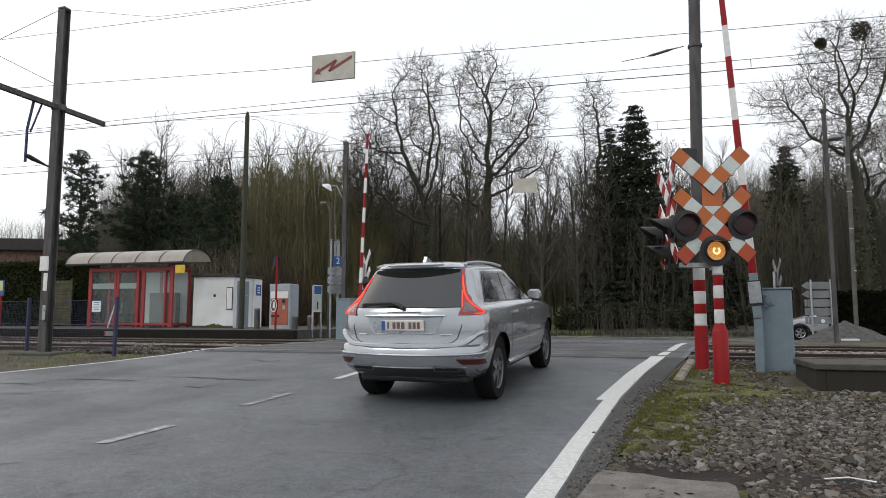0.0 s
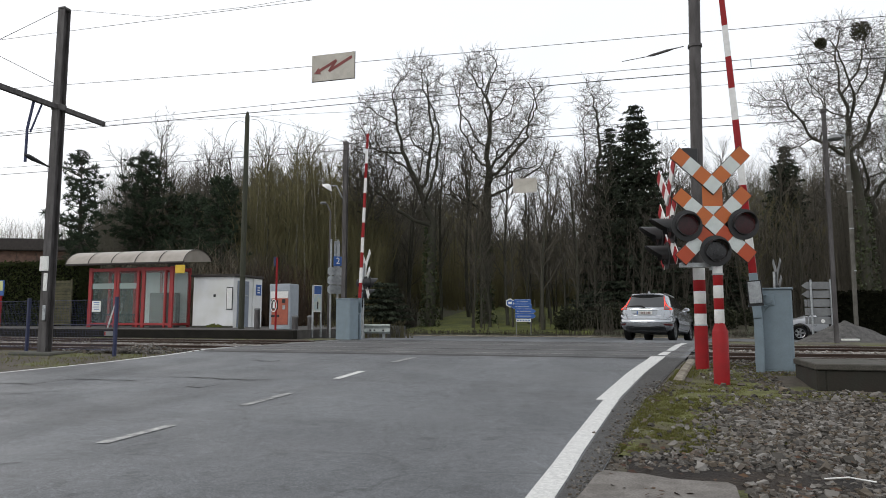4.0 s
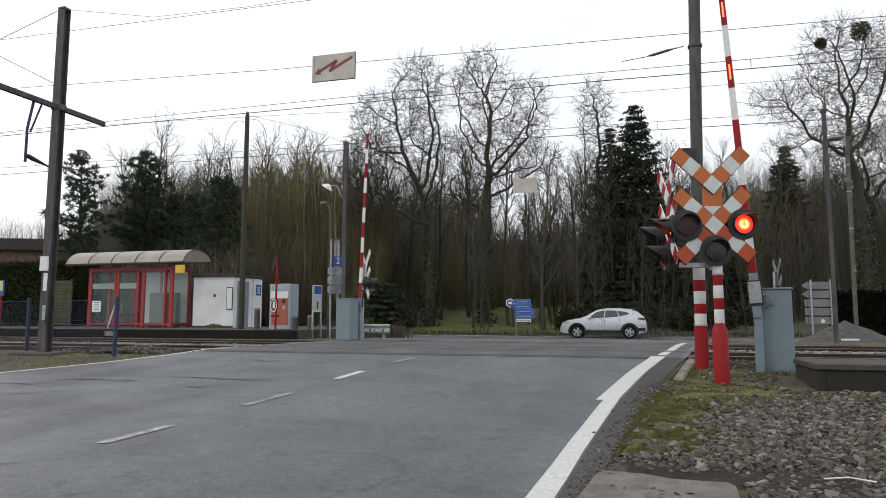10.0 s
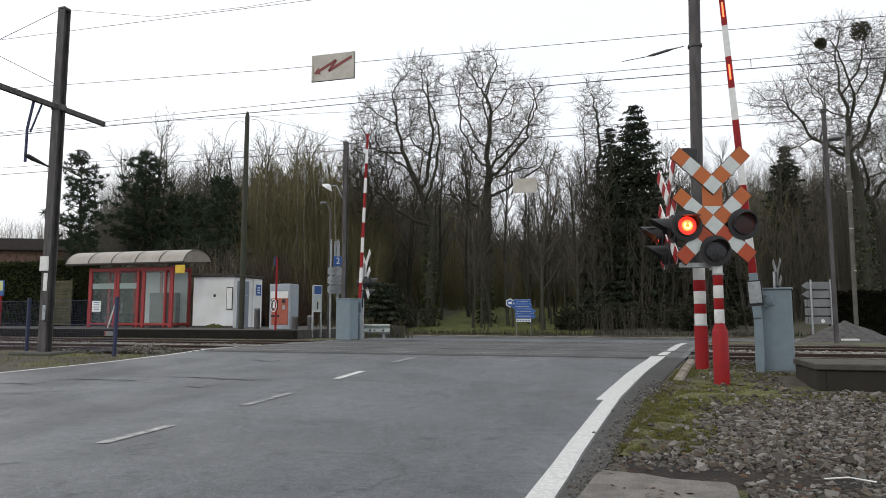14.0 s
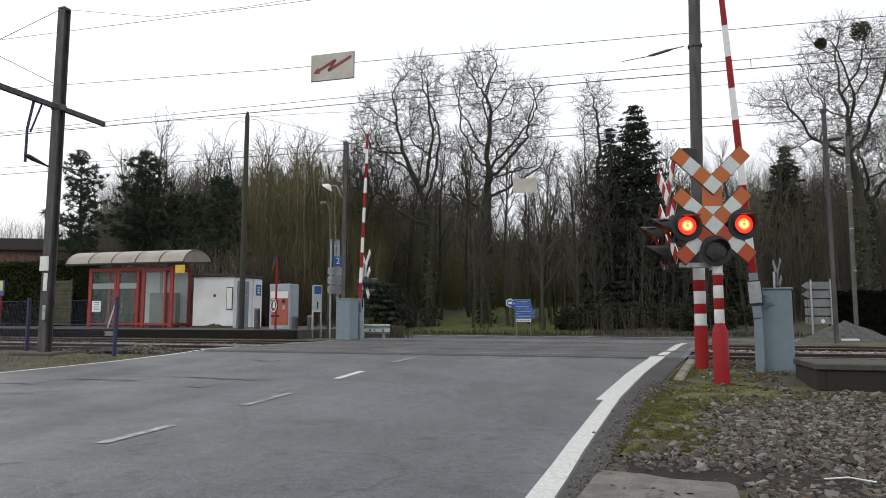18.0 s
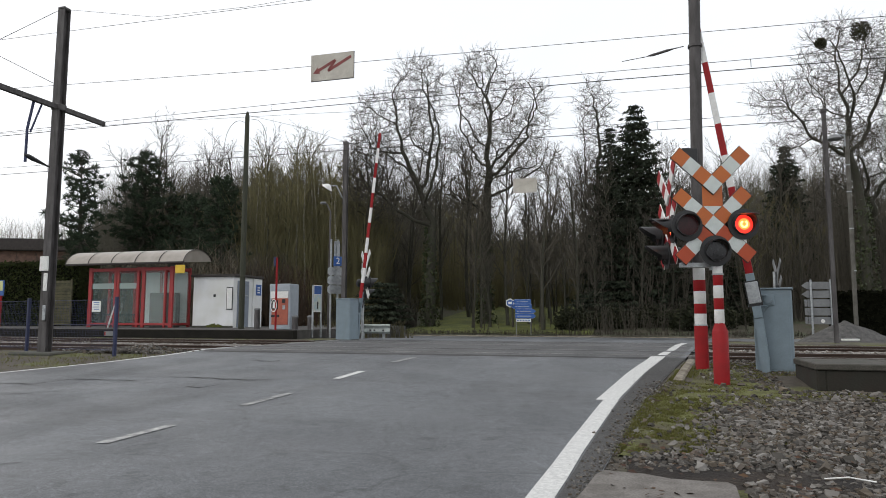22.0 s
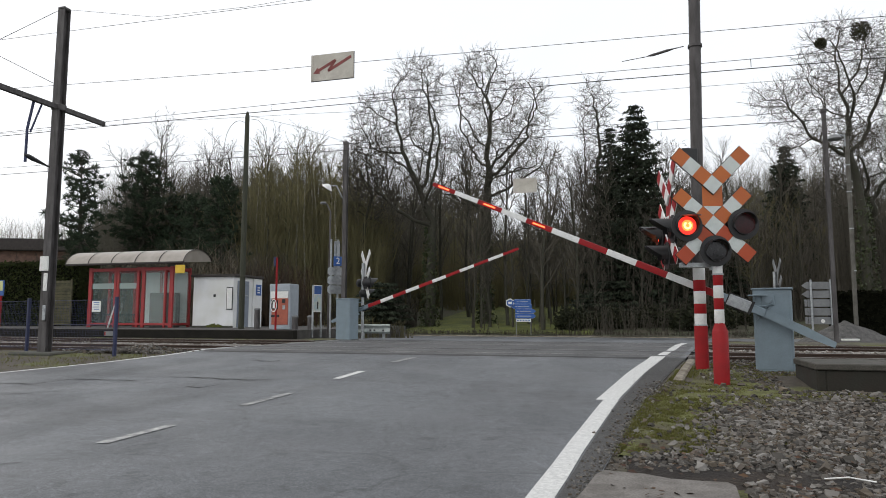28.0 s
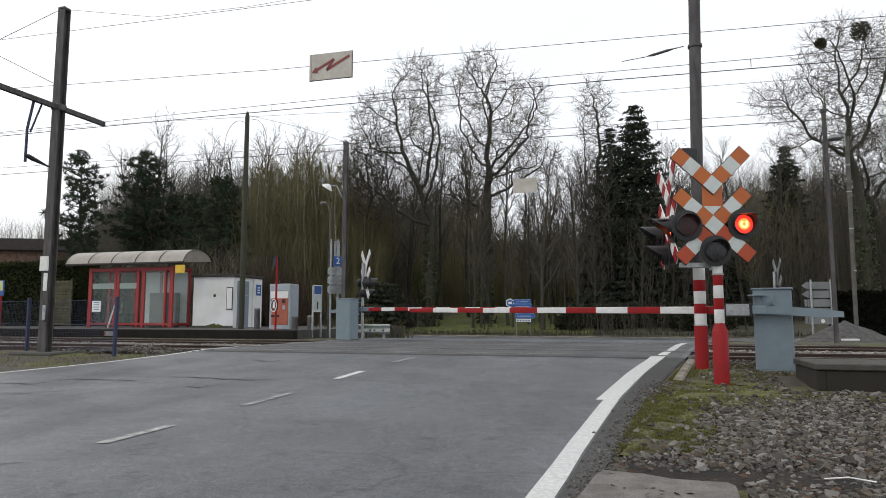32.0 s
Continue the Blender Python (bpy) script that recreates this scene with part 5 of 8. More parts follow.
name_sign = thing("platform_sign", uq(-23.74, 20.6, PZ), "blue and yellow platform sign on a red post", "sign")
part("post", Shape().tube([(0, 0, 0), (0, 0, 1.3)], 0.04, 8), RED_PAINT, name_sign)
part("board", Shape().box(-0.3, -0.04, 1.25, 0.15, 0.0, 1.85, 0.01), SIGN_BLUE, name_sign)
part("poster", Shape().box(-0.28, -0.046, 1.45, 0.1, -0.041, 1.83), mat("pale_yellow_poster", (0.6, 0.62, 0.3), 0.6), name_sign)
panels = thing("garden_fence", uq(-25.2, 24.3, PZ), "weathered greenish board fence panels", "fence")
GREEN_BOARD = mat("mossy_boards", (0.1, 0.094, 0.05), 0.9, var=0.6, scale=4, per_object=0.2)
for i in range(16):
    part("slat", Shape().box(0, -0.02, 0.05 + i * 0.125, 1.15, 0.0, 0.165 + i * 0.125, 0.004), GREEN_BOARD, panels)
for x in (-0.06, 1.15):
    part("post", Shape().box(x, -0.03, 0, x + 0.06, 0.04, 2.1), GREEN_BOARD, panels)

# ---- beyond the tracks, east side ----
mast_east = thing("catenary_mast", pose(10.4, 17.76, 0.0, 0, 0, -15.57), "dark steel mast carrying the railway wires", "mast", "catenary masts")
part("shaft", h_beam(6.35, 0.1, 0.1, 0.95), MAST_STEEL, mast_east)
part("cap", Shape().box(-0.075, -0.075, 6.24, 0.075, 0.075, 6.36, 0.02), MAST_STEEL, mast_east)
street = thing("street_lamp", pose(16.38, 26.6, -0.4), "pale concrete street lamp with one arm", "street lamp")
part("shaft", Shape().tube([(0, 0, 0), (0.04, 0, 4.2), (0.08, 0, 8.4)], [0.08, 0.085, 0.08], 10), OLD_CONCRETE, street)
for z in (2.9, 4.6, 6.1, 7.2):
    part("strap", Shape().lathe([(0.094, z), (0.094, z + 0.04)], 12, pose(0.05, 0, 0)), GALVANISED, street)
part("arm", Shape().tube([(0.0, 0, 8.0), (0.02, 0, 8.42), (-0.25, 0, 8.5)], 0.035, 8), GALVANISED, street)
part("lamp", Shape().lathe([(0.05, 0.12), (0.18, 0.06), (0.3, -0.08), (0.26, -0.12)], 14, pose(-0.42, 0, 8.38)), SIGN_BACK, street)
backs = thing("direction_sign", pose(14.45, 26.5, -0.36, 0, 0, -8) @ Matrix.Diagonal((0.86, 0.86, 0.86, 1)), "grey backs of five stacked arrow boards on posts", "road sign")
for x in (0.12, 0.98):
    part("post", Shape().tube([(x, -0.12, -0.3), (x, -0.12, 2.92)], 0.05, 10), GALVANISED, backs)
for i in range(5):
    z = 2.48 - i * 0.4
    part("arrow_board", Shape().prism([(-0.02, z), (1.2, z), (1.2, z + 0.34), (-0.02, z + 0.34)] + ([(-0.26, z + 0.17)] if i < 2 else []), -0.07, -0.045), SIGN_BACK, backs)
    if i >= 2:
        part("board_end", Shape().box(-0.16, -0.06, z + 0.01, -0.04, -0.05, z + 0.33), SIGN_BACK, backs)
part("round_plate", Shape().lathe([(0.09, 0.0), (0.09, 0.01)], 16, pose(0.58, -0.09, 1.02, 90, 0, 0)), SIGN_WHITE, backs, "small pale disc")
LETTER_GREY = mat("worn_white_lettering", (0.4, 0.44, 0.5), 0.6, var=0.4, scale=12)
blue = thing("direction_sign", pose(4.1, 38.9, -0.5), "stack of blue direction arrow boards with white lettering bars", "road sign")
for x in (0.15, 1.0):
    part("post", Shape().tube([(x, 0.03, 0), (x, 0.03, 2.15)], 0.025, 10), SIGN_BACK, blue)
for i, (x0, x1, left) in enumerate(((0.1, 1.0, True), (0.0, 1.05, True), (0.1, 1.15, False), (0.1, 1.15, False))):
    z = 1.93 - i * 0.28
    tip = (x0 - 0.2, z + 0.13) if left else (x1 + 0.15, z + 0.13)
    pts = [(x0, z), (x1, z)] + ([] if left else [tip]) + [(x1, z + 0.26), (x0, z + 0.26)] + ([tip] if left else [])
    bd = part("arrow_board", Shape().prism(pts, -0.03, 0.0), SIGN_BLUE, blue, "blue arrow board")
    part("border", Shape().prism([(x, z + 0.13 + (zz - z - 0.13) * 1.06) for x, zz in pts], -0.012, 0.004), SIGN_WHITE, bd)
    for wx0, wx1 in ((x0 + 0.1, x0 + 0.2), (x0 + 0.26, x1 - 0.16)):
        part("lettering_bar", Shape().box(wx0, -0.036, z + 0.1, wx1, -0.031, z + 0.15), LETTER_GREY, bd)
part("lower_board", Shape().box(0.15, -0.03, 0.89, 1.0, 0.0, 1.06), SIGN_WHITE, blue, "white lower plate")
for i in range(5):
    part("lower_bar", Shape().box(0.2 + i * 0.16, -0.036, 0.945, 0.29 + i * 0.16, -0.031, 1.005), SIGN_BLUE, blue)
hexa = part("hexagon", Shape().prism([(-0.2 + 0.27 * math.cos(math.radians(60 * i + 30)), 1.98 + 0.27 * math.sin(math.radians(60 * i + 30))) for i in range(6)], -0.03, 0.0), SIGN_WHITE, blue, "white hexagon route sign")
part("hexagon_field", Shape().prism([(-0.2 + 0.21 * math.cos(math.radians(60 * i + 30)), 1.98 + 0.21 * math.sin(math.radians(60 * i + 30))) for i in range(6)], -0.036, -0.031), SIGN_BLUE, hexa)
part("number_bar", Shape().box(-0.3, -0.042, 1.92, -0.1, -0.037, 2.05), SIGN_WHITE, hexa)


def pile_fn(a, b):
    x, y = -2.3 + 4.9 * a, -1.5 + 3.0 * b
    d = math.hypot((x - 0.05) / (2.1 if x < 0 else 2.4), y / 1.4)
    h = 1.02 * max(0, 1 - d) ** 0.9 + 0.05 * noise.noise(Vector((x * 3, y * 3, 0)))
    return (x, y, h - 0.03)


tagged(part("mound", Shape().grid(pile_fn, 44, 26), SAND_PILE, m=pose(15.15, 25.4, -0.3) @ Matrix.Diagonal((0.86, 0.86, 0.86, 1))), "mound of grey grit beside the road", "mound")
part_ob = part("plank", Shape().box(-0.24, -0.08, 0, 0.24, 0.08, 0.05), SIGN_WHITE, m=pose(12.0, 19.8, 0.0, 0, 0, 5))
tagged(part_ob, "pale plank lying on the ground", "plank")

# foreground east verge: concrete duct, slab, gravel
DUCT_TOP = mat("worn_duct_cover", (0.075, 0.067, 0.058), 0.85, var=0.6, scale=5, tint=(0.035, 0.035, 0.024), grain=60, grain_var=0.3, bump=0.6)
block = thing("concrete_duct", uq(2.30, 9.25, -0.31), "long weathered concrete cable duct with dark mossy sides", "cable duct")
part("wall", Shape().box(0, 0, 0, 7.5, 0.16, 0.36, 0.012), DUCT_WALL_CONCRETE, block)
part("back_wall", Shape().box(0, 0.95, 0, 7.5, 1.1, 0.36, 0.012), DUCT_WALL_CONCRETE, block)
part("end_wall", Shape().box(-0.1, 0, 0, 0.0, 1.1, 0.36, 0.012), DUCT_WALL_CONCRETE, block)
for i in range(8):
    part("cover_slab", Shape().box(-0.12 + i * 0.95, -0.03, 0.362, 0.82 + i * 0.95, 1.13, 0.44, 0.012), DUCT_TOP, block, "dark concrete cover slab")
slab_pts = [(-0.42, 3.9), (-0.31, 4.55), (-0.26, 4.92), (-0.2, 5.05), (0.06, 5.02), (0.24, 4.93), (0.45, 4.92), (0.6, 4.93), (0.64, 4.85), (0.62, 4.5), (0.6, 3.9)]
slab_sh = Shape()
top = [(*(TRACK @ Vector((u, q, 0))).xy, level(q) + 0.03) for u, q in slab_pts]
nn = len(top)
slab_sh.add(top + [(x, y, z - 0.15) for x, y, z in top], [tuple(range(nn))] + [(i, (i + 1) % nn, nn + (i + 1) % nn, nn + i) for i in range(nn)])
tagged(part("concrete_slab", slab_sh, SLAB_TOP), "worn pale concrete slab in the verge", "slab")


def verge(r):
    """Where stones lie in the verge: dense to the east, thin by the road."""
    while True:
        q, u = r.uniform(3.2, 9.6), r.uniform(0.0, 7.5)
        edge = interp(RIGHT_EDGE, q)
        d = u - edge
        if d < 0.05 or (u > 1.9 and q > 9.1):
            continue
        if q < 5.25 and u < 0.72:
            continue
        moss = 1.0 if q < 5.7 else min(1.0, max(0.0, (d - 0.5) / 0.5))
        if q > 7.9:
            moss *= min(1.0, max(0.12, (u - 1.2) / 1.3)) * (0.25 if q > 8.4 else 1.0)
        if 4.95 < q < 5.5 and u < 1.5 and r.random() < 0.55:
            continue
        if r.random() < 0.05 + 0.95 * moss:
            p = TRACK @ Vector((u, q, 0))
            return p.x, p.y, ground_point(u, q)[2] + 0.004


VERGE_STONE = island_mat("verge_stone", [(0.03, 0.026, 0.022), (0.11, 0.1, 0.088), (0.17, 0.157, 0.14), (0.29, 0.275, 0.255), (0.1, 0.072, 0.048), (0.14, 0.13, 0.118), (0.06, 0.055, 0.048), (0.2, 0.165, 0.125)])
soil = Shape()
rows = []
for i in range(25):
    u = -0.05 + 1.75 * i / 24
    wob = 0.1 * noise.noise(Vector((u * 3, 1, 0)))
    for q in (4.93 + wob * 0.4 - 0.35 * max(0, u - 0.7), 5.3, 5.66 + wob - 0.2 * max(0, u - 1)):
        p = TRACK @ Vector((u, q, 0))
        rows.append((p.x, p.y, ground_point(u, q)[2] + (0.02 if 0 < i < 24 and q == 5.3 else 0.0)))
soil.add(rows, [(3 * i + j, 3 * i + j + 1, 3 * i + j + 4, 3 * i + j + 3) for i in range(24) for j in range(2)])
VERGE_MOSS = ground_mat("verge_moss", (0.064, 0.056, 0.032), (0.096, 0.100, 0.028), 0.47)


def moss_row(q):
    reach = interp(((5.6, 0.25), (6.2, 0.62), (7.6, 0.75), (8.0, 1.1), (8.6, 1.9), (9.0, 2.1), (9.2, 1.2), (11.5, 0.5)), q)
    reach *= 1 + 0.3 * noise.noise(Vector((q * 2.7, 4, 0)))
    a = interp(RIGHT_EDGE, q) + (0.03 if q < 9.5 else 0.3)
    pts = []
    for i in range(9):
        u = a + reach * i / 8
        x, y, z = ground_point(u, q)
        pts.append((x, y, z + (0.009 + 0.02 * noise.noise(Vector((u * 5, q * 5, 2))) + 0.012 * noise.noise(Vector((u * 14, q * 14, 7))) if 0 < i < 8 else -0.012)))
    return pts


moss_sh = Shape()
moss_sh.v = [p for k in range(99) for p in moss_row(5.6 + 0.06 * k)]
moss_sh.f = [(9 * i + j, 9 * i + j + 1, 9 * i + j + 10, 9 * i + j + 9) for i in range(98) for j in range(8)]
tagged(part("moss_carpet", moss_sh, VERGE_MOSS), "yellow-green moss along the road edge", kind="structure")
tagged(part("bare_soil", soil, SOIL_DARK), "strip of wet dark soil with dead leaves", kind="structure")
stones("gravel", 42000, verge, 0.028, VERGE_STONE, "loose grey gravel on the verge", 11)
def cabinet_verge(r):
    while True:
        u, q = r.uniform(0.95, 6.5), r.uniform(9.7, 12.3)
        if not (u > 1.9 and 9.2 < q < 10.5):
            p = TRACK @ Vector((u, q, 0))
            return p.x, p.y, ground_point(u, q)[2] + 0.004


def broken_edge(r):
    q = r.uniform(3.6, 9.6)
    u = interp(RIGHT_EDGE, q) + r.gauss(0.0, 0.09)
    p = TRACK @ Vector((u, q, 0))
    return p.x, p.y, (road_z(u, q) + 0.004 if u < interp(RIGHT_EDGE, q) else ground_point(u, q)[2] + 0.006)


stones("gravel", 2600, cabinet_verge, 0.024, VERGE_STONE, "small gravel round the barrier machine", 14)
stones("gravel", 1500, broken_edge, 0.012, VERGE_STONE, "crumbs of tarmac and grit at the road edge", 15)
stones("gravel", 1100, verge, 0.045, VERGE_STONE, "larger loose grey stones on the verge", 12)


def heap_left(r):
    u = r.gauss(-10.35, 0.6)
    q = r.uniform(11.6, 12.6)
    p = TRACK @ Vector((u, q, 0))
    return p.x, p.y, level(q) - 0.02 + 0.1 * math.exp(-((u + 10.2) / 0.6) ** 2) * r.random()


stones("gravel", 1800, heap_left, 0.034, VERGE_STONE, "small bank of ballast beside the road", 13)


def blades(name, count, place, hgt, material, label, seed, width=0.006):
    rnd = random.Random(seed)
    v, f = [], []
    for _ in range(count):
        x, y, z = place(rnd)
        a, h = rnd.uniform(0, 6.28), hgt * rnd.uniform(0.4, 1.3)
        dx, dy = math.cos(a) * width, math.sin(a) * width
        lx, ly = rnd.gauss(0, h * 0.5), rnd.gauss(0, h * 0.5)
        k = len(v)
        v += [(x - dx, y - dy, z), (x + dx, y + dy, z), (x + lx, y + ly, z + h)]
        f.append((k, k + 1, k + 2))
    me = bpy.data.meshes.new(name)
    me.from_pydata(v, [], f)
    me.materials.append(material)
    return tagged(new(name, me), label, name.replace("_", " "), kind="stuff")


def mossy(r):
    while True:
        q = r.uniform(5.7, 11.8)
        d = abs(r.gauss(0, 0.55)) - 0.02
        u = interp(RIGHT_EDGE, q) + d if q < 8.5 else interp(RIGHT_EDGE, q) + r.uniform(0.05, 3.4)
        if u > 1.8 and 9.1 < q < 10.5:
            continue
        if noise.noise(Vector((u * 2.2, q * 2.2, 3))) > -0.25:
            p = TRACK @ Vector((u, q, 0))
            return p.x, p.y, ground_point(u, q)[2]


blades("grass", 64000, mossy, 0.022, GRASS, "short mossy grass along the road edge", 21)


DEAD_LEAF = island_mat("dead_leaves", [(0.09, 0.045, 0.025), (0.06, 0.03, 0.02), (0.13, 0.075, 0.04)], 0.8)


def litter(r):
    q, u = r.uniform(4.3, 6.2), r.uniform(-0.2, 3.5)
    p = TRACK @ Vector((u, q, 0))
    return p.x, p.y, ground_point(u, q)[2] + 0.045


def flat_leaves(name, count, place, size, material, label, seed):
    rnd = random.Random(seed)
    s = Shape()
    for _ in range(count):
        x, y, z = place(rnd)
        a, r = rnd.uniform(0, 6.28), size * rnd.uniform(0.5, 1.4)
        c, d = math.cos(a) * r, math.sin(a) * r
        s.add([(x - c, y - d, z), (x + d * 0.5, y - c * 0.5, z + r * rnd.uniform(-0.2, 0.5)), (x + c, y + d, z + r * 0.2), (x - d * 0.5, y + c * 0.5, z)], [(0, 1, 2, 3)])
    return tagged(part(name, s, material, smooth=0), label, "leaves", kind="stuff")


tagged(part("moss", Shape().grid(lambda a, b: (-0.1 + 0.75 * a, -0.018 - 0.012 * noise.noise(Vector((a * 9, b * 9, 0))), 0.02 + (0.03 + 0.1 * math.sin(math.pi * a) ** 0.5 + 0.09 * noise.noise(Vector((a * 9, 3, 0)))) * b), 16, 4), MEADOW, m=uq(-15.95, 22.9, PZ)), "green moss at the foot of the hut wall", "moss", kind="stuff")
flat_leaves("dead_leaves", 260, litter, 0.03, DEAD_LEAF, "scattered brown dead leaves", 31)
rod = tagged(part("plastic_strip", Shape().tube([(0, 0, 0.02), (0.14, 0.015, 0.04), (0.29, -0.01, 0.03)], 0.005, 6), SIGN_WHITE, m=pose(2.5, 4.5, -0.37, 0, 0, -25)), "pale plastic strip lying on the gravel", "litter")


def mossy_left(r):
    q = r.uniform(9.5, 12.0)
    u = interp(LEFT_EDGE, q) - abs(r.gauss(0, 3.0)) - 0.05
    p = TRACK @ Vector((u, q, 0))
    return p.x, p.y, ground_point(u, q)[2]


blades("grass", 1200, mossy_left, 0.045, GRASS, "short grass beside the road and fence", 22, 0.008)


# ---- woods beyond the road ----
def slope_z(x, y):
    return surface(x, y) + rise(to_uq(x, y)[1])


def floor_fn(y0, y1, lift):
    return lambda x, y: (x, y, slope_z(x, y) + lift + 0.05 * noise.noise(Vector((x * 0.4, y * 0.4, 0))))


tagged(part("woodland_floor", strip(lambda u, q: floor_fn(0, 0, 0.08)(*(TRACK @ Vector((u, q, 0))).xy), [-200 + 4 * i for i in range(101)], [38.4 + 2 * i for i in range(50)]), LEAF_LITTER), "leaf-littered woodland floor", kind="structure")
tagged(part("meadow", strip(lambda u, q: floor_fn(0, 0, 0.15)(*(TRACK @ Vector((u, q, 0))).xy), [-14 + 0.7 * i for i in range(18)], [39.6 + 0.8 * i for i in range(30)]), MEADOW), "bright green grass between the trees", kind="structure")


def branch_out(wood, twigs, p, d, length, r, lvl, rnd, P):
    """Grows one branch and its children into the two shapes."""
    segs = P["segs"][lvl]
    pts, rads = [p.copy()], [r]
    dirs = [d.copy()]
    tip = r * P["tip"][lvl]
    for i in range(segs):
        d = (d + Vector((rnd.gauss(0, 1), rnd.gauss(0, 1), rnd.gauss(0, 1))) * P["wander"][lvl] + Vector((0, 0, P["up"][lvl]))).normalized()
        p = p + d * (length / segs)
        pts.append(p.copy())
        dirs.append(d.copy())
        rads.append(r + (tip - r) * (i + 1) / segs)
    (wood if lvl <= P["wood"] else twigs).tube(pts, rads, P["sides"][lvl], cap=False)
    if lvl + 1 >= len(P["kids"]) + 1 or lvl >= len(P["kids"]):
        return
    k = P["kids"][lvl]
    spin = rnd.uniform(0, 6.28)
    for i in range(k):
        t = P["from"][lvl] + (1 - P["from"][lvl]) * (i + rnd.uniform(0.1, 0.9)) / k
        x = t * segs
        j = min(segs - 1, int(x))
        q = pts[j].lerp(pts[j + 1], x - j)
        base_d = dirs[j]
        spin += 2.4 + rnd.uniform(-0.5, 0.5)
        side = base_d.orthogonal().normalized()
        side.rotate(Matrix.Rotation(spin, 3, base_d))
        ang = math.radians(P["angle"][lvl] * rnd.uniform(0.7, 1.25))
        cd = (base_d * math.cos(ang) + side * math.sin(ang)).normalized()
        cl = length * P["ratio"][lvl] * rnd.uniform(0.65, 1.15) * (1 - P["fall"][lvl] * t)
        cr = min((r + (tip - r) * t) * 0.75, r * P["thin"][lvl])
        branch_out(wood, twigs, q, cd, cl, max(cr, P["least"]), lvl + 1, rnd, P)


SLENDER = dict(segs=(7, 3, 2, 1), tip=(0.2, 0.35, 0.5, 0.6), wander=(0.045, 0.14, 0.18, 0.2), up=(0.03, 0.16, 0.12, 0.1), kids=(20, 8, 4), angle=(38, 34, 34), ratio=(0.26, 0.5, 0.5),
               fall=(0.45, 0.3, 0.2), thin=(0.3, 0.5, 0.6), sides=(6, 4, 3, 3), wood=0, least=0.009)
SLENDER["from"] = (0.22, 0.15, 0.2)


def bare_tree(name, m, hgt, r, seed, P, label, wood_mat=BARK, twig_mat=TWIG, lean=(0, 0), group="bare trees"):
    t = thing(name, m, label, "tree", group)
    rnd = random.Random(seed)
    wood, twigs = Shape(), Shape()
    branch_out(wood, twigs, Vector((0, 0, -0.3)), Vector((lean[0], lean[1], 1)).normalized(), hgt * P.get("stem", 0.86), r, 0, rnd, P)
    part("trunk", wood, wood_mat, t, tidy=False, smooth=60)
    part("crown", twigs, twig_mat, t, tidy=False, smooth=60)
    return t


def leaf_cloud(count, place, size, seed):
    """Loose small leaf faces at given places."""
    rnd = random.Random(seed)
    s = Shape()
    for _ in range(count):
        p = Vector(place(rnd))
        a = Vector((rnd.gauss(0, 1), rnd.gauss(0, 1), rnd.gauss(0, 1))).normalized() * size * rnd.uniform(0.6, 1.4)
        b = a.orthogonal().normalized() * size * rnd.uniform(0.4, 0.9)
        b.rotate(Matrix.Rotation(rnd.uniform(0, 6.28), 3, a.normalized()))
        k = len(s.v)
        s.v += [tuple(p - a), tuple(p + b), tuple(p + a), tuple(p - b)]
        s.f.append((k, k + 1, k + 2, k + 3))
    return s


def ivy_on(tree, r, h, count, seed):
    def place(rnd):
        a, z = rnd.uniform(0, 6.28), h * rnd.random() ** 1.3
        rr = r * (1.15 + 0.9 * rnd.random()) * (1 - 0.5 * z / h)
        return (rr * math.cos(a), rr * math.sin(a), z)
    part("ivy", leaf_cloud(count, place, 0.11, seed), IVY, tree, "dark ivy round the trunk", tidy=False, smooth=0)


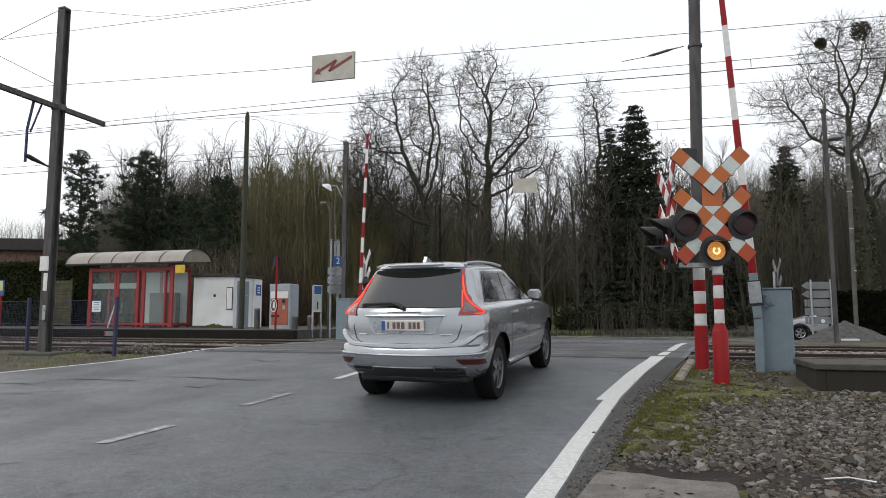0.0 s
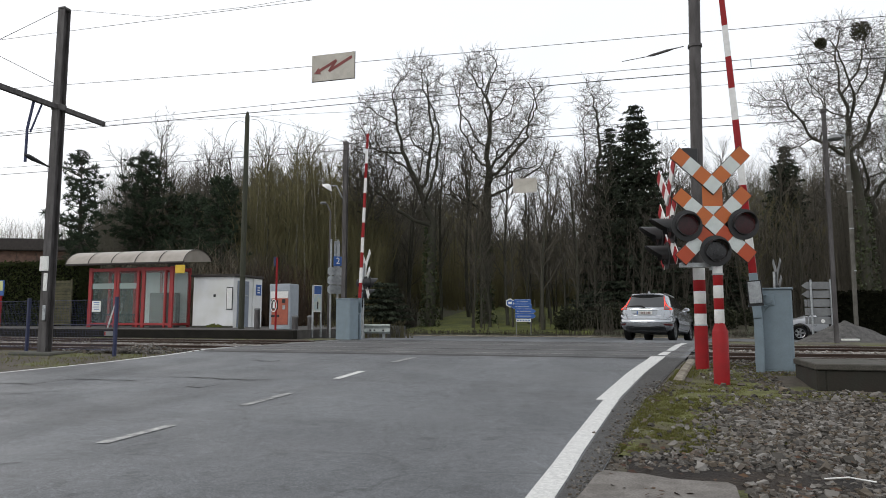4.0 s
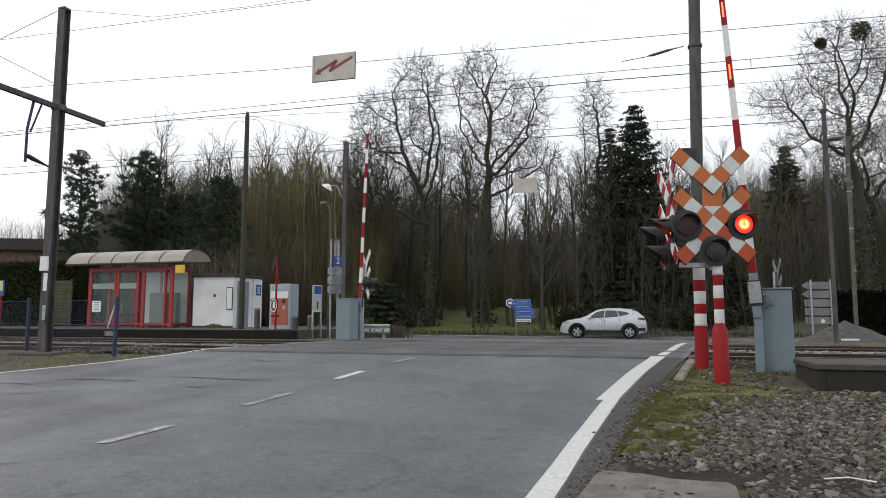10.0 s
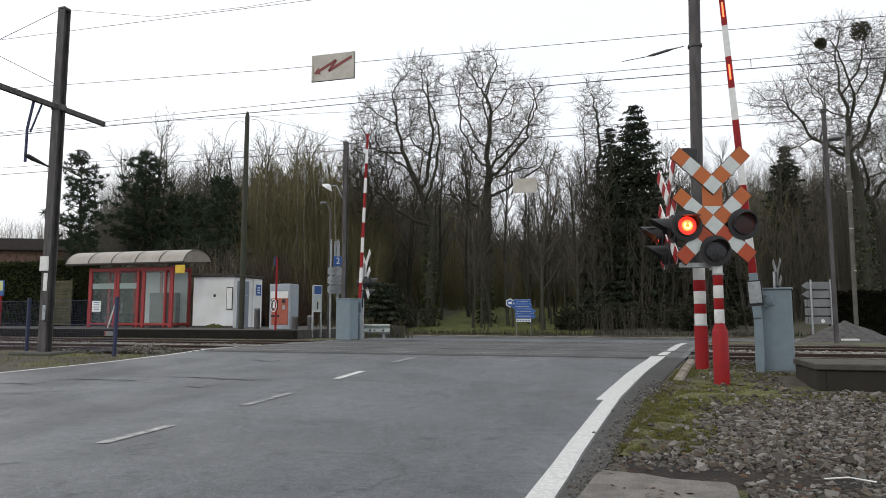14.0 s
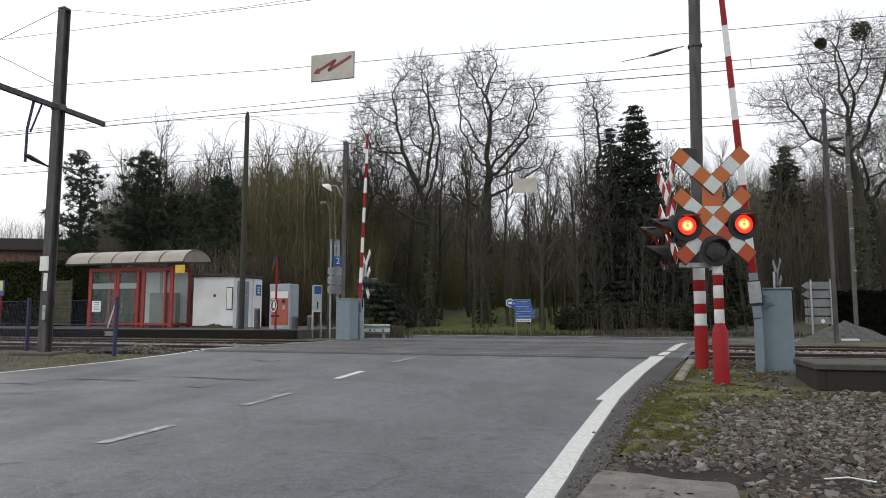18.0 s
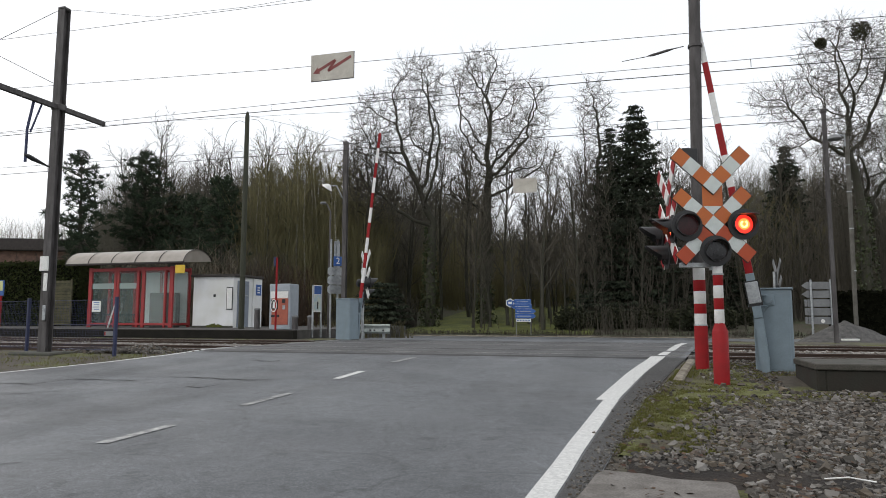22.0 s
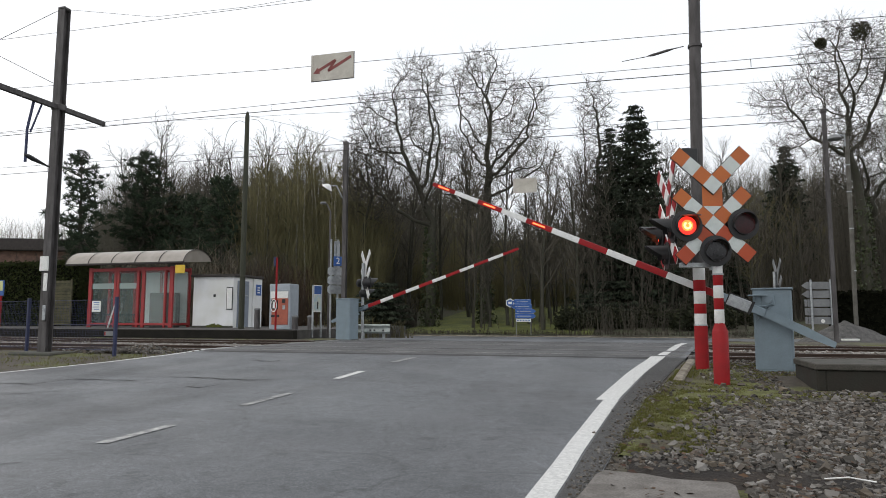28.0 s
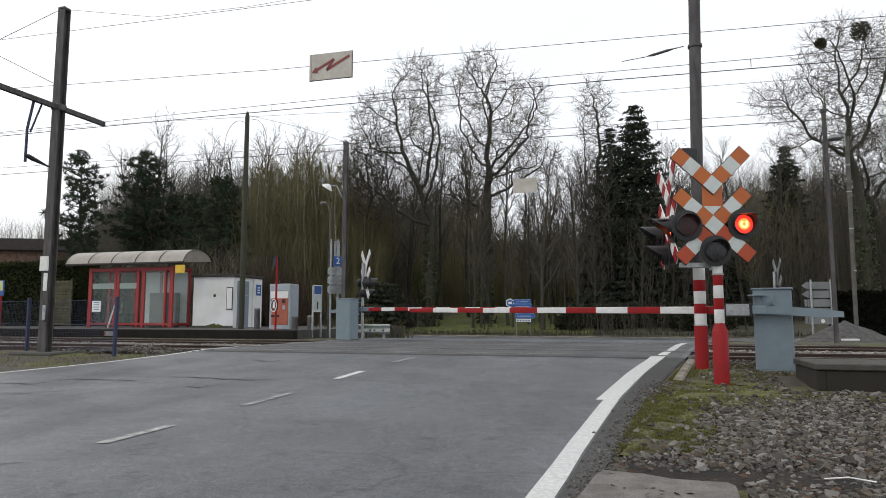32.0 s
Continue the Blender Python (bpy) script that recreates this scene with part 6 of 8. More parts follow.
def crown_tree(m, lobes, fork, bend, r, seed, points, label, kill=0.42):
    """A spreading tree: its limbs grow from the fork towards points strewn through the lobes of the crown (x, z, half width, half height, half depth), thick where many branches meet."""
    t = thing("bare_tree", m, label, "tree", "bare trees")
    rs = np.random.RandomState(seed)
    size = np.array([l[2] * l[3] for l in lobes])
    goal = []
    for cx, cz, rx, rz, ry in lobes:
        n = int(2.7 * points * rx * rz / size.sum())
        v = rs.normal(size=(n, 3))
        v /= np.linalg.norm(v, axis=1)[:, None]
        v *= (0.25 + 0.75 * rs.random_sample(n) ** 0.45)[:, None]
        goal.append(v * (rx, ry, rz) + (cx, 0, cz))
    goal = np.concatenate(goal)
    n0 = max(4, int(fork / 0.5))
    nodes = [np.array((bend * (i / n0) ** 2 + 0.05 * math.sin(i * 1.3 + seed), 0.04 * math.sin(i * 0.9), -0.3 + (fork + 0.3) * i / n0)) for i in range(n0 + 1)]
    up = [-1] + list(range(n0))
    rs.shuffle(goal)
    step = 0.34
    for share, reach, keep, stray, rounds in ((0.16, 1.0, 0.4, 0.25, 70), (0.5, 0.7, 0.3, 0.3, 26), (1.0, kill, 0.2, 0.34, 14)):
        some = goal[:int(len(goal) * share)]
        near_d = np.full(len(some), 1e9)
        near_i = np.zeros(len(some), int)
        fresh = list(range(max(0, n0 - 3), len(nodes)))
        alive = np.ones(len(some), bool)
        for _ in range(rounds):
            for i in fresh:
                d = np.linalg.norm(some - nodes[i], axis=1)
                near_i[d < near_d] = i
                near_d = np.minimum(near_d, d)
            alive &= near_d > reach
            if not alive.any():
                break
            fresh = []
            for i in np.unique(near_i[alive]):
                pull = some[alive & (near_i == i)] - nodes[i]
                d = (pull / np.linalg.norm(pull, axis=1)[:, None]).mean(axis=0)
                if up[i] >= 0:
                    old = nodes[i] - nodes[up[i]]
                    d = d + keep * old / (np.linalg.norm(old) + 1e-6)
                d = d + rs.normal(size=3) * stray
                fresh.append(len(nodes))
                nodes.append(nodes[i] + step * d / (np.linalg.norm(d) + 1e-6))
                up.append(int(i))
    kids = collections.defaultdict(list)
    for i, k in enumerate(up):
        if k >= 0:
            kids[k].append(i)
    load = [0.0] * len(nodes)
    for i in reversed(range(len(nodes))):
        load[i] = sum(load[k] for k in kids[i]) if kids[i] else 1.0
    full = max(load)
    rad = [max(0.011, 0.95 * r * (w / full) ** 0.52) for w in load]
    for i in range(n0):
        rad[i] = r * (1.25 - 0.3 * i / n0)
    wood, twigs = Shape(), Shape()
    starts = [(0, None)]
    rd = random.Random(seed)
    while starts:
        i, base = starts.pop()
        chain = ([base] if base is not None else []) + [i]
        while kids[chain[-1]]:
            order = sorted(kids[chain[-1]], key=lambda k: -load[k])
            starts += [(k, chain[-1]) for k in order[1:]]
            chain.append(order[0])
        first = min(rad[chain[0]], rad[chain[1]] * 1.15) if base is not None and len(chain) > 1 else rad[chain[0]]
        rads = [first] + [rad[k] for k in chain[1:]]
        big = rads[min(1, len(rads) - 1)] > 0.045
        if len(chain) > 1:
            (wood if big else twigs).tube([nodes[k] for k in chain], rads, 7 if rads[0] > 0.12 else 5 if big else 3, cap=False)
        for k in chain[1:]:
            if rad[k] > 0.04:
                continue
            o = Vector(nodes[k])
            d0 = (o - Vector(nodes[up[k]])).normalized()
            for _ in range(4 if not kids[k] else 3):
                side = Vector((rd.gauss(0, 1), rd.gauss(0, 1), rd.gauss(0.25, 0.8)))
                d1 = (d0 * 0.8 + side * 0.55).normalized()
                ln = rd.uniform(0.4, 0.95)
                q = o + d1 * ln * 0.5 + Vector((0, 0, 0.02))
                e = q + (d1 + side * 0.12 + Vector((0, 0, 0.12))).normalized() * ln * 0.5
                twigs.tube([o, q, e], [0.0105, 0.008, 0.0045], 3, cap=False)
                if rd.random() < 0.75:
                    f = q + (d1 + Vector((rd.gauss(0, 0.7), rd.gauss(0, 0.7), rd.gauss(0.1, 0.6)))).normalized() * ln * 0.45
                    twigs.tube([q, f], [0.0075, 0.004], 3, cap=False)
    part("trunk", wood, BARK, t, tidy=False, smooth=60)
    part("crown", twigs, TWIG, t, tidy=False, smooth=60)
    return t


made_big = []
for x, y, lobes, fork, bend, r, sd, n, lab in (
        (3.0, 47.0, ((-0.2, 16.8, 2.4, 3.3, 2.4), (3.0, 15.6, 1.9, 2.6, 2.2), (1.0, 12.4, 3.4, 2.4, 3.0), (3.6, 11.6, 1.8, 2.0, 2.0), (-1.2, 9.3, 2.4, 1.9, 2.2)), 8.4, 0.1, 0.36, 3, 900, "great bare spreading tree with a dark forked trunk"),
        (-0.9, 46.0, ((-1.0, 16.4, 2.3, 3.0, 2.4), (-3.7, 14.2, 2.0, 2.6, 2.2), (-0.6, 12.2, 2.6, 2.3, 2.6), (-4.6, 11.0, 1.7, 2.3, 2.0), (-1.6, 9.0, 2.4, 2.0, 2.2)), 7.4, 0.2, 0.30, 8, 800, "great bare spreading tree with thick limbs"),
        (26.8, 42.0, ((-0.9, 17.3, 2.6, 2.7, 2.4), (-3.4, 14.2, 2.7, 1.9, 2.4), (-5.6, 14.4, 1.4, 1.1, 1.4), (0.6, 14.0, 1.8, 2.8, 2.2), (-2.4, 11.6, 3.3, 1.5, 2.6), (2.4, 17.5, 1.6, 2.8, 2.0)), 8.2, -0.15, 0.27, 15, 820, "great bare roadside tree with balls of mistletoe"),
        (12.0, 50.0, ((-0.4, 15.8, 1.5, 2.8, 1.6), (0.0, 12.2, 1.9, 2.4, 1.8), (-1.4, 9.5, 1.4, 1.8, 1.4)), 7.5, -0.2, 0.2, 21, 420, "tall slim bare tree at the wood's edge"),
        (31.5, 48.0, ((0.0, 11.5, 3.4, 2.8, 3.0), (-2.6, 8.5, 2.2, 1.8, 2.0)), 6.0, 0.2, 0.28, 33, 460, "bare tree behind a taller one"),
        (-5.6, 48.0, ((0.0, 11.8, 2.2, 2.4, 2.2), (0.4, 8.8, 2.2, 1.8, 2.0)), 5.2, -0.1, 0.18, 35, 420, "smaller bare spreading tree")):
    made_big.append(crown_tree(pose(x, y, slope_z(x, y)), lobes, fork, bend, r, sd, n, lab))
for i, (r, h, c) in enumerate(((0.42, 7, 700), (0.4, 7, 800), (0.45, 8, 900), (0.3, 6, 400))):
    ivy_on(made_big[i], r, h, c, 60 + i)


def ball(c, r):
    def place(rnd):
        v = Vector((rnd.gauss(0, 1), rnd.gauss(0, 1), rnd.gauss(0, 1))).normalized() * r * rnd.random() ** 0.4
        return (c[0] + v.x, c[1] + v.y, c[2] + v.z)
    return place


crown_tips = [v.co.copy() for ob in made_big[2].children if ob.name.startswith("crown") for v in ob.data.vertices]
for want, r in ((Vector((0.35, -0.3, 18.9)), 0.62), (Vector((-2.15, -0.3, 17.9)), 0.36)):
    c = min(crown_tips, key=lambda v: (v - want).length)
    part("mistletoe", leaf_cloud(900, ball(c, r), 0.07, int(r * 100)), MISTLETOE, made_big[2], "round clump of mistletoe", tidy=False, smooth=0)

# slender trees: a few grown, then copied through the woods
protos = []
for i, (h, r, tw, wd) in enumerate(((14.5, 0.13, TWIG, BARK), (13.0, 0.11, TWIG, BARK), (15.5, 0.15, TWIG, BARK), (11.0, 0.10, OLIVE_TWIG, BARK), (10.5, 0.09, OLIVE_TWIG, BIRCH), (12.5, 0.10, OLIVE_TWIG, BIRCH))):
    lab = "slender bare woodland tree" if tw == TWIG else "slender bare tree with olive twigs"
    if wd == BIRCH:
        lab = "slender bare birch with a pale trunk"
    protos.append(bare_tree("slender_tree", pose(-70 - 6 * i, 90, slope_z(-70, 90)), h, r, 100 + i, SLENDER, lab, wd, tw, group="woodland trees"))
rnd = random.Random(77)


def plant(x, y, kinds, smin=0.8, smax=1.15):
    src = protos[rnd.choice(kinds)]
    s = rnd.uniform(smin, smax)
    copy_thing(src, pose(x, y, slope_z(x, y), rnd.uniform(-3, 3), rnd.uniform(-3, 3), rnd.uniform(0, 360)) @ Matrix.Diagonal((s, s, s, 1)))


for i in range(70):      # west wood
    y = rnd.uniform(54, 74)
    plant(rnd.uniform(-0.47, -0.13) * y, y, (0, 1, 2, 3), 1.0, 1.22)
for i in range(40):      # olive thicket with birches
    y = rnd.uniform(45, 56)
    plant(rnd.uniform(-0.295, -0.115) * y, y, (3, 3, 4, 5, 5), 1.0, 1.25)
for i in range(20):      # middle wood
    y = rnd.uniform(50, 74)
    plant(rnd.uniform(-0.13, 0.06) * y, y, (0, 1, 2, 3), 0.9, 1.2)
for i in range(18):
    y = rnd.uniform(48, 70)
    plant(rnd.uniform(0.05, 0.27) * y, y, (0, 1, 2), 0.7, 1.05)
for i in range(28):      # by the spruces
    y = rnd.uniform(44, 60)
    plant(rnd.uniform(0.13, 0.36) * y, y, (0, 1, 2), 0.7, 1.0)
for i in range(20):      # stems along the road
    y = rnd.uniform(41.5, 46)
    plant((0.03 + 0.36 * (i + rnd.uniform(0.1, 0.9)) / 20) * y, y, (0, 1, 2), 0.6, 0.95)
for i in range(60):      # east wood
    y = rnd.uniform(43, 70)
    plant(rnd.uniform(0.33, 0.7) * y, y, (0, 1, 2, 3), 0.7, 1.0)


def thicket(name, count, place, hmin, hmax, material, label, seed):
    """Undergrowth: many thin upright stems with side twigs, as one mass."""
    r = random.Random(seed)
    v, f = [], []
    for _ in range(count):
        x, y = place(r)
        z = slope_z(x, y)
        h = r.uniform(hmin, hmax)
        lean = (r.gauss(0, 0.12), r.gauss(0, 0.12))
        stem = [(x + lean[0] * h * t, y + lean[1] * h * t, z + h * t) for t in (0, 0.5, 1)]
        for k in range(7):
            if k == 0:
                a, b, w = stem[0], stem[2], 0.02 + 0.004 * h
            else:
                t = r.uniform(0.15, 0.95)
                a = tuple(stem[0][i] + (stem[2][i] - stem[0][i]) * t for i in range(3))
                ang, ln = r.uniform(0, 6.28), h * r.uniform(0.12, 0.3)
                b = (a[0] + math.cos(ang) * ln * 0.6, a[1] + math.sin(ang) * ln * 0.6, a[2] + ln * r.uniform(0.4, 1))
                w = 0.014
            i0 = len(v)
            v += [(a[0] - w, a[1], a[2]), (a[0] + w, a[1], a[2]), b]
            v += [(a[0], a[1] - w, a[2]), (a[0], a[1] + w, a[2]), b]
            f += [(i0, i0 + 1, i0 + 2), (i0 + 3, i0 + 4, i0 + 5)]
    me = bpy.data.meshes.new(name)
    me.from_pydata(v, [], f)
    me.materials.append(material)
    return tagged(new(name, me), label, "undergrowth", kind="stuff")


def back_strip(a, b, q0, q1):
    def place(r):
        p = TRACK @ Vector((r.uniform(a, b), r.uniform(q0, q1), 0))
        return p.x, p.y
    return place


def band(a0, a1, y0, y1):
    def place(r):
        y = r.uniform(y0, y1)
        return r.uniform(a0, a1) * y, y
    return place


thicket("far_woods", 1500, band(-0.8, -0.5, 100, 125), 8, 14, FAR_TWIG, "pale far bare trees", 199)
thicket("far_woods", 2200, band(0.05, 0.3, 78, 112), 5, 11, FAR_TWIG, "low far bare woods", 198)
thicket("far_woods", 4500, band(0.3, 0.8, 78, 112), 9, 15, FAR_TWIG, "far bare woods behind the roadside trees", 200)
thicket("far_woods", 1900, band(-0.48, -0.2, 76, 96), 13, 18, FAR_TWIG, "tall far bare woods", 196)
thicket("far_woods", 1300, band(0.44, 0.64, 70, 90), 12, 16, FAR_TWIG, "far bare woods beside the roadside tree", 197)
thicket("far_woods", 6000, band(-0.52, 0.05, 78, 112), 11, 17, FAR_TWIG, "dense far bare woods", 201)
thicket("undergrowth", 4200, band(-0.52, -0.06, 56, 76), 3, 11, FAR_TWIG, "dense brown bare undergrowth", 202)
thicket("undergrowth", 3200, band(-0.295, -0.1, 46, 56), 3, 10, OLIVE_TWIG, "dense olive bare thicket", 203)
thicket("undergrowth", 1700, band(-0.1, 0.3, 60, 78), 3, 8, OLIVE_TWIG, "dense olive-brown bare undergrowth", 204)
thicket("undergrowth", 3600, band(0.24, 0.8, 43, 72), 2, 9, TWIG, "dense brown bare undergrowth", 205)
thicket("undergrowth", 900, band(-0.2, -0.04, 45, 50), 0.5, 2.4, TWIG, "low brown brambles along the road", 206)
thicket("undergrowth", 260, band(0.2, 0.36, 40, 44), 0.5, 2.0, TWIG, "low brown brambles along the road", 207)


thicket("undergrowth", 50, back_strip(-10, 8, 39.2, 43), 0.6, 2.6, TWIG, "thin bare saplings along the main road", 215)
thicket("verge_undergrowth", 2600, back_strip(-14, 24, 38.6, 40.4), 0.08, 0.4, TWIG, "low dark weeds along the main road", 214)


def conifer(m, h, R, seed, label, droop=0.25, gaps=0.0, power=0.85, start=0.06, size=0.2):
    t = thing("conifer", m, label, "tree", "conifers")
    r = random.Random(seed)
    part("trunk", Shape().tube([(0, 0, -0.3), (0, 0, h * 0.98)], [0.022 * h, 0.02], 8, cap=False), BARK, t)
    s = Shape()
    whorls = int(h * 2.5)
    for i in range(whorls):
        k = start + (1 - start) * (i + 0.4 * r.random()) / whorls
        reach = R * (1 - k) ** power * r.uniform(0.82, 1.1) + 0.12
        n = 13 if reach > 0.8 else 8
        spin = r.uniform(0, 6.28)
        for j in range(n):
            if r.random() < gaps:
                continue
            a = spin + 6.28 * (j + r.uniform(-0.3, 0.3)) / n
            ln = reach * r.uniform(0.62, 1.18)
            steps = max(2, int(ln / 0.2))
            for st in range(1, steps + 1):
                x = st / steps
                c = Vector((math.cos(a) * ln * x, math.sin(a) * ln * x, h * k + ln * (0.1 - droop * x + 0.55 * droop * x ** 4)))
                for _ in range(7):
                    out = Vector((math.cos(a), math.sin(a), -0.25))
                    d = (out * 0.7 + Vector((r.gauss(0, 0.7), r.gauss(0, 0.7), r.gauss(-0.35, 0.3)))).normalized() * size * r.uniform(0.7, 1.4)
                    e = d.orthogonal().normalized() * size * 0.32
                    e.rotate(Matrix.Rotation(r.uniform(0, 6.28), 3, d.normalized()))
                    q = len(s.v)
                    o = c + Vector((r.gauss(0, 0.09), r.gauss(0, 0.09), r.gauss(0, 0.04)))
                    s.v += [tuple(o - d * 0.4 - e), tuple(o - d * 0.4 + e), tuple(o + d)]
                    s.f.append((q, q + 1, q + 2))
    part("crown", s, SPRUCE, t, "dark green needles", tidy=False, smooth=0)
    return t


for x, y, h, R, sd, lab, dr, gp, pw, sz in ((13.5, 46.0, 15.5, 4.4, 301, "tall dark pointed spruce tree", 0.44, 0.12, 0.7, 0.2), (12.28, 48.0, 14.3, 2.6, 302, "dark spruce beside a taller one", 0.42, 0.2, 0.75, 0.18),
                                     (29.2, 56.0, 14.0, 3.0, 306, "dark conifer among bare trees", 0.2, 0.25, 0.7, 0.25),
                                     (9.6, 43.5, 2.4, 1.5, 308, "low dark evergreen bush", 0.1, 0.1, 0.4, 0.2), (11.4, 44.2, 3.2, 1.6, 309, "low dark evergreen bush", 0.1, 0.1, 0.4, 0.2), (-4.2, 44.0, 3.4, 2.2, 310, "low dark evergreen bush", 0.1, 0.1, 0.4, 0.2), (16.0, 46.0, 4.0, 2.0, 311, "low dark evergreen bush", 0.1, 0.1, 0.4, 0.2), (19.5, 46.0, 4.6, 2.4, 312, "low dark evergreen bush", 0.1, 0.1, 0.4, 0.2)):
    conifer(pose(x, y, slope_z(x, y)), h, R, sd, lab, dr, gp, pw, size=sz)


def pine(m, h, crown, base, boughs, seed, label, flat=0.75):
    """A pine: bare lower stem, uneven boughs that end in tufts of needles; crown is its half width, base where it starts."""
    t = thing("pine_tree", m, label, "tree", "conifers")
    r = random.Random(seed)
    lean = r.uniform(-0.3, 0.3)
    part("trunk", Shape().tube([(0, 0, -0.3), (lean * 0.4, 0, h * 0.5), (lean, 0, h * 0.97)], [0.02 * h, 0.013 * h, 0.02], 8, cap=False), BARK, t)
    wood, leaf = Shape(), Shape()
    for i in range(boughs):
        k = base + (1 - base) * (i + r.random()) / boughs
        x = (k - base) / (1 - base)
        wide = crown * (math.sin(math.pi * min(1, 0.22 + 0.78 * x)) ** flat) * r.uniform(0.45, 1.12) + 0.15
        a = r.uniform(0, 6.28)
        o = Vector((lean * k, 0, h * k - 0.25))
        d = Vector((math.cos(a), math.sin(a), r.uniform(-0.05, 0.35) + 0.5 * x ** 3))
        tip = o + d * wide
        wood.tube([o, o.lerp(tip, 0.5) - Vector((0, 0, 0.06 * wide)), tip], [0.05, 0.035, 0.015], 4, cap=False)
        for j in range(max(3, int(wide * 3.2))):
            q = o.lerp(tip, 1 - 0.75 * r.random() ** 1.4) + Vector((r.gauss(0, 0.28), r.gauss(0, 0.28), r.gauss(0.06, 0.16)))
            size = r.uniform(0.2, 0.36)
            for _ in range(26):
                v = Vector((r.gauss(0, 1), r.gauss(0, 1), r.gauss(0.4, 0.8))).normalized()
                e = v.orthogonal().normalized() * 0.035
                e.rotate(Matrix.Rotation(r.uniform(0, 6.28), 3, v))
                n = len(leaf.v)
                leaf.v += [tuple(q - e), tuple(q + e), tuple(q + v * size * 1.3)]
                leaf.f.append((n, n + 1, n + 2))
    part("branching", wood, BARK, t, tidy=False, smooth=60)
    part("crown", leaf, NEEDLES, t, "dark green needle tufts", tidy=False, smooth=0)
    return t


for x, y, h, cr, bs, n, sd, lab in ((-27.3, 50.0, 13.6, 2.3, 0.2, 110, 303, "dark pine with an open ragged crown"), (-24.3, 54.0, 14.2, 2.9, 0.12, 150, 304, "dark dense rounded pine tree"),
                                    (-15.6, 47.0, 10.9, 2.3, 0.08, 150, 305, "dark dense rounded pine tree"), (-19.6, 52.0, 10.2, 2.4, 0.08, 110, 307, "dark dense rounded pine tree"), (-22.4, 55.0, 10.5, 2.2, 0.1, 90, 313, "dark dense rounded pine tree")):
    pine(pose(x, y, slope_z(x, y)), h, cr, bs, n, sd, lab)


def bush(m, r, h, seed, label):
    b = thing("bush", m, label, "bush", "roadside bushes")
    rr = random.Random(seed)
    stems = Shape()
    lumps = []
    for i in range(11):
        a, k = rr.uniform(0, 6.28), rr.random() ** 0.5
        tip = (r * k * math.cos(a), 0.6 * r * k * math.sin(a), h * (0.45 + 0.5 * rr.random() * (1.15 - k)))
        stems.tube([(0.15 * tip[0], 0.15 * tip[1], -0.05), (0.7 * tip[0], 0.7 * tip[1], 0.6 * tip[2]), tip], [0.03, 0.02, 0.008], 4, cap=False)
        lumps.append((tip, rr.uniform(0.25, 0.45) * r))

    def place(q):
        c, s = q.choice(lumps)
        v = Vector((q.gauss(0, 1), q.gauss(0, 1), q.gauss(0, 0.8))).normalized() * s * q.random() ** 0.4
        return (c[0] + v.x, c[1] + v.y, max(0.02, c[2] * q.uniform(0.25, 1.0) + v.z))
    part("stems", stems, BARK, b)
    part("leaves", leaf_cloud(1500, place, 0.1, seed), DARK_BUSH, b, "dark evergreen leaves", tidy=False, smooth=0)
    return b


rb = random.Random(41)
for i in range(9):
    y = rb.uniform(39.8, 43.5)
    x = y * (0.185 + 0.27 * (i + rb.random()) / 9)
    bush(pose(x, y, slope_z(x, y) + 0.05, 0, 0, -15), rb.uniform(0.9, 1.5), rb.uniform(0.9, 2.1), 500 + i, "dark straggly evergreen roadside bush")


def hedge(m, length, depth, hgt, seed, label, material=HEDGE, count=9000):
    t = thing("hedge", m, label, "hedge")
    part("core", Shape().box(0.1, 0.1, 0, length - 0.1, depth - 0.1, hgt - 0.12, 0.05), DARK_HEDGE, t, "dark inner twigs")

    def place(r):
        k = r.random()
        bulge = 0.08 * noise.noise(Vector((r.random(), 0, 0)))
        if k < 0.55:
            return (r.uniform(0, length), 0.06 + abs(r.gauss(0, 0.05)), hgt * r.random())
        if k < 0.85:
            return (r.uniform(0, length), depth * r.random(), hgt - 0.06 + r.gauss(0, 0.06) + bulge)
        return (r.choice((0.03, length - 0.03)), depth * r.random(), hgt * r.random())
    part("leaves", leaf_cloud(count, place, 0.07, seed), material, t, tidy=False, smooth=0)
    return t


hedge(uq(-37.5, 25.0, PZ), 13.2, 1.2, 2.95, 401, "tall clipped dark green hedge behind the platform", count=26000)
hedge(pose(16.2, 27.4, -0.45, 0, 0, -10), 9.0, 1.2, 2.12, 402, "clipped dark hedge beside the road", DARK_HEDGE, 12000)
# shrubs behind the shelter
PALE_TWIG = mat("pale_dry_twigs", (0.20, 0.17, 0.12), 0.95, var=0.4, scale=1.5, bump=0)
thicket("shrubs", 420, back_strip(-26, -17, 26, 30), 2.5, 4.4, PALE_TWIG, "pale dry bare shrubs behind the shelter", 210)
thicket("shrubs", 900, back_strip(-30, -16, 27, 30), 2.0, 4.6, TWIG, "bare brown shrubs behind the platform", 211)
thicket("shrubs", 500, back_strip(-18, -14.5, 26.5, 30), 1.6, 3.6, mat("red_brown_twigs", (0.085, 0.055, 0.034), 0.95, var=0.5, scale=2, bump=0), "red-brown shrubs behind the hut", 212)
thicket("shrubs", 260, back_strip(-12.5, -9.5, 24, 29.5), 0.3, 0.9, OLIVE_TWIG, "olive bare shrubs beside the platform", 213)
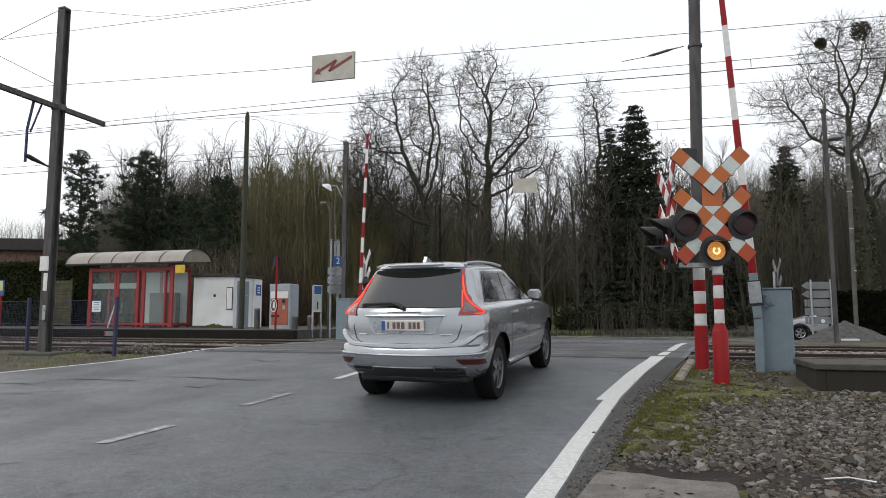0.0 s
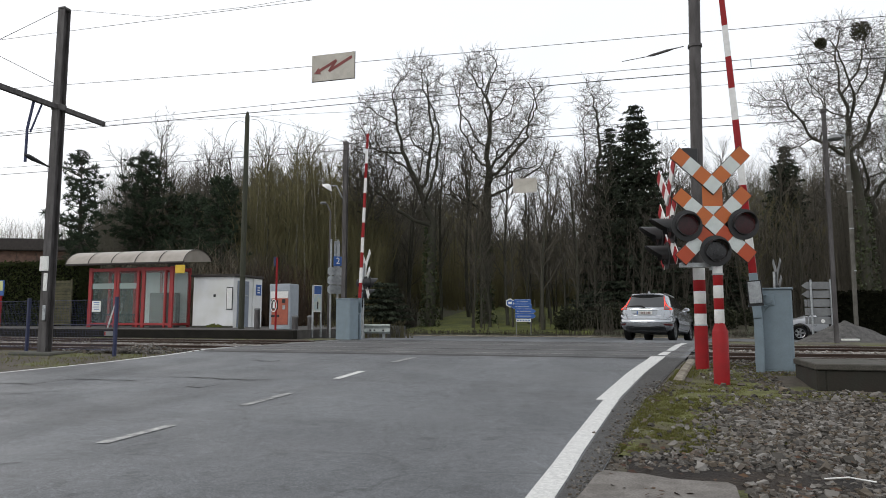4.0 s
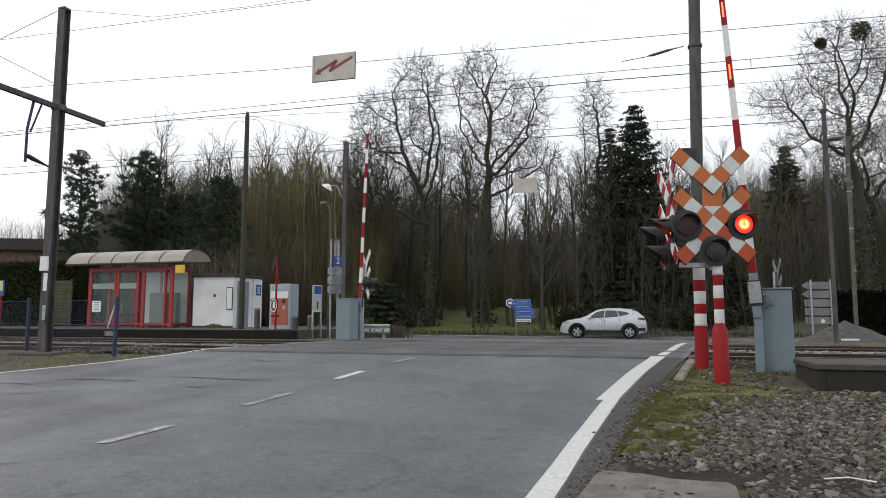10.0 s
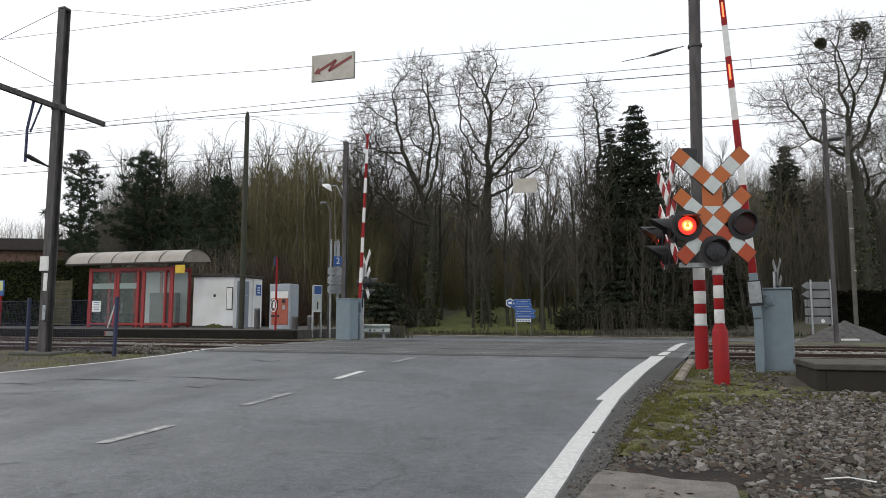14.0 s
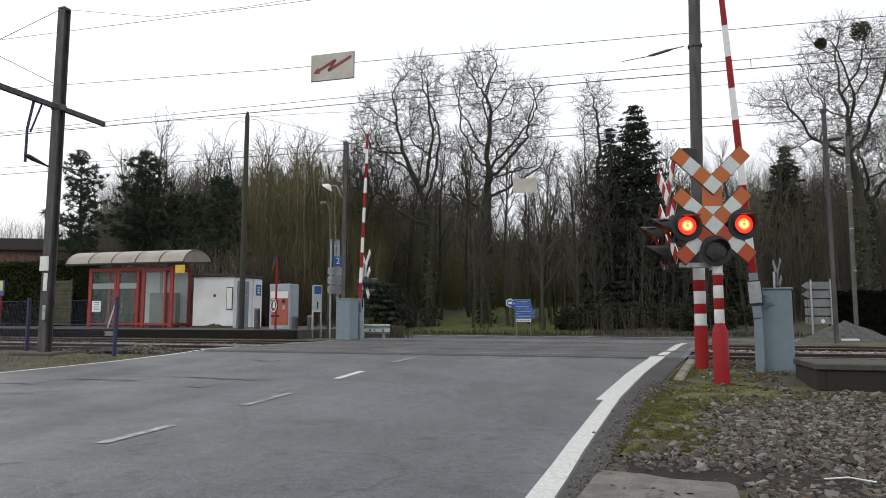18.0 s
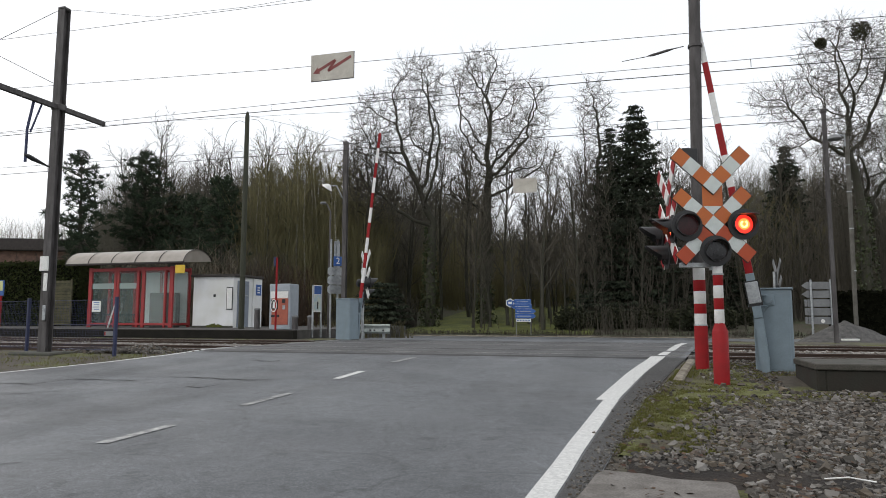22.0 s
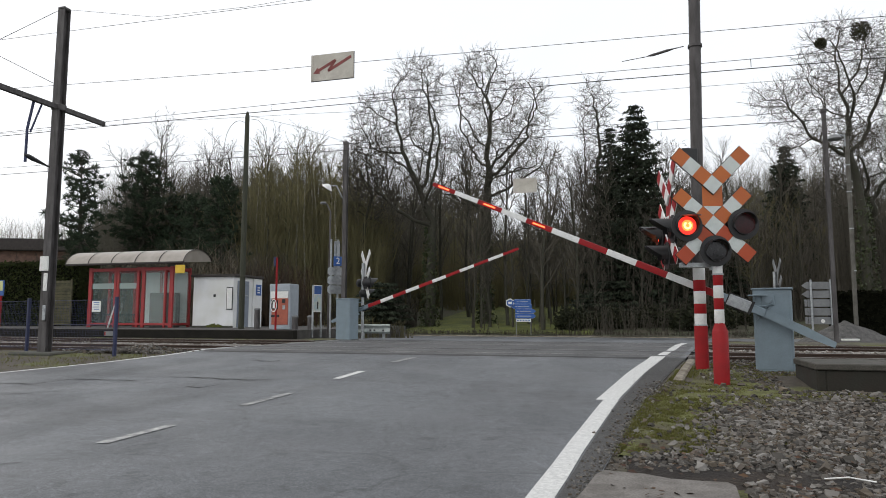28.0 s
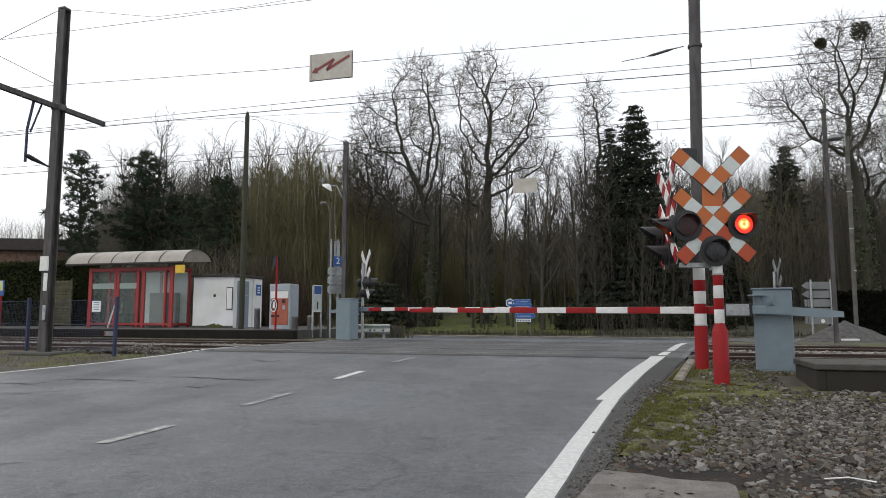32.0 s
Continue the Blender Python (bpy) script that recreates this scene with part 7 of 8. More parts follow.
# low roof far off to the west
far_house = thing("far_building", pose(-60, 88, slope_z(-60, 88) - 1, 0, 0, 10), "far low building with a dark flat roof", "building")
part("wall", Shape().box(-14, 0, 0, 12, 10, 8.4), BRICK, far_house)
part("roof", Shape().box(-15, -1, 8.4, 13, 11, 10.0, 0.1), ROOF_FELT, far_house)
# hazy hill of woods behind everything, its haze put into the colour
def hill_fn(a, b):
    x = -260 + 520 * a
    top = (7 if x > -45 else 1) + 4 * noise.noise(Vector((x * 0.02, 0, 0))) + 1.5 * noise.noise(Vector((x * 0.15, 5, 0)))
    return (x, 122 + 6 * noise.noise(Vector((x * 0.05, 2, 0))), -1 + (rise(122) + top) * b)


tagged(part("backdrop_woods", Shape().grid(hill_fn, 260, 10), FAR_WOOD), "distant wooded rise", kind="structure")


# ---- cars: x to the car's right, y forward from the rear bumper, z up ----
def car_wheels(c, wheels_y, R, track, dark_rim=False):
    """Four wheels with tyres, five-spoked rims and discs."""
    wheels = []
    tyre = Shape()
    tp = [(R * 0.66, -0.1), (R * 0.95, -0.112), (R, -0.085), (R, 0.085), (R * 0.95, 0.112), (R * 0.66, 0.1)]
    nseg = 32
    tyre.v = [(a, r * math.cos(2 * math.pi * j / nseg), r * math.sin(2 * math.pi * j / nseg)) for r, a in tp for j in range(nseg)]
    tyre.f = [(i * nseg + j, i * nseg + (j + 1) % nseg, (i + 1) * nseg + (j + 1) % nseg, (i + 1) * nseg + j) for i in range(5) for j in range(nseg)]
    tyre_me = tyre.data("tyre")
    tyre_me.materials.append(TYRE)
    rim = Shape()
    for k in range(5):
        for s in (-0.16, 0.16):
            a = 2 * math.pi * k / 5 + s
            d, w = Vector((0, math.cos(a), math.sin(a))), Vector((0, -math.sin(a), math.cos(a)))
            pts = [Vector((0.09, 0, 0)) + d * 0.03 - w * 0.03, Vector((0.075, 0, 0)) + d * R * 0.63 - w * 0.018, Vector((0.075, 0, 0)) + d * R * 0.63 + w * 0.018, Vector((0.09, 0, 0)) + d * 0.03 + w * 0.03]
            q = len(rim.v)
            rim.v += [tuple(p) for p in pts] + [tuple(p - Vector((0.04, 0, 0))) for p in pts]
            rim.f += [(q, q + 1, q + 2, q + 3), (q + 4, q + 7, q + 6, q + 5)] + [(q + i, q + 4 + i, q + 4 + (i + 1) % 4, q + (i + 1) % 4) for i in range(4)]
    q = len(rim.v)
    prof = [(R * 0.6, 0.02), (R * 0.62, 0.085), (R * 0.68, 0.1), (R * 0.68, 0.05)]
    rim.v += [(a, r * math.cos(2 * math.pi * j / nseg), r * math.sin(2 * math.pi * j / nseg)) for r, a in prof for j in range(nseg)]
    rim.f += [(q + i * nseg + j, q + i * nseg + (j + 1) % nseg, q + (i + 1) * nseg + (j + 1) % nseg, q + (i + 1) * nseg + j) for i in range(3) for j in range(nseg)]
    rim_me = rim.data("rim")
    rim_me.materials.append(ALLOY_DARK if dark_rim else ALLOY)
    disc = Shape().lathe([(0.0001 + R * 0.62, -0.02), (R * 0.62, 0.0)], 24).data("brake_disc")
    disc.materials.append(BLACK_PLASTIC)
    for wy in wheels_y:
        for sgn in (1, -1):
            wx = sgn * (track / 2)
            flip = 0 if sgn > 0 else 180
            w = new("wheel")
            w.parent = c
            w.matrix_basis = pose(wx, wy, R - 0.006)
            part("tyre", tyre_me, TYRE, w, m=pose(0, 0, 0, 0, 0, flip))
            part("rim", rim_me, ALLOY, w, "alloy rim", m=pose(0, 0, 0, 0, 0, flip))
            part("brake_disc", disc, BLACK_PLASTIC, w, m=pose(0, 0, 0, 0, 90, flip))
            wheels.append((w, wx, wy, R))
    return wheels


def car(name, m, paint, label, D, group=""):
    """A car from its side profile and plan; returns the thing and its wheels."""
    c = thing(name, m, label, "car", group)
    top, plan, sect, L = D["top"], D["plan"], D["sect"], D["length"]
    wheels_y, R, arch = D["wheels"], D["tyre"], D["tyre"] + 0.055

    def half(y, z):
        return interp(plan, y) * interp(sect, z)

    def floor_z(y, base=0.26):
        z = base + D.get("tuck", 0.12) * max(0, 1 - y / 0.5) ** 2 + 0.08 * max(0, 1 - (L - y) / 0.4) ** 2
        for w in wheels_y:
            if abs(y - w) < arch:
                z = max(z, R + math.sqrt(arch ** 2 - (y - w) ** 2))
        return z

    def y_at(z):
        """The rear face's place at a height."""
        for (a, b), (e, d) in zip(top, top[1:]):
            if b <= z <= d:
                return a + (e - a) * (z - b) / (d - b)
        return 0.0
    ys = sorted({round(v, 4) for v in [0.0, 0.01, 0.02, 0.03, 0.05, 0.07, 0.09, 0.11, 0.13, 0.15, 0.17, 0.2, 0.23, 0.26, 0.3, 0.34, 0.38, 0.42, 0.46, 0.5, 0.55, 0.6]
                 + [0.65 + 0.07 * i for i in range(int((L - 0.65) / 0.07))] + [L - 0.12, L - 0.06, L - 0.02, L] + [w + s * arch for w in wheels_y for s in (-1.002, -0.999, 0.999, 1.002)] + [a for a, _ in top]})
    nz, nt = 12, 7
    body = Shape()
    ring = 2 * (nz + nt) + 1
    rows = []
    for y in ys:
        zt, zb = interp(top, y), floor_z(y)
        zt = max(zt, zb + 0.04)
        side = [(half(y, zb + (zt - zb) * i / nz), zb + (zt - zb) * i / nz) for i in range(nz + 1)]
        xe = side[-1][0]
        crown = 0.05 * min(1.0, xe)
        roof = [(xe * (1 - k / nt), zt + crown * (1 - (1 - k / nt) ** 2)) for k in range(1, nt + 1)]
        right = side + roof
        rows.append([(x, y, z) for x, z in right] + [(-x, y, z) for x, z in reversed(right[:-1])])
    n = len(rows[0])
    for r in rows:
        body.v += r
    for i in range(len(rows) - 1):
        for j in range(n - 1):
            body.f.append((i * n + j, i * n + j + 1, (i + 1) * n + j + 1, (i + 1) * n + j))
        body.f.append((i * n + n - 1, i * n, (i + 1) * n, (i + 1) * n + n - 1))
    body.f.append(tuple(range(n)))
    body.f.append(tuple(reversed(range((len(rows) - 1) * n, len(rows) * n))))
    part("body", body, paint, c, smooth=40)
    part("underbody", Shape().box(-0.7, 0.75, 0.24, 0.7, L - 0.5, 0.42, 0.02), BLACK_PLASTIC, c)

    def side_patch(nm, corners, material, par, off=0.006, lab="", nu=6, nv=4):
        """A patch on both flanks between four corners (y, z)."""
        for sgn in (1, -1):
            (ya, za), (yb, zb), (yc, zc), (yd, zd) = corners

            def fn(a, b):
                y = (ya + (yb - ya) * a) * (1 - b) + (yd + (yc - yd) * a) * b
                z = (za + (zb - za) * a) * (1 - b) + (zd + (zc - zd) * a) * b
                return (sgn * (half(y, z) + off), y, z)
            part(nm, Shape().grid(fn, nu, nv), material, par, lab)

    def rear_patch(nm, x0, x1, z0, z1, material, par, off=0.02, lab="", x0t=None, x1t=None, nu=6, nv=5, both=False):
        """A patch on the rear face; x in shares of the half width."""
        x0t, x1t = x0 if x0t is None else x0t, x1 if x1t is None else x1t
        for sgn in ((1, -1) if both else (1,)):
            def fn(a, b):
                z = z0 + (z1 - z0) * b
                y = y_at(z)
                k = (x0 + (x1 - x0) * a) * (1 - b) + (x0t + (x1t - x0t) * a) * b
                h = half(y, z)
                slope = 0.05 * (1 - k * k) * 0.35
                return (sgn * k * h, y - off - slope + 0.035 * abs(k) ** 6, z + 0.05 * (1 - k * k) * 0.0)
            part(nm, Shape().grid(fn, nu, nv), material, par, lab)
    for corners in D["windows"]:
        side_patch("side_window", corners, CAR_GLASS, c, 0.017, "dark tinted side window", 10, 8)
    rw = D["rear_window"]
    rear_patch("rear_window", -rw[0], rw[0], rw[2], rw[3], CAR_GLASS, c, 0.006, "dark tinted rear window", -rw[1], rw[1], 10, 6)
    # windscreen on the falling front of the roof
    ws0, ws1 = D["screen"]

    def screen(a, b):
        y = ws0 + (ws1 - ws0) * b
        z = interp(top, y)
        k = -0.86 + 1.72 * a
        xe = half(y, z)
        return (k * xe, y, z + 0.05 * xe * (1 - k * k) + 0.008)
    part("windscreen", Shape().grid(screen, 8, 6), CAR_GLASS, c, "dark windscreen")
    for nm, args in D["rear"]:
        rear_patch(nm, *args[:4], args[4], c, args[5], args[6], *args[7:9], both=args[9])
    for nm, corners, material, off, lab in D["flank"]:
        side_patch(nm, corners, material, c, off, lab)
    for y in D["handles"]:
        for sgn in (1, -1):
            x = half(y, 0.98)
            part("door_handle", Shape().box(sgn * x - 0.03, y - 0.1, 0.965, sgn * x + 0.03, y + 0.1, 1.0, 0.012), D["handle_mat"], c)
    for sgn in (1, -1):
        x, y, z = half(D["mirror"][0], D["mirror"][1]), *D["mirror"]
        mir = part("mirror", Shape().box(sgn * (x + 0.02) if sgn > 0 else -x - 0.2, y - 0.06, z - 0.02, x + 0.2 if sgn > 0 else -x - 0.02, y + 0.08, z + 0.11, 0.04), paint, c)
        part("mirror_glass", Shape().box(sgn * (x + 0.11) - 0.07, y - 0.068, z - 0.005, sgn * (x + 0.11) + 0.07, y - 0.058, z + 0.095, 0.003), CHROME, mir)
        y0, y1, z0, z1 = D["headlamp"]

        def hl(a, b, sgn=sgn):
            y = y0 + (y1 - y0) * a
            z = z0 + (z1 - z0) * b
            return (sgn * (half(y, z) + 0.008), y, z)
        part("headlamp", Shape().grid(hl, 6, 3), HEAD_GLASS, c, "clear headlamp")
    if D.get("cladding"):
        for wy in wheels_y:
            for sgn in (1, -1):
                def ring(a, b, wy=wy, sgn=sgn):
                    w, rr = math.radians(-8 + 196 * a), arch - 0.012 + D["cladding"] * b
                    y, z = wy + rr * math.cos(w), R + rr * math.sin(w)
                    return (sgn * (half(min(max(y, 0.02), L - 0.02), z) + 0.014), y, z)
                part("arch_cladding", Shape().grid(ring, 24, 2), BLACK_PLASTIC, c, "black wheel arch cladding")
    if D.get("rails"):
        for sgn in (1, -1):
            a, b = D["rails"]
            pts = [(sgn * (half(y, interp(top, y)) - 0.03), y, interp(top, y) + dz) for y, dz in ((a, 0.0), (a + 0.12, 0.03), ((a + b) / 2, 0.035), (b - 0.12, 0.03), (b, 0.0))]
            part("roof_rail", Shape().tube(pts, 0.017, 6), D["rail_mat"], c)
    wheels = car_wheels(c, wheels_y, R, D["track"])
    return c, wheels, half, y_at


SUV_BODY = ((0.3, 0.3, 0.759, 4.4), (0.36, 0.16, 0.825, 4.5), (0.43, 0.07, 0.868, 4.56), (0.47, 0.035, 0.88, 4.59), (0.56, 0.006, 0.899, 4.62), (0.61, 0.0, 0.902, 4.627), (0.66, 0.012, 0.905, 4.62),
            (0.69, 0.03, 0.905, 4.61), (0.71, 0.075, 0.905, 4.6), (0.8, 0.085, 0.903, 4.58), (0.9, 0.09, 0.901, 4.52), (0.98, 0.096, 0.893, 4.4), (1.03, 0.102, 0.883, 4.1), (1.06, 0.108, 0.878, 3.8),
            (1.09, 0.118, 0.861, 3.5), (1.115, 0.135, 0.838, 3.32), (1.15, 0.158, 0.815, 3.24), (1.2, 0.195, 0.793, 3.16), (1.3, 0.272, 0.755, 2.99), (1.4, 0.35, 0.716, 2.81), (1.5, 0.425, 0.677, 2.61),
            (1.5451, 0.465, 0.654, 2.48), (1.5615, 0.445, 0.602, 2.42), (1.5738, 0.41, 0.594, 2.36), (1.5902, 0.405, 0.554, 2.28), (1.6107, 0.445, 0.527, 2.15), (1.6271, 0.52, 0.486, 2.0), (1.641, 0.7, 0.409, 1.85),
            (1.6492, 0.95, 0.29, 1.7), (1.6517, 1.2, 0.136, 1.5))
SUV_AXLES, SUV_TYRE = (0.96, 3.734), 0.365


def suv_level(z):
    """The rear face's place, half width and front of the body at a height."""
    return [interp([(r[0], r[i]) for r in SUV_BODY], z) for i in (1, 2, 3)]


def suv_taper(y):
    return interp(((0.0, 0.975), (0.5, 0.985), (1.2, 1.0), (3.2, 1.0), (4.0, 0.985), (4.7, 0.95)), y)


def suv_rear(x, z, off=0.0):
    """A point of the rear face at a distance x from the middle."""
    yr, hw, _ = suv_level(z)
    hw *= 0.978
    k = min(0.9999, abs(x) / hw)
    return (x, yr + 0.4 * (1 - (1 - k ** 3.6) ** (1 / 3.6)) + 0.05 * k * k - off, z)


def suv_flank(y, z, sgn=1, off=0.0):
    """A point of the flank at a distance y from the rear."""
    yr, hw, yf = suv_level(z)
    a, f = max(0.0, 1 - (y - yr - 0.05) / 0.4), max(0.0, 1 - (yf - y) / 0.8)
    x = hw * suv_taper(y) * (max(0.0, 1 - a ** 3.6)) ** (1 / 3.6) * (max(0.0, 1 - f ** 2.6)) ** (1 / 2.6)
    return (sgn * (x + off), y, z)


def suv_wrap(t, z, sgn=1, off=0.0):
    """A point round the rear corner: t up to 0.7 is metres across the rear face, the rest goes on along the flank."""
    if t <= 0.7:
        return tuple(Vector(suv_rear(sgn * t, z, off)))
    yr, hw, _ = suv_level(z)
    w = math.pi / 2 * min(1, (t - 0.7) / 0.42)
    h = hw * 0.978
    k0 = min(0.98, 0.7 / h)
    ang0 = math.asin(k0 ** 1.8)
    ang = ang0 + (math.pi / 2 - ang0) * w / (math.pi / 2)
    k = math.sin(ang) ** (1 / 1.8)
    return (sgn * (h * k + off * math.sin(ang)), yr + 0.4 * (1 - max(0.0, math.cos(ang)) ** (1 / 1.8)) + 0.05 * k * k - off * math.cos(ang), z)


silver_suv = thing("silver_suv", pose(0, 0, 0), "silver sport utility car with lit red tail lamps", "car", "cars")


def suv_body():
    """Level outlines from the sill to the roof, open at the wheel arches."""
    zs = []
    for (z0, *_), (z1, *_) in zip(SUV_BODY, SUV_BODY[1:]):
        n = max(1, int((z1 - z0) / 0.034))
        zs += [z0 + (z1 - z0) * i / n for i in range(n)]
    zs.append(SUV_BODY[-1][0])
    arch = SUV_TYRE + 0.06
    rings = []
    for z in zs:
        yr, hw, yf = suv_level(z)
        right = [suv_rear(hw * 0.978 * (math.sin(math.pi / 2 * i / 16) ** 0.7), z) for i in range(16)]
        y0 = right[-1][1] + 0.01
        k = [i / 90 for i in range(1, 91)]
        right += [suv_flank(y0 + (yf - y0) * (1 - (1 - t) ** 1.15), z) for t in k]
        left = [(-x, y, z) for x, y, z in reversed(right[1:-1])]
        rings.append(right + left)
    n = len(rings[0])
    verts, inside = [], []
    for r in rings:
        for x, y, z in r:
            cut = False
            if abs(x) > 0.6:
                for wy in SUV_AXLES:
                    d = math.hypot(y - wy, z - SUV_TYRE)
                    if d < arch:
                        cut = True
                        if d > arch - 0.045:
                            y, z, cut = wy + (y - wy) * arch / d, SUV_TYRE + (z - SUV_TYRE) * arch / d, False
            verts.append((x, y, z))
            inside.append(cut)
    sh = Shape()
    sh.v = verts
    for i in range(len(rings) - 1):
        for j in range(n):
            f = (i * n + j, i * n + (j + 1) % n, (i + 1) * n + (j + 1) % n, (i + 1) * n + j)
            if not any(inside[q] for q in f):
                sh.f.append(f)
    sh.f.append(tuple((len(rings) - 1) * n + j for j in range(n)))
    return sh


part("body", suv_body(), SILVER_PAINT, silver_suv, smooth=28)
part("underbody", Shape().box(-0.66, 0.3, 0.26, 0.66, 4.2, 0.5, 0.03), BLACK_PLASTIC, silver_suv)
for wy in SUV_AXLES:
    for sgn in (1, -1):
        part("wheel_well", Shape().box(-0.15, wy - 0.42, 0.42, 0.15, wy + 0.42, 0.8, 0.05, pose(sgn * 0.68, 0, 0)), BLACK_PLASTIC, silver_suv)


def suv_patch(nm, fn, material, lab="", nu=8, nv=6, par=None):
    return part(nm, Shape().grid(fn, nu, nv), material, par or silver_suv, lab, smooth=50)


SUV_BLACK_TRIM = mat("gloss_black_trim", (0.01, 0.01, 0.011), 0.15, var=0.1, bump=0, coat=0.5)
REFLECTOR_RED = mat("dark_red_reflector", (0.09, 0.012, 0.012), 0.3, var=0.2, bump=0)
SUV_LAMP_CLEAR = mat("clear_lamp_glass", (0.16, 0.10, 0.10), 0.12, var=0.3, scale=20, bump=0, coat=1)
GLASS_EDGE = ((1.10, 0.655), (1.13, 0.65), (1.55, 0.545))
suv_patch("rear_window", lambda a, b: suv_rear((-1 + 2 * a) * interp(GLASS_EDGE, 1.125 + 0.425 * b), 1.125 + 0.425 * b, 0.012), CAR_GLASS, "dark tinted rear window", 14, 10)
# the spoiler's dark reflection, painted as a black strip over the glass top
suv_patch("window_header", lambda a, b: suv_rear((-1 + 2 * a) * 0.535, 1.545 - (0.03 + 0.055 * (1 - (2 * a - 1) ** 2)) * b, 0.018), TYRE, "spoiler reflection painted as a black band on the glass", 14, 3)
LAMP_IN = ((1.035, 0.63), (1.11, 0.65), (1.2, 0.628), (1.55, 0.548))
LAMP_OUT = ((1.035, 1.06), (1.08, 1.02), (1.13, 0.88), (1.19, 0.75), (1.27, 0.675), (1.37, 0.632), (1.55, 0.575))
for sgn in (1, -1):
    lamp = suv_patch("tail_lamp", lambda a, b, sgn=sgn: suv_wrap(interp(LAMP_IN, 1.035 + 0.515 * b) * (1 - a) + interp(LAMP_OUT, 1.035 + 0.515 * b) * a, 1.035 + 0.515 * b, sgn, 0.016), LAMP_RED, "tall red tail lamp that kicks outwards at its foot", 8, 24)
    suv_patch("lamp_window", lambda a, b, sgn=sgn: suv_wrap(interp(LAMP_IN, 1.07 + 0.1 * b) + 0.03 + (0.19 - 0.12 * b) * a, 1.07 + 0.1 * b, sgn, 0.02), SUV_LAMP_CLEAR, "clear lower lamp field", 6, 4, lamp)
    pts = [suv_wrap(0.99, 1.05, sgn, 0.022), suv_wrap(0.965, 1.075, sgn, 0.024)] + [suv_wrap(interp(((1.08, 0.95), (1.13, 0.81), (1.19, 0.70), (1.27, 0.645), (1.37, 0.607), (1.48, 0.575)), z), z, sgn, 0.022) for z in (1.10, 1.13, 1.16, 1.19, 1.23, 1.27, 1.32, 1.37, 1.42, 1.48)]
    part("light_strip", Shape().tube(pts, [0.011] * 10 + [0.008, 0.005], 6), LAMP_RED_LIT, lamp, "lit red light strip")
    part("light_strip", Shape().tube([suv_wrap(t, 1.047, sgn, 0.022) for t in (0.99, 0.9, 0.82)], 0.008, 6), LAMP_RED_LIT, lamp, "lit red light strip")
    part("light_strip", Shape().tube([suv_wrap(interp(LAMP_IN, z) + 0.012, z, sgn, 0.02) for z in (1.12, 1.2, 1.3)], 0.006, 6), LAMP_RED_LIT, lamp, "lit red light strip")
    part("reflector", Shape().grid(lambda a, b, sgn=sgn: suv_wrap(0.62 + 0.06 * (1 - b) + 0.42 * a, 0.50 + 0.06 * b - 0.015 * a, sgn, 0.012), 10, 3), REFLECTOR_RED, silver_suv, "dark red bumper reflector", smooth=50)
    part("exhaust_tip", Shape().grid(lambda a, b, sgn=sgn: suv_rear(sgn * (0.36 + 0.30 * a), 0.42 + 0.055 * b * (1 - 0.4 * a), 0.014), 6, 3), ALLOY_DARK, silver_suv, "dull framed exhaust tip")
    part("exhaust_mouth", Shape().grid(lambda a, b, sgn=sgn: suv_rear(sgn * (0.385 + 0.24 * a), 0.43 + 0.036 * b * (1 - 0.4 * a), 0.02), 6, 3), BLACK_PLASTIC, silver_suv)
ridge = [(-1.08, 0.835), (-1.0, 0.838), (-0.92, 0.835), (-0.84, 0.82), (-0.77, 0.775), (-0.70, 0.73), (-0.62, 0.708), (-0.4, 0.70), (0, 0.696)]
ridge += [(-t, z) for t, z in reversed(ridge[:-1])]
part("bumper_shoulder", Shape().tube([suv_wrap(abs(t), z, 1 if t >= 0 else -1, 0.012) for t, z in ridge], [0.008, 0.022] + [0.034] * (len(ridge) - 4) + [0.022, 0.008], 8), SILVER_PAINT, silver_suv, "raised silver bumper shoulder")
part("bumper_crease", Shape().tube([suv_wrap(abs(t), 0.602 + 0.012 * abs(t), 1 if t >= 0 else -1, 0.002) for t in [-1.1 + 0.1 * i for i in range(23)]], 0.016, 8), SILVER_PAINT, silver_suv, "silver bumper crease")
part("gate_seam", Shape().tube([suv_wrap(abs(t), z, 1 if t >= 0 else -1, 0.0) for t, z in ((-0.655, 1.10), (-0.66, 0.9), (-0.62, 0.78), (-0.56, 0.735), (0, 0.722), (0.56, 0.735), (0.62, 0.78), (0.66, 0.9), (0.655, 1.10))], 0.006, 5), BLACK_PLASTIC, silver_suv, "tailgate seam")
# recess shade painted in: a darker copy of the body silver
recess = mat("shaded_silver", (0.33, 0.35, 0.37), 0.3, 0.6, var=0.1, bump=0)
suv_patch("number_recess", lambda a, b: suv_rear((-1 + 2 * a) * (0.37 + 0.09 * b), 0.835 + 0.185 * b, 0.004 + 0.004 * (1 - b)), recess, "silver number plate recess", 8, 4)
part("recess_lip", Shape().tube([suv_rear(x, z, 0.006) for x, z in ((-0.46, 1.015), (-0.375, 0.845), (-0.34, 0.833), (0.34, 0.833), (0.375, 0.845), (0.46, 1.015))], 0.008, 5), SILVER_PAINT, silver_suv)
part("grip_bar", Shape().tube([suv_rear(x, 1.032, 0.014) for x in (-0.49, -0.3, 0, 0.3, 0.49)], [0.012, 0.02, 0.02, 0.02, 0.012], 8), CHROME, silver_suv, "chrome grip bar")
suv_patch("lower_bumper", lambda a, b: suv_rear((-1 + 2 * a) * 0.80, 0.335 + 0.115 * b - 0.012 * (2 * a - 1) ** 2, 0.006), mat("dark_grey_plastic", (0.035, 0.036, 0.038), 0.5, var=0.2), "dark grey lower bumper", 12, 4)
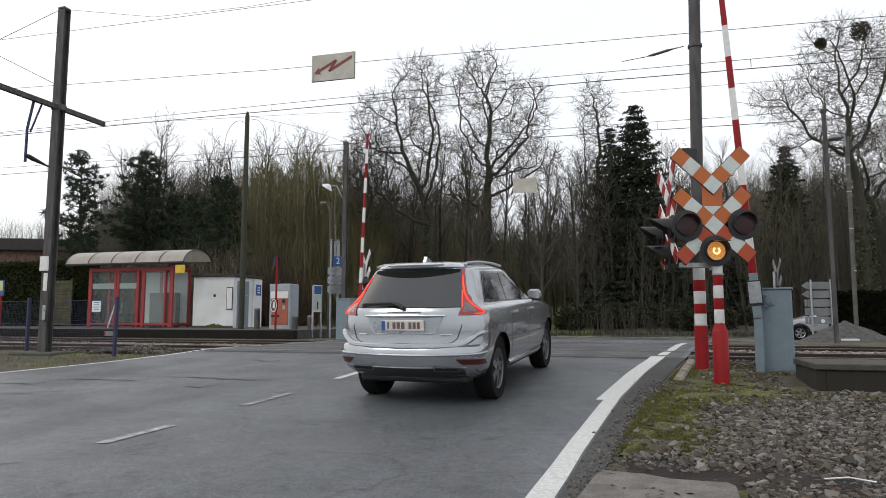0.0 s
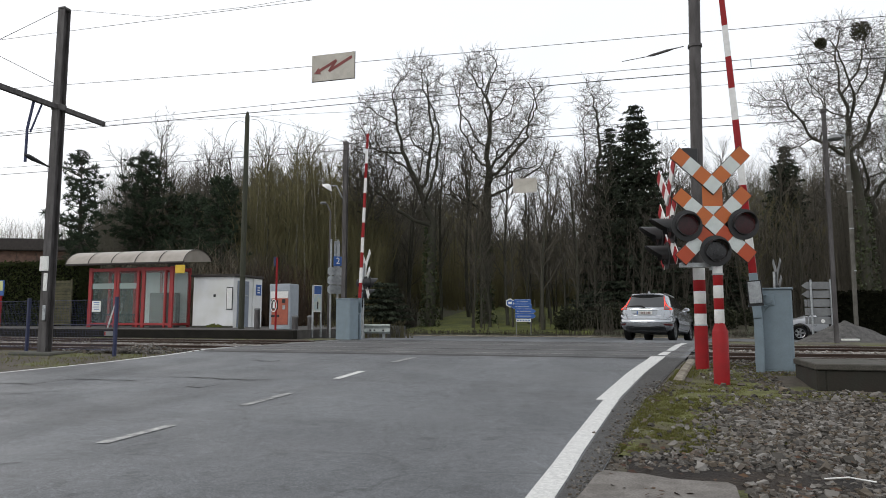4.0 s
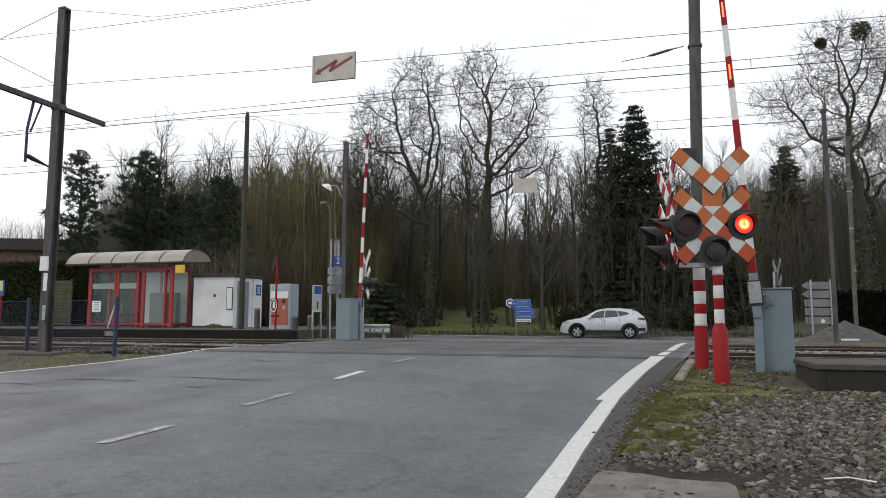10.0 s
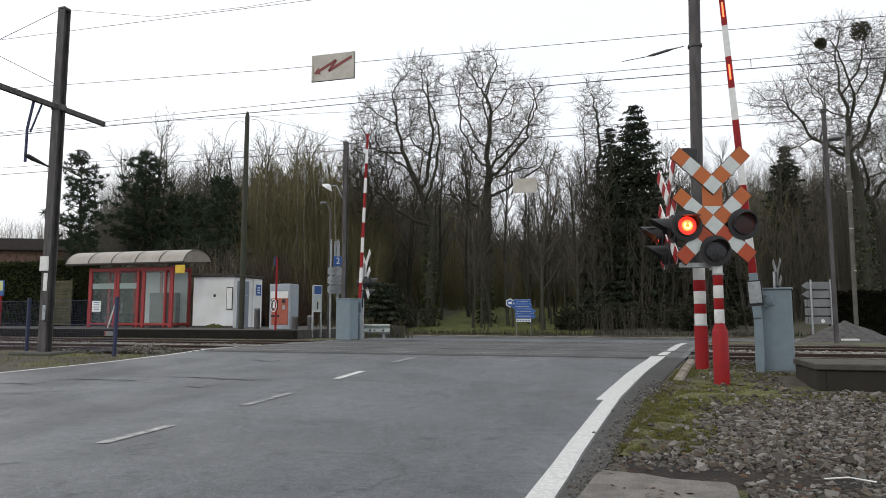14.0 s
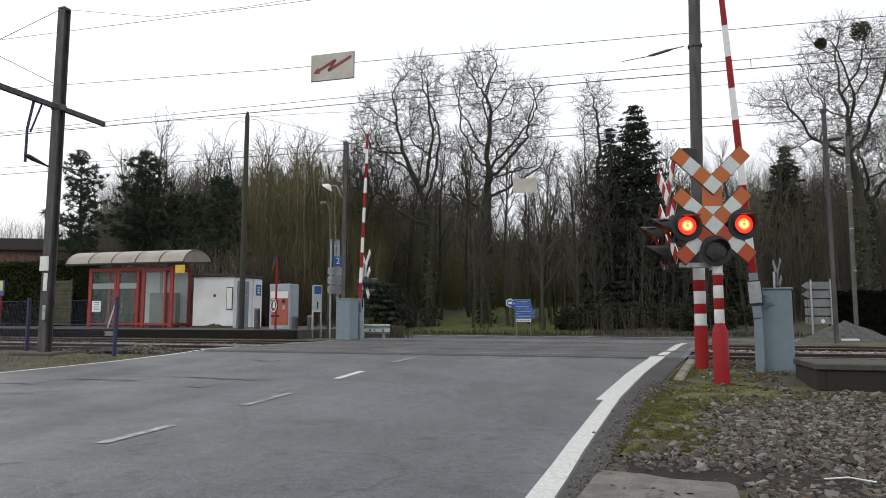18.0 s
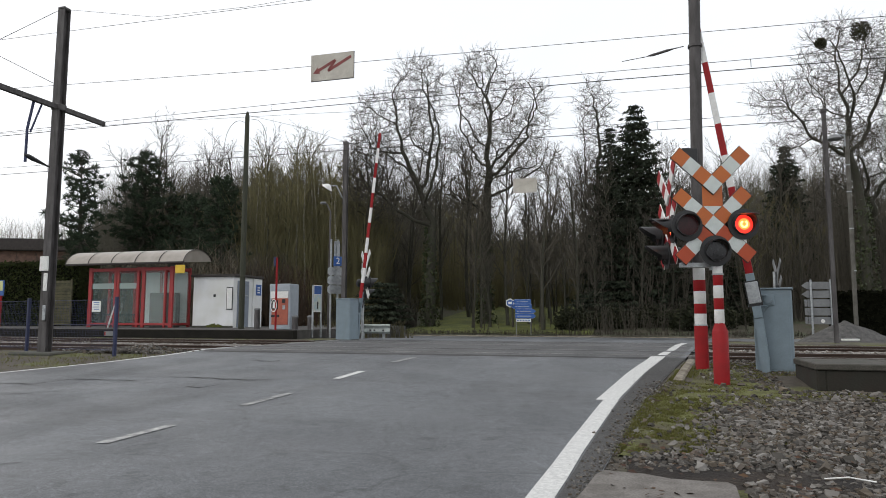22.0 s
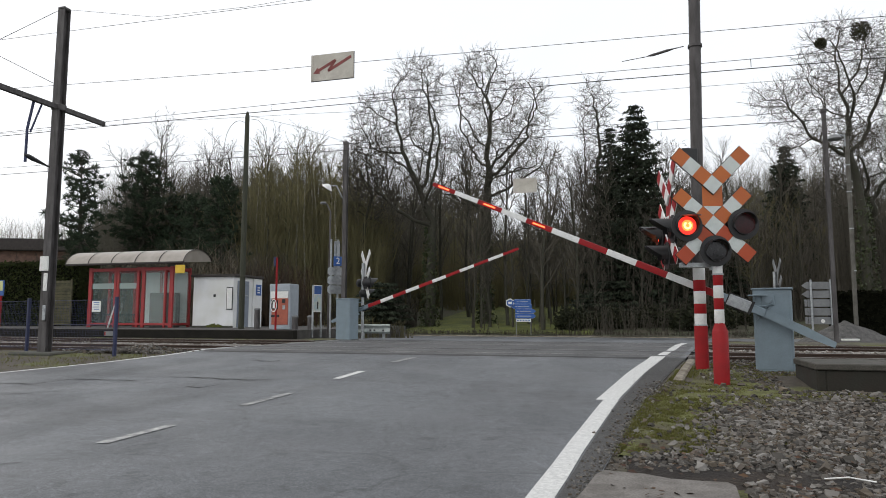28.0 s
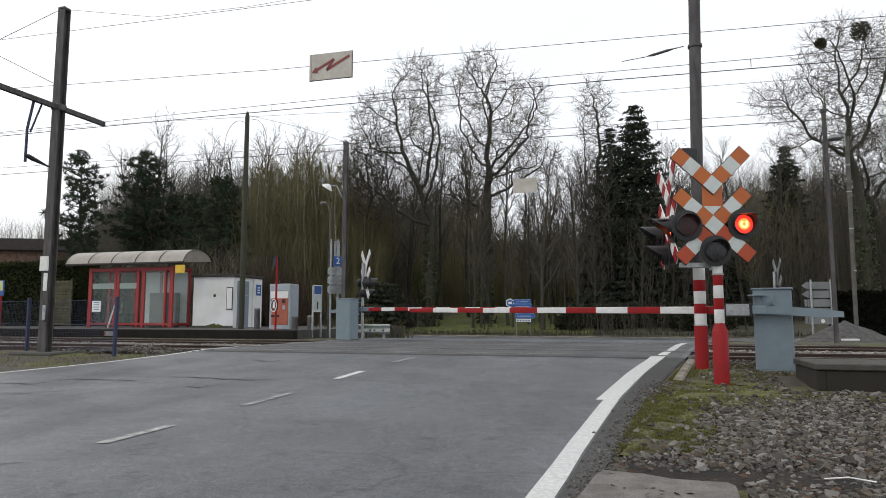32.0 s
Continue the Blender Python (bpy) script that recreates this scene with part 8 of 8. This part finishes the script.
part("skid_edge", Shape().tube([suv_rear(x, 0.458 + 0.012 * abs(x), 0.01) for x in (-0.72, -0.4, -0.2, 0, 0.2, 0.4, 0.72)], 0.007, 6), ALLOY_DARK, silver_suv, "bright skid plate edge")
suv_patch("brake_lamp", lambda a, b: suv_rear((-1 + 2 * a) * 0.36, 1.592 + 0.014 * b, 0.004), mat("dark_red_lamp", (0.035, 0.006, 0.006), 0.2, bump=0), "dark high brake lamp", 8, 2)
plate = part("number_plate", Shape().box(-0.26, 0.062, 0.865, 0.26, 0.08, 0.985, 0.006), PLATE, silver_suv, "white number plate with plain bars")
part("plate_field", Shape().box(-0.255, 0.057, 0.87, -0.215, 0.061, 0.98), SIGN_BLUE, plate, "blue end field")
for x0, x1 in ((-0.185, -0.165), (-0.12, -0.085), (-0.07, -0.03), (-0.015, 0.025), (0.075, 0.11), (0.125, 0.16), (0.175, 0.21)):
    part("plate_bar", Shape().box(x0, 0.057, 0.89, x1, 0.061, 0.962), PLATE_INK, plate)
wiper = part("wiper", Shape().tube([suv_rear(0.0, 1.115, 0.03), suv_rear(-0.06, 1.15, 0.045), suv_rear(-0.16, 1.175, 0.045), suv_rear(-0.54, 1.165, 0.04)], [0.026, 0.024, 0.02, 0.008], 6), BLACK_PLASTIC, silver_suv, "black rear wiper")
part("wiper_blade", Shape().tube([suv_rear(-0.12, 1.15, 0.03), suv_rear(-0.56, 1.15, 0.03)], 0.012, 5), BLACK_PLASTIC, wiper)
part("badge_strip", Shape().tube([suv_rear(x, 1.075, 0.01) for x in (-0.2, 0.2)], 0.008, 5), ALLOY, silver_suv, "pale lettering strip")
for x in (-0.52, 0.5):
    part("badge", Shape().tube([suv_rear(x - 0.06, 0.82, 0.008), suv_rear(x + 0.06, 0.82, 0.008)], 0.009, 5), ALLOY, silver_suv, "small pale badge")
part("antenna_fin", Shape().prism([(0.75, 1.62), (1.0, 1.63), (0.93, 1.67), (0.8, 1.71)], -0.02, 0.02, pose(0, 0, 0, 0, 0, 90)), SILVER_PAINT, silver_suv)
suv_patch("windscreen", lambda a, b: (lambda z: ((-1 + 2 * a) * suv_level(z)[1] * 0.86, suv_level(z)[2] + 0.012 - 0.22 * abs(2 * a - 1) ** 2.6, z))(1.13 + 0.42 * b), CAR_GLASS, "dark windscreen", 10, 6)
for sgn in (1, -1):
    def pane(corners, material, off, nm, lab):
        (ya, za), (yb, zb), (yc, zc), (yd, zd) = corners

        def fn(a, b):
            y = (ya + (yb - ya) * a) * (1 - b) + (yd + (yc - yd) * a) * b
            z = (za + (zb - za) * a) * (1 - b) + (zd + (zc - zd) * a) * b
            return suv_flank(y, z, sgn, off)
        suv_patch(nm, fn, material, lab, 12, 8)
    pane([(0.60, 1.16), (3.22, 1.105), (2.52, 1.53), (0.90, 1.52)], SUV_BLACK_TRIM, 0.005, "window_surround", "black window surround")
    for corners in ([(0.67, 1.20), (1.45, 1.155), (1.52, 1.505), (0.93, 1.485)], [(1.51, 1.153), (2.30, 1.135), (2.22, 1.508), (1.58, 1.505)], [(2.38, 1.133), (3.10, 1.122), (2.58, 1.44), (2.30, 1.507)]):
        pane(corners, CAR_GLASS, 0.010, "side_window", "dark tinted side window")
    pane([(2.33, 0.42), (2.342, 0.42), (2.352, 1.1), (2.34, 1.1)], BLACK_PLASTIC, 0.003, "door_seam", "")
    pane([(1.40, 0.42), (1.412, 0.42), (1.50, 1.1), (1.488, 1.1)], BLACK_PLASTIC, 0.003, "door_seam", "")
    pane([(3.3, 0.42), (3.312, 0.42), (3.25, 1.08), (3.238, 1.08)], BLACK_PLASTIC, 0.003, "door_seam", "")
    pane([(4.1, 0.78), (4.5, 0.76), (4.45, 0.9), (4.0, 0.92)], HEAD_GLASS, 0.008, "headlamp", "clear headlamp")
    part("sill", Shape().tube([suv_flank(y, 0.375, sgn, 0.0) for y in (1.42, 1.6, 2.3, 3.1, 3.27)], [0.03, 0.042, 0.042, 0.042, 0.03], 8), SILVER_PAINT, silver_suv, "silver sill")
    part("lower_sill", Shape().tube([suv_flank(y, 0.315, sgn, 0.02) for y in (1.42, 2.3, 3.27)], 0.022, 6), BLACK_PLASTIC, silver_suv, "dark sill edge")
    for y in (1.62, 2.55):
        x = suv_flank(y, 1.0)[0]
        part("door_handle", Shape().tube([(sgn * (x + 0.004), y - 0.11, 0.995), (sgn * (x + 0.028), y - 0.05, 0.998), (sgn * (x + 0.028), y + 0.06, 1.0), (sgn * (x + 0.004), y + 0.11, 1.0)], 0.017, 6), SILVER_PAINT, silver_suv)
    x = suv_flank(3.0, 1.13)[0]
    mirror = part("mirror", Shape().box(x + 0.03, 2.93, 1.10, x + 0.24, 3.05, 1.25, 0.05, Matrix.Diagonal((sgn, 1, 1, 1))), SILVER_PAINT, silver_suv)
    part("mirror_glass", Shape().box(sgn * (x + 0.135) - 0.08, 2.922, 1.12, sgn * (x + 0.135) + 0.08, 2.932, 1.235, 0.003), CHROME, mirror)
    part("mirror_foot", Shape().tube([(sgn * (x - 0.02), 3.04, 1.1), (sgn * (x + 0.07), 3.02, 1.115)], 0.025, 6), BLACK_PLASTIC, silver_suv)
    rail = [(0.62, 1.59, 0.0), (0.78, 1.606, 0.014), (1.3, 1.622, 0.02), (1.9, 1.612, 0.016), (2.15, 1.592, 0.0)]
    part("roof_rail", Shape().tube([(sgn * (interp([(r[0], r[2]) for r in SUV_BODY], z - 0.02) - 0.03), y, z + dz) for y, z, dz in rail], 0.017, 6), ALLOY, silver_suv, "silver roof rail")
suv_wheels = car_wheels(silver_suv, SUV_AXLES, SUV_TYRE, 1.49, dark_rim=True)

# darker copy of the grey paint: crease shade painted on a smooth flank
GREY_CREASE = mat("shaded_grey_paint", (0.06, 0.062, 0.068), 0.35, 0.5, var=0.1, bump=0)
MPV = dict(length=4.45, tyre=0.335, wheels=(0.80, 3.54), track=1.55, tuck=0.1, sect=((0.2, 0.94), (0.5, 1.0), (0.8, 1.0), (0.95, 0.985), (1.05, 0.95), (1.6, 0.72)),
           top=((0.0, 0.42), (0.02, 0.7), (0.05, 0.88), (0.09, 1.02), (0.24, 1.2), (0.42, 1.38), (0.56, 1.47), (0.8, 1.525), (1.3, 1.575), (1.9, 1.585), (2.4, 1.54), (2.9, 1.34), (3.35, 1.12), (3.55, 1.04), (3.95, 0.96), (4.2, 0.86), (4.36, 0.72), (4.45, 0.48)),
           plan=((0, 0.74), (0.1, 0.82), (0.4, 0.88), (3.6, 0.885), (4.0, 0.84), (4.3, 0.72), (4.45, 0.55)),
           windows=([(0.52, 1.17), (0.98, 1.12), (1.05, 1.43), (0.84, 1.38)], [(1.03, 1.115), (1.98, 1.06), (1.96, 1.475), (1.10, 1.44)], [(2.05, 1.055), (3.05, 1.01), (2.55, 1.40), (2.02, 1.478)]),
           rear_window=(0.84, 0.86, 1.08, 1.4), screen=(2.42, 3.3), handles=(1.25, 2.25), handle_mat=GREY_CAR, mirror=(2.9, 1.03), headlamp=(3.92, 4.24, 0.74, 0.84),
           rear=[("tail_lamp", (0.7, 1.0, 0.85, 1.02, LAMP_RED, 0.02, "red tail lamp", 0.75, 1.0, True))],
           flank=[("trim_line", [(0.55, 1.09), (3.08, 0.985), (3.08, 1.0), (0.55, 1.11)], CHROME, 0.008, "chrome trim line"), ("sill", [(1.2, 0.27), (3.14, 0.27), (3.14, 0.33), (1.2, 0.33)], BLACK_PLASTIC, 0.012, "dark sill"),
                  ("tail_lamp_side", [(0.07, 0.84), (0.34, 0.88), (0.30, 1.0), (0.1, 1.02)], LAMP_RED, 0.012, "red tail lamp"),
                  ("side_crease", [(0.9, 0.78), (2.6, 0.46), (2.6, 0.475), (0.9, 0.805)], GREY_CREASE, 0.004, "darker strip painting the shade of a body crease"), ("door_seam", [(2.0, 0.42), (2.01, 0.42), (2.03, 1.06), (2.02, 1.06)], BLACK_PLASTIC, 0.004, ""),
                  ("bumper_light", [(4.1, 0.45), (4.3, 0.46), (4.3, 0.49), (4.1, 0.48)], HEAD_GLASS, 0.01, "day running lamp")])
grey_mpv, mpv_wheels, _, _ = car("grey_hatchback", pose(-60, 34.7, FAR_ROAD_Z), GREY_CAR, "dark grey tall hatchback with chrome window line", MPV, "cars")
CROSS = dict(length=4.44, tyre=0.35, wheels=(0.88, 3.53), track=1.6, tuck=0.14, cladding=0.07, sect=((0.2, 0.93), (0.5, 1.0), (0.8, 1.0), (0.95, 0.985), (1.05, 0.95), (1.62, 0.7)),
             top=((0.0, 0.45), (0.02, 0.75), (0.07, 0.98), (0.14, 1.1), (0.36, 1.3), (0.5, 1.42), (0.56, 1.47), (0.8, 1.515), (1.3, 1.555), (2.0, 1.56), (2.5, 1.47), (3.15, 1.11), (3.4, 1.03), (4.0, 0.93), (4.28, 0.82), (4.38, 0.66), (4.44, 0.5)),
             plan=((0, 0.76), (0.1, 0.86), (0.4, 0.915), (3.6, 0.92), (4.1, 0.87), (4.32, 0.74), (4.44, 0.56)),
             windows=([(0.86, 1.27), (1.38, 1.15), (1.46, 1.44), (1.0, 1.37)], [(1.42, 1.14), (2.1, 1.085), (2.06, 1.455), (1.5, 1.445)], [(2.15, 1.08), (2.98, 1.04), (2.5, 1.38), (2.1, 1.455)]),
             rear_window=(0.84, 0.88, 1.12, 1.42), screen=(2.52, 3.12), handles=(1.35, 2.3), handle_mat=WHITE_CAR, mirror=(2.85, 1.05), headlamp=(3.9, 4.26, 0.78, 0.87), rails=(0.75, 2.2), rail_mat=BLACK_PLASTIC,
             rear=[("tail_lamp", (0.55, 1.0, 0.94, 1.06, LAMP_RED, 0.02, "red tail lamp", 0.6, 1.0, True))],
             flank=[("tail_lamp_side", [(0.08, 0.93), (0.5, 1.0), (0.4, 1.08), (0.11, 1.06)], REFLECTOR_RED, 0.012, "dark red tail lamp"), ("sill", [(1.2, 0.27), (3.2, 0.27), (3.2, 0.42), (1.2, 0.42)], BLACK_PLASTIC, 0.014, "dark sill cladding"),
                    ("chrome_strip", [(1.3, 0.44), (3.1, 0.43), (3.1, 0.455), (1.3, 0.465)], ALLOY, 0.016, "bright sill strip"), ("spoiler_side", [(0.4, 1.38), (0.74, 1.46), (0.74, 1.5), (0.52, 1.45)], BLACK_PLASTIC, 0.01, "dark rear pillar"),
                    ("rear_cladding", [(0.10, 0.4), (0.46, 0.4), (0.44, 0.56), (0.08, 0.56)], BLACK_PLASTIC, 0.012, "dark bumper cladding"), ("door_seam", [(2.1, 0.45), (2.112, 0.45), (2.13, 1.06), (2.118, 1.06)], BLACK_PLASTIC, 0.004, "")])
white_suv, white_wheels, _, _ = car("white_crossover", pose(22, 36.9, FAR_ROAD_Z, 0, 0, 90), WHITE_CAR, "white crossover car with dark lower trim", CROSS, "cars")


# ---- what moves ----
def on_road(x, y, heading, wheelbase=(0.96, 3.73)):
    """The pose of a car whose rear bumper is at x, y; heading in degrees to the right of straight ahead."""
    d = Vector((math.sin(radians(heading)), math.cos(radians(heading))))

    def z(k):
        px, py = x + d.x * k, y + d.y * k
        u, q = to_uq(px, py)
        return road_z(u, q) if q < 30 else FAR_ROAD_Z + 0.03
    z0, z1 = z(wheelbase[0]), z(wheelbase[1])
    tilt = math.degrees(math.atan2(z1 - z0, wheelbase[1] - wheelbase[0]))
    return pose(x, y, z0 - math.tan(radians(tilt)) * wheelbase[0], tilt, 0, -heading)


def drive(body, wheels, rows, wheelbase):
    """rows: seconds, x, y, heading. Keys the car and turns its wheels by the way it goes."""
    walk(body, [(t, on_road(x, y, h, wheelbase)) for t, x, y, h in rows])
    samples, turned = [(rows[0][0], 0.0)], 0.0
    for (t0, x0, y0, _), (t1, x1, y1, _) in zip(rows, rows[1:]):
        way = math.hypot(x1 - x0, y1 - y0)
        deg = math.degrees(way / wheels[0][3])
        n = max(1, int(deg / 75) + 1)
        n = min(n, max(1, int((t1 - t0) * 25)))
        if deg / n > 85:
            deg = 85.0 * n
        for i in range(1, n + 1):
            samples.append((t0 + (t1 - t0) * i / n, turned + deg * i / n))
        turned += deg
    for w, x, y, r in wheels:
        walk(w, [(t, pose(x, y, r - 0.006, -a, 0, 0)) for t, a in samples])


def flash(shutters_of, on, still):
    """Opens hinged shutters during the intervals."""
    rows = [(0.0, on[0][0] <= 0)]
    for a, b in on:
        if a > 0.07:
            rows += [(a - 0.067, False), (a, True)]
        rows += [(b, True), (b + 0.067, False)]
    rows = [r for r in rows if r[0] <= 32]
    rows.append((32.0, on[-1][1] >= 32))
    rows.sort(key=lambda r: r[0])
    for s in shutters_of:
        walk(s, [(t, still @ pose(0, 0, 0, -86 if o else 0, 0, 0)) for t, o in rows])


def motions():
    drive(silver_suv, suv_wheels, [(0, -0.455, 7.5, 20.5), (1, 0.70, 10.15, 21.2), (2, 2.03, 13.4, 22.2), (3, 3.87, 17.3, 24.5), (3.5, 5.3, 20.2, 28), (4.5, 8.7, 25.5, 35), (5.1, 11.2, 28.4, 46), (5.5, 12.3, 29.6, 60), (5.75, 12.75, 30.3, 78), (6.0, 13.2, 30.65, 93),
                                   (6.2, 13.85, 30.5, 101), (6.6, 15.8, 29.96, 105.57), (7.2, 20.3, 28.7, 105.57), (8, 28.0, 26.56, 105.57), (12, 70.0, 14.86, 105.57), (32, 155.0, -8.8, 105.57)], SUV_AXLES)

    def lane(rows, q, heading):
        """Rows of seconds and u along a lane of the main road."""
        return [(t, *(TRACK @ Vector((u, q, 0))).xy, heading) for t, u in rows]
    drive(grey_mpv, mpv_wheels, lane([(0, -54), (3.5, -28.2), (5.5, -14.3), (6, -11.6), (7, -5.2), (7.5, -1.4), (8.1, 4.1), (9, 13.5), (12, 46), (32, 190)], 32.9, 105.57), (0.80, 3.54))
    drive(white_suv, white_wheels, lane([(0, 11.42), (7.35, 11.4), (7.9, 10.9), (8.3, 9.65), (8.7, 8.25), (9, 6.6), (10, 0.85), (11, -5.75), (11.5, -9.4), (12, -14.4), (14, -32), (32, -160)], 36.7, -74.43), (0.88, 3.53))
    near = [(0, 86.5), (20.7, 86.5), (21, 85.2), (21.5, 83.6), (22, 81.5), (22.5, 77), (23, 71.5), (23.5, 65.6), (24, 60), (25.5, 48), (27.5, 29), (28, 23.75), (29, 14.25), (30, 4.5), (30.2, 3.2), (30.3, 2.3), (30.4, 0.9), (30.6, 0.1), (30.8, -0.7), (31, -1.6), (31.2, -1.6), (31.4, -0.9), (31.8, 0.0), (32, 0.2)]
    far = [(0, 87.5), (20.7, 87.5), (21.4, 86), (22, 82.75), (23, 72.75), (24, 57.75), (25.5, 43), (27.5, 22.75), (28, 17.25), (29, 7.75), (29.8, 0.9), (30, -0.4), (30.3, -1.4), (30.5, -2.2), (30.65, -2.2), (30.8, -1.3), (31, -0.8), (31.4, -0.5), (32, 0)]
    walk(boom_near, [(t, pose(0, 0, 0.93, 0, a, 0)) for t, a in near])
    walk(boom_far, [(t, pose(0, 0, 0.93, 0, a, 0)) for t, a in far])
    period, first_on = 0.921, 9.25
    starts = [first_on + period * k for k in range(-5, 26)]
    hinge = pose(0, 0.125, 0.03)
    flash([shutters["left"], side_shutters["left"]], [(s - 0.07, min(s + 0.53, 32.4)) for s in starts if s < 31.9], hinge)
    flash([shutters["right"], side_shutters["right"]], [(s + 0.39, s + period + 0.08) for s in starts if s + 0.45 < 31.9], hinge)
    flash([shutters["white"], side_shutters["white"]], [(-0.35, 0.1), (1.5, 1.965), (3.35, 3.83)], hinge)
    lit = [(5.6, 6.3), (7.35, 8.2), (8.75, 9.3), (9.8, 10.3), (11.7, 12.3), (13.6, 14.2), (16.6, 17.3), (18.7, 19.2), (19.7, 20.3), (21.3, 21.85), (22.12, 22.5), (22.9, 23.6), (24.7, 25.3), (27.6, 28.45), (29.75, 30.3), (30.85, 31.7)]
    for ob in lamps_near:
        at_rest = Matrix.Translation(ob.matrix_basis.translation)
        rows = [(0.0, 160)]
        for a, b in lit:
            rows += [(a - 0.1, 160), (a - 0.033, 80), (a + 0.033, 0), (b - 0.033, 0), (b + 0.033, 80), (b + 0.1, 160)]
        rows.append((32.0, 160))
        walk(ob, [(t, at_rest @ pose(0, 0, 0, a, 0, 0)) for t, a in rows])
    swing = [(0, 0.0), (6, 0.005), (9, 0.012), (13, 0.0), (19, -0.02), (25, -0.022), (28, -0.02), (32, -0.06)]
    walk(danger, [(t, uq(-6.41 + d, 13.6, 6.41 - d * 0.5)) for t, d in swing])


motions()
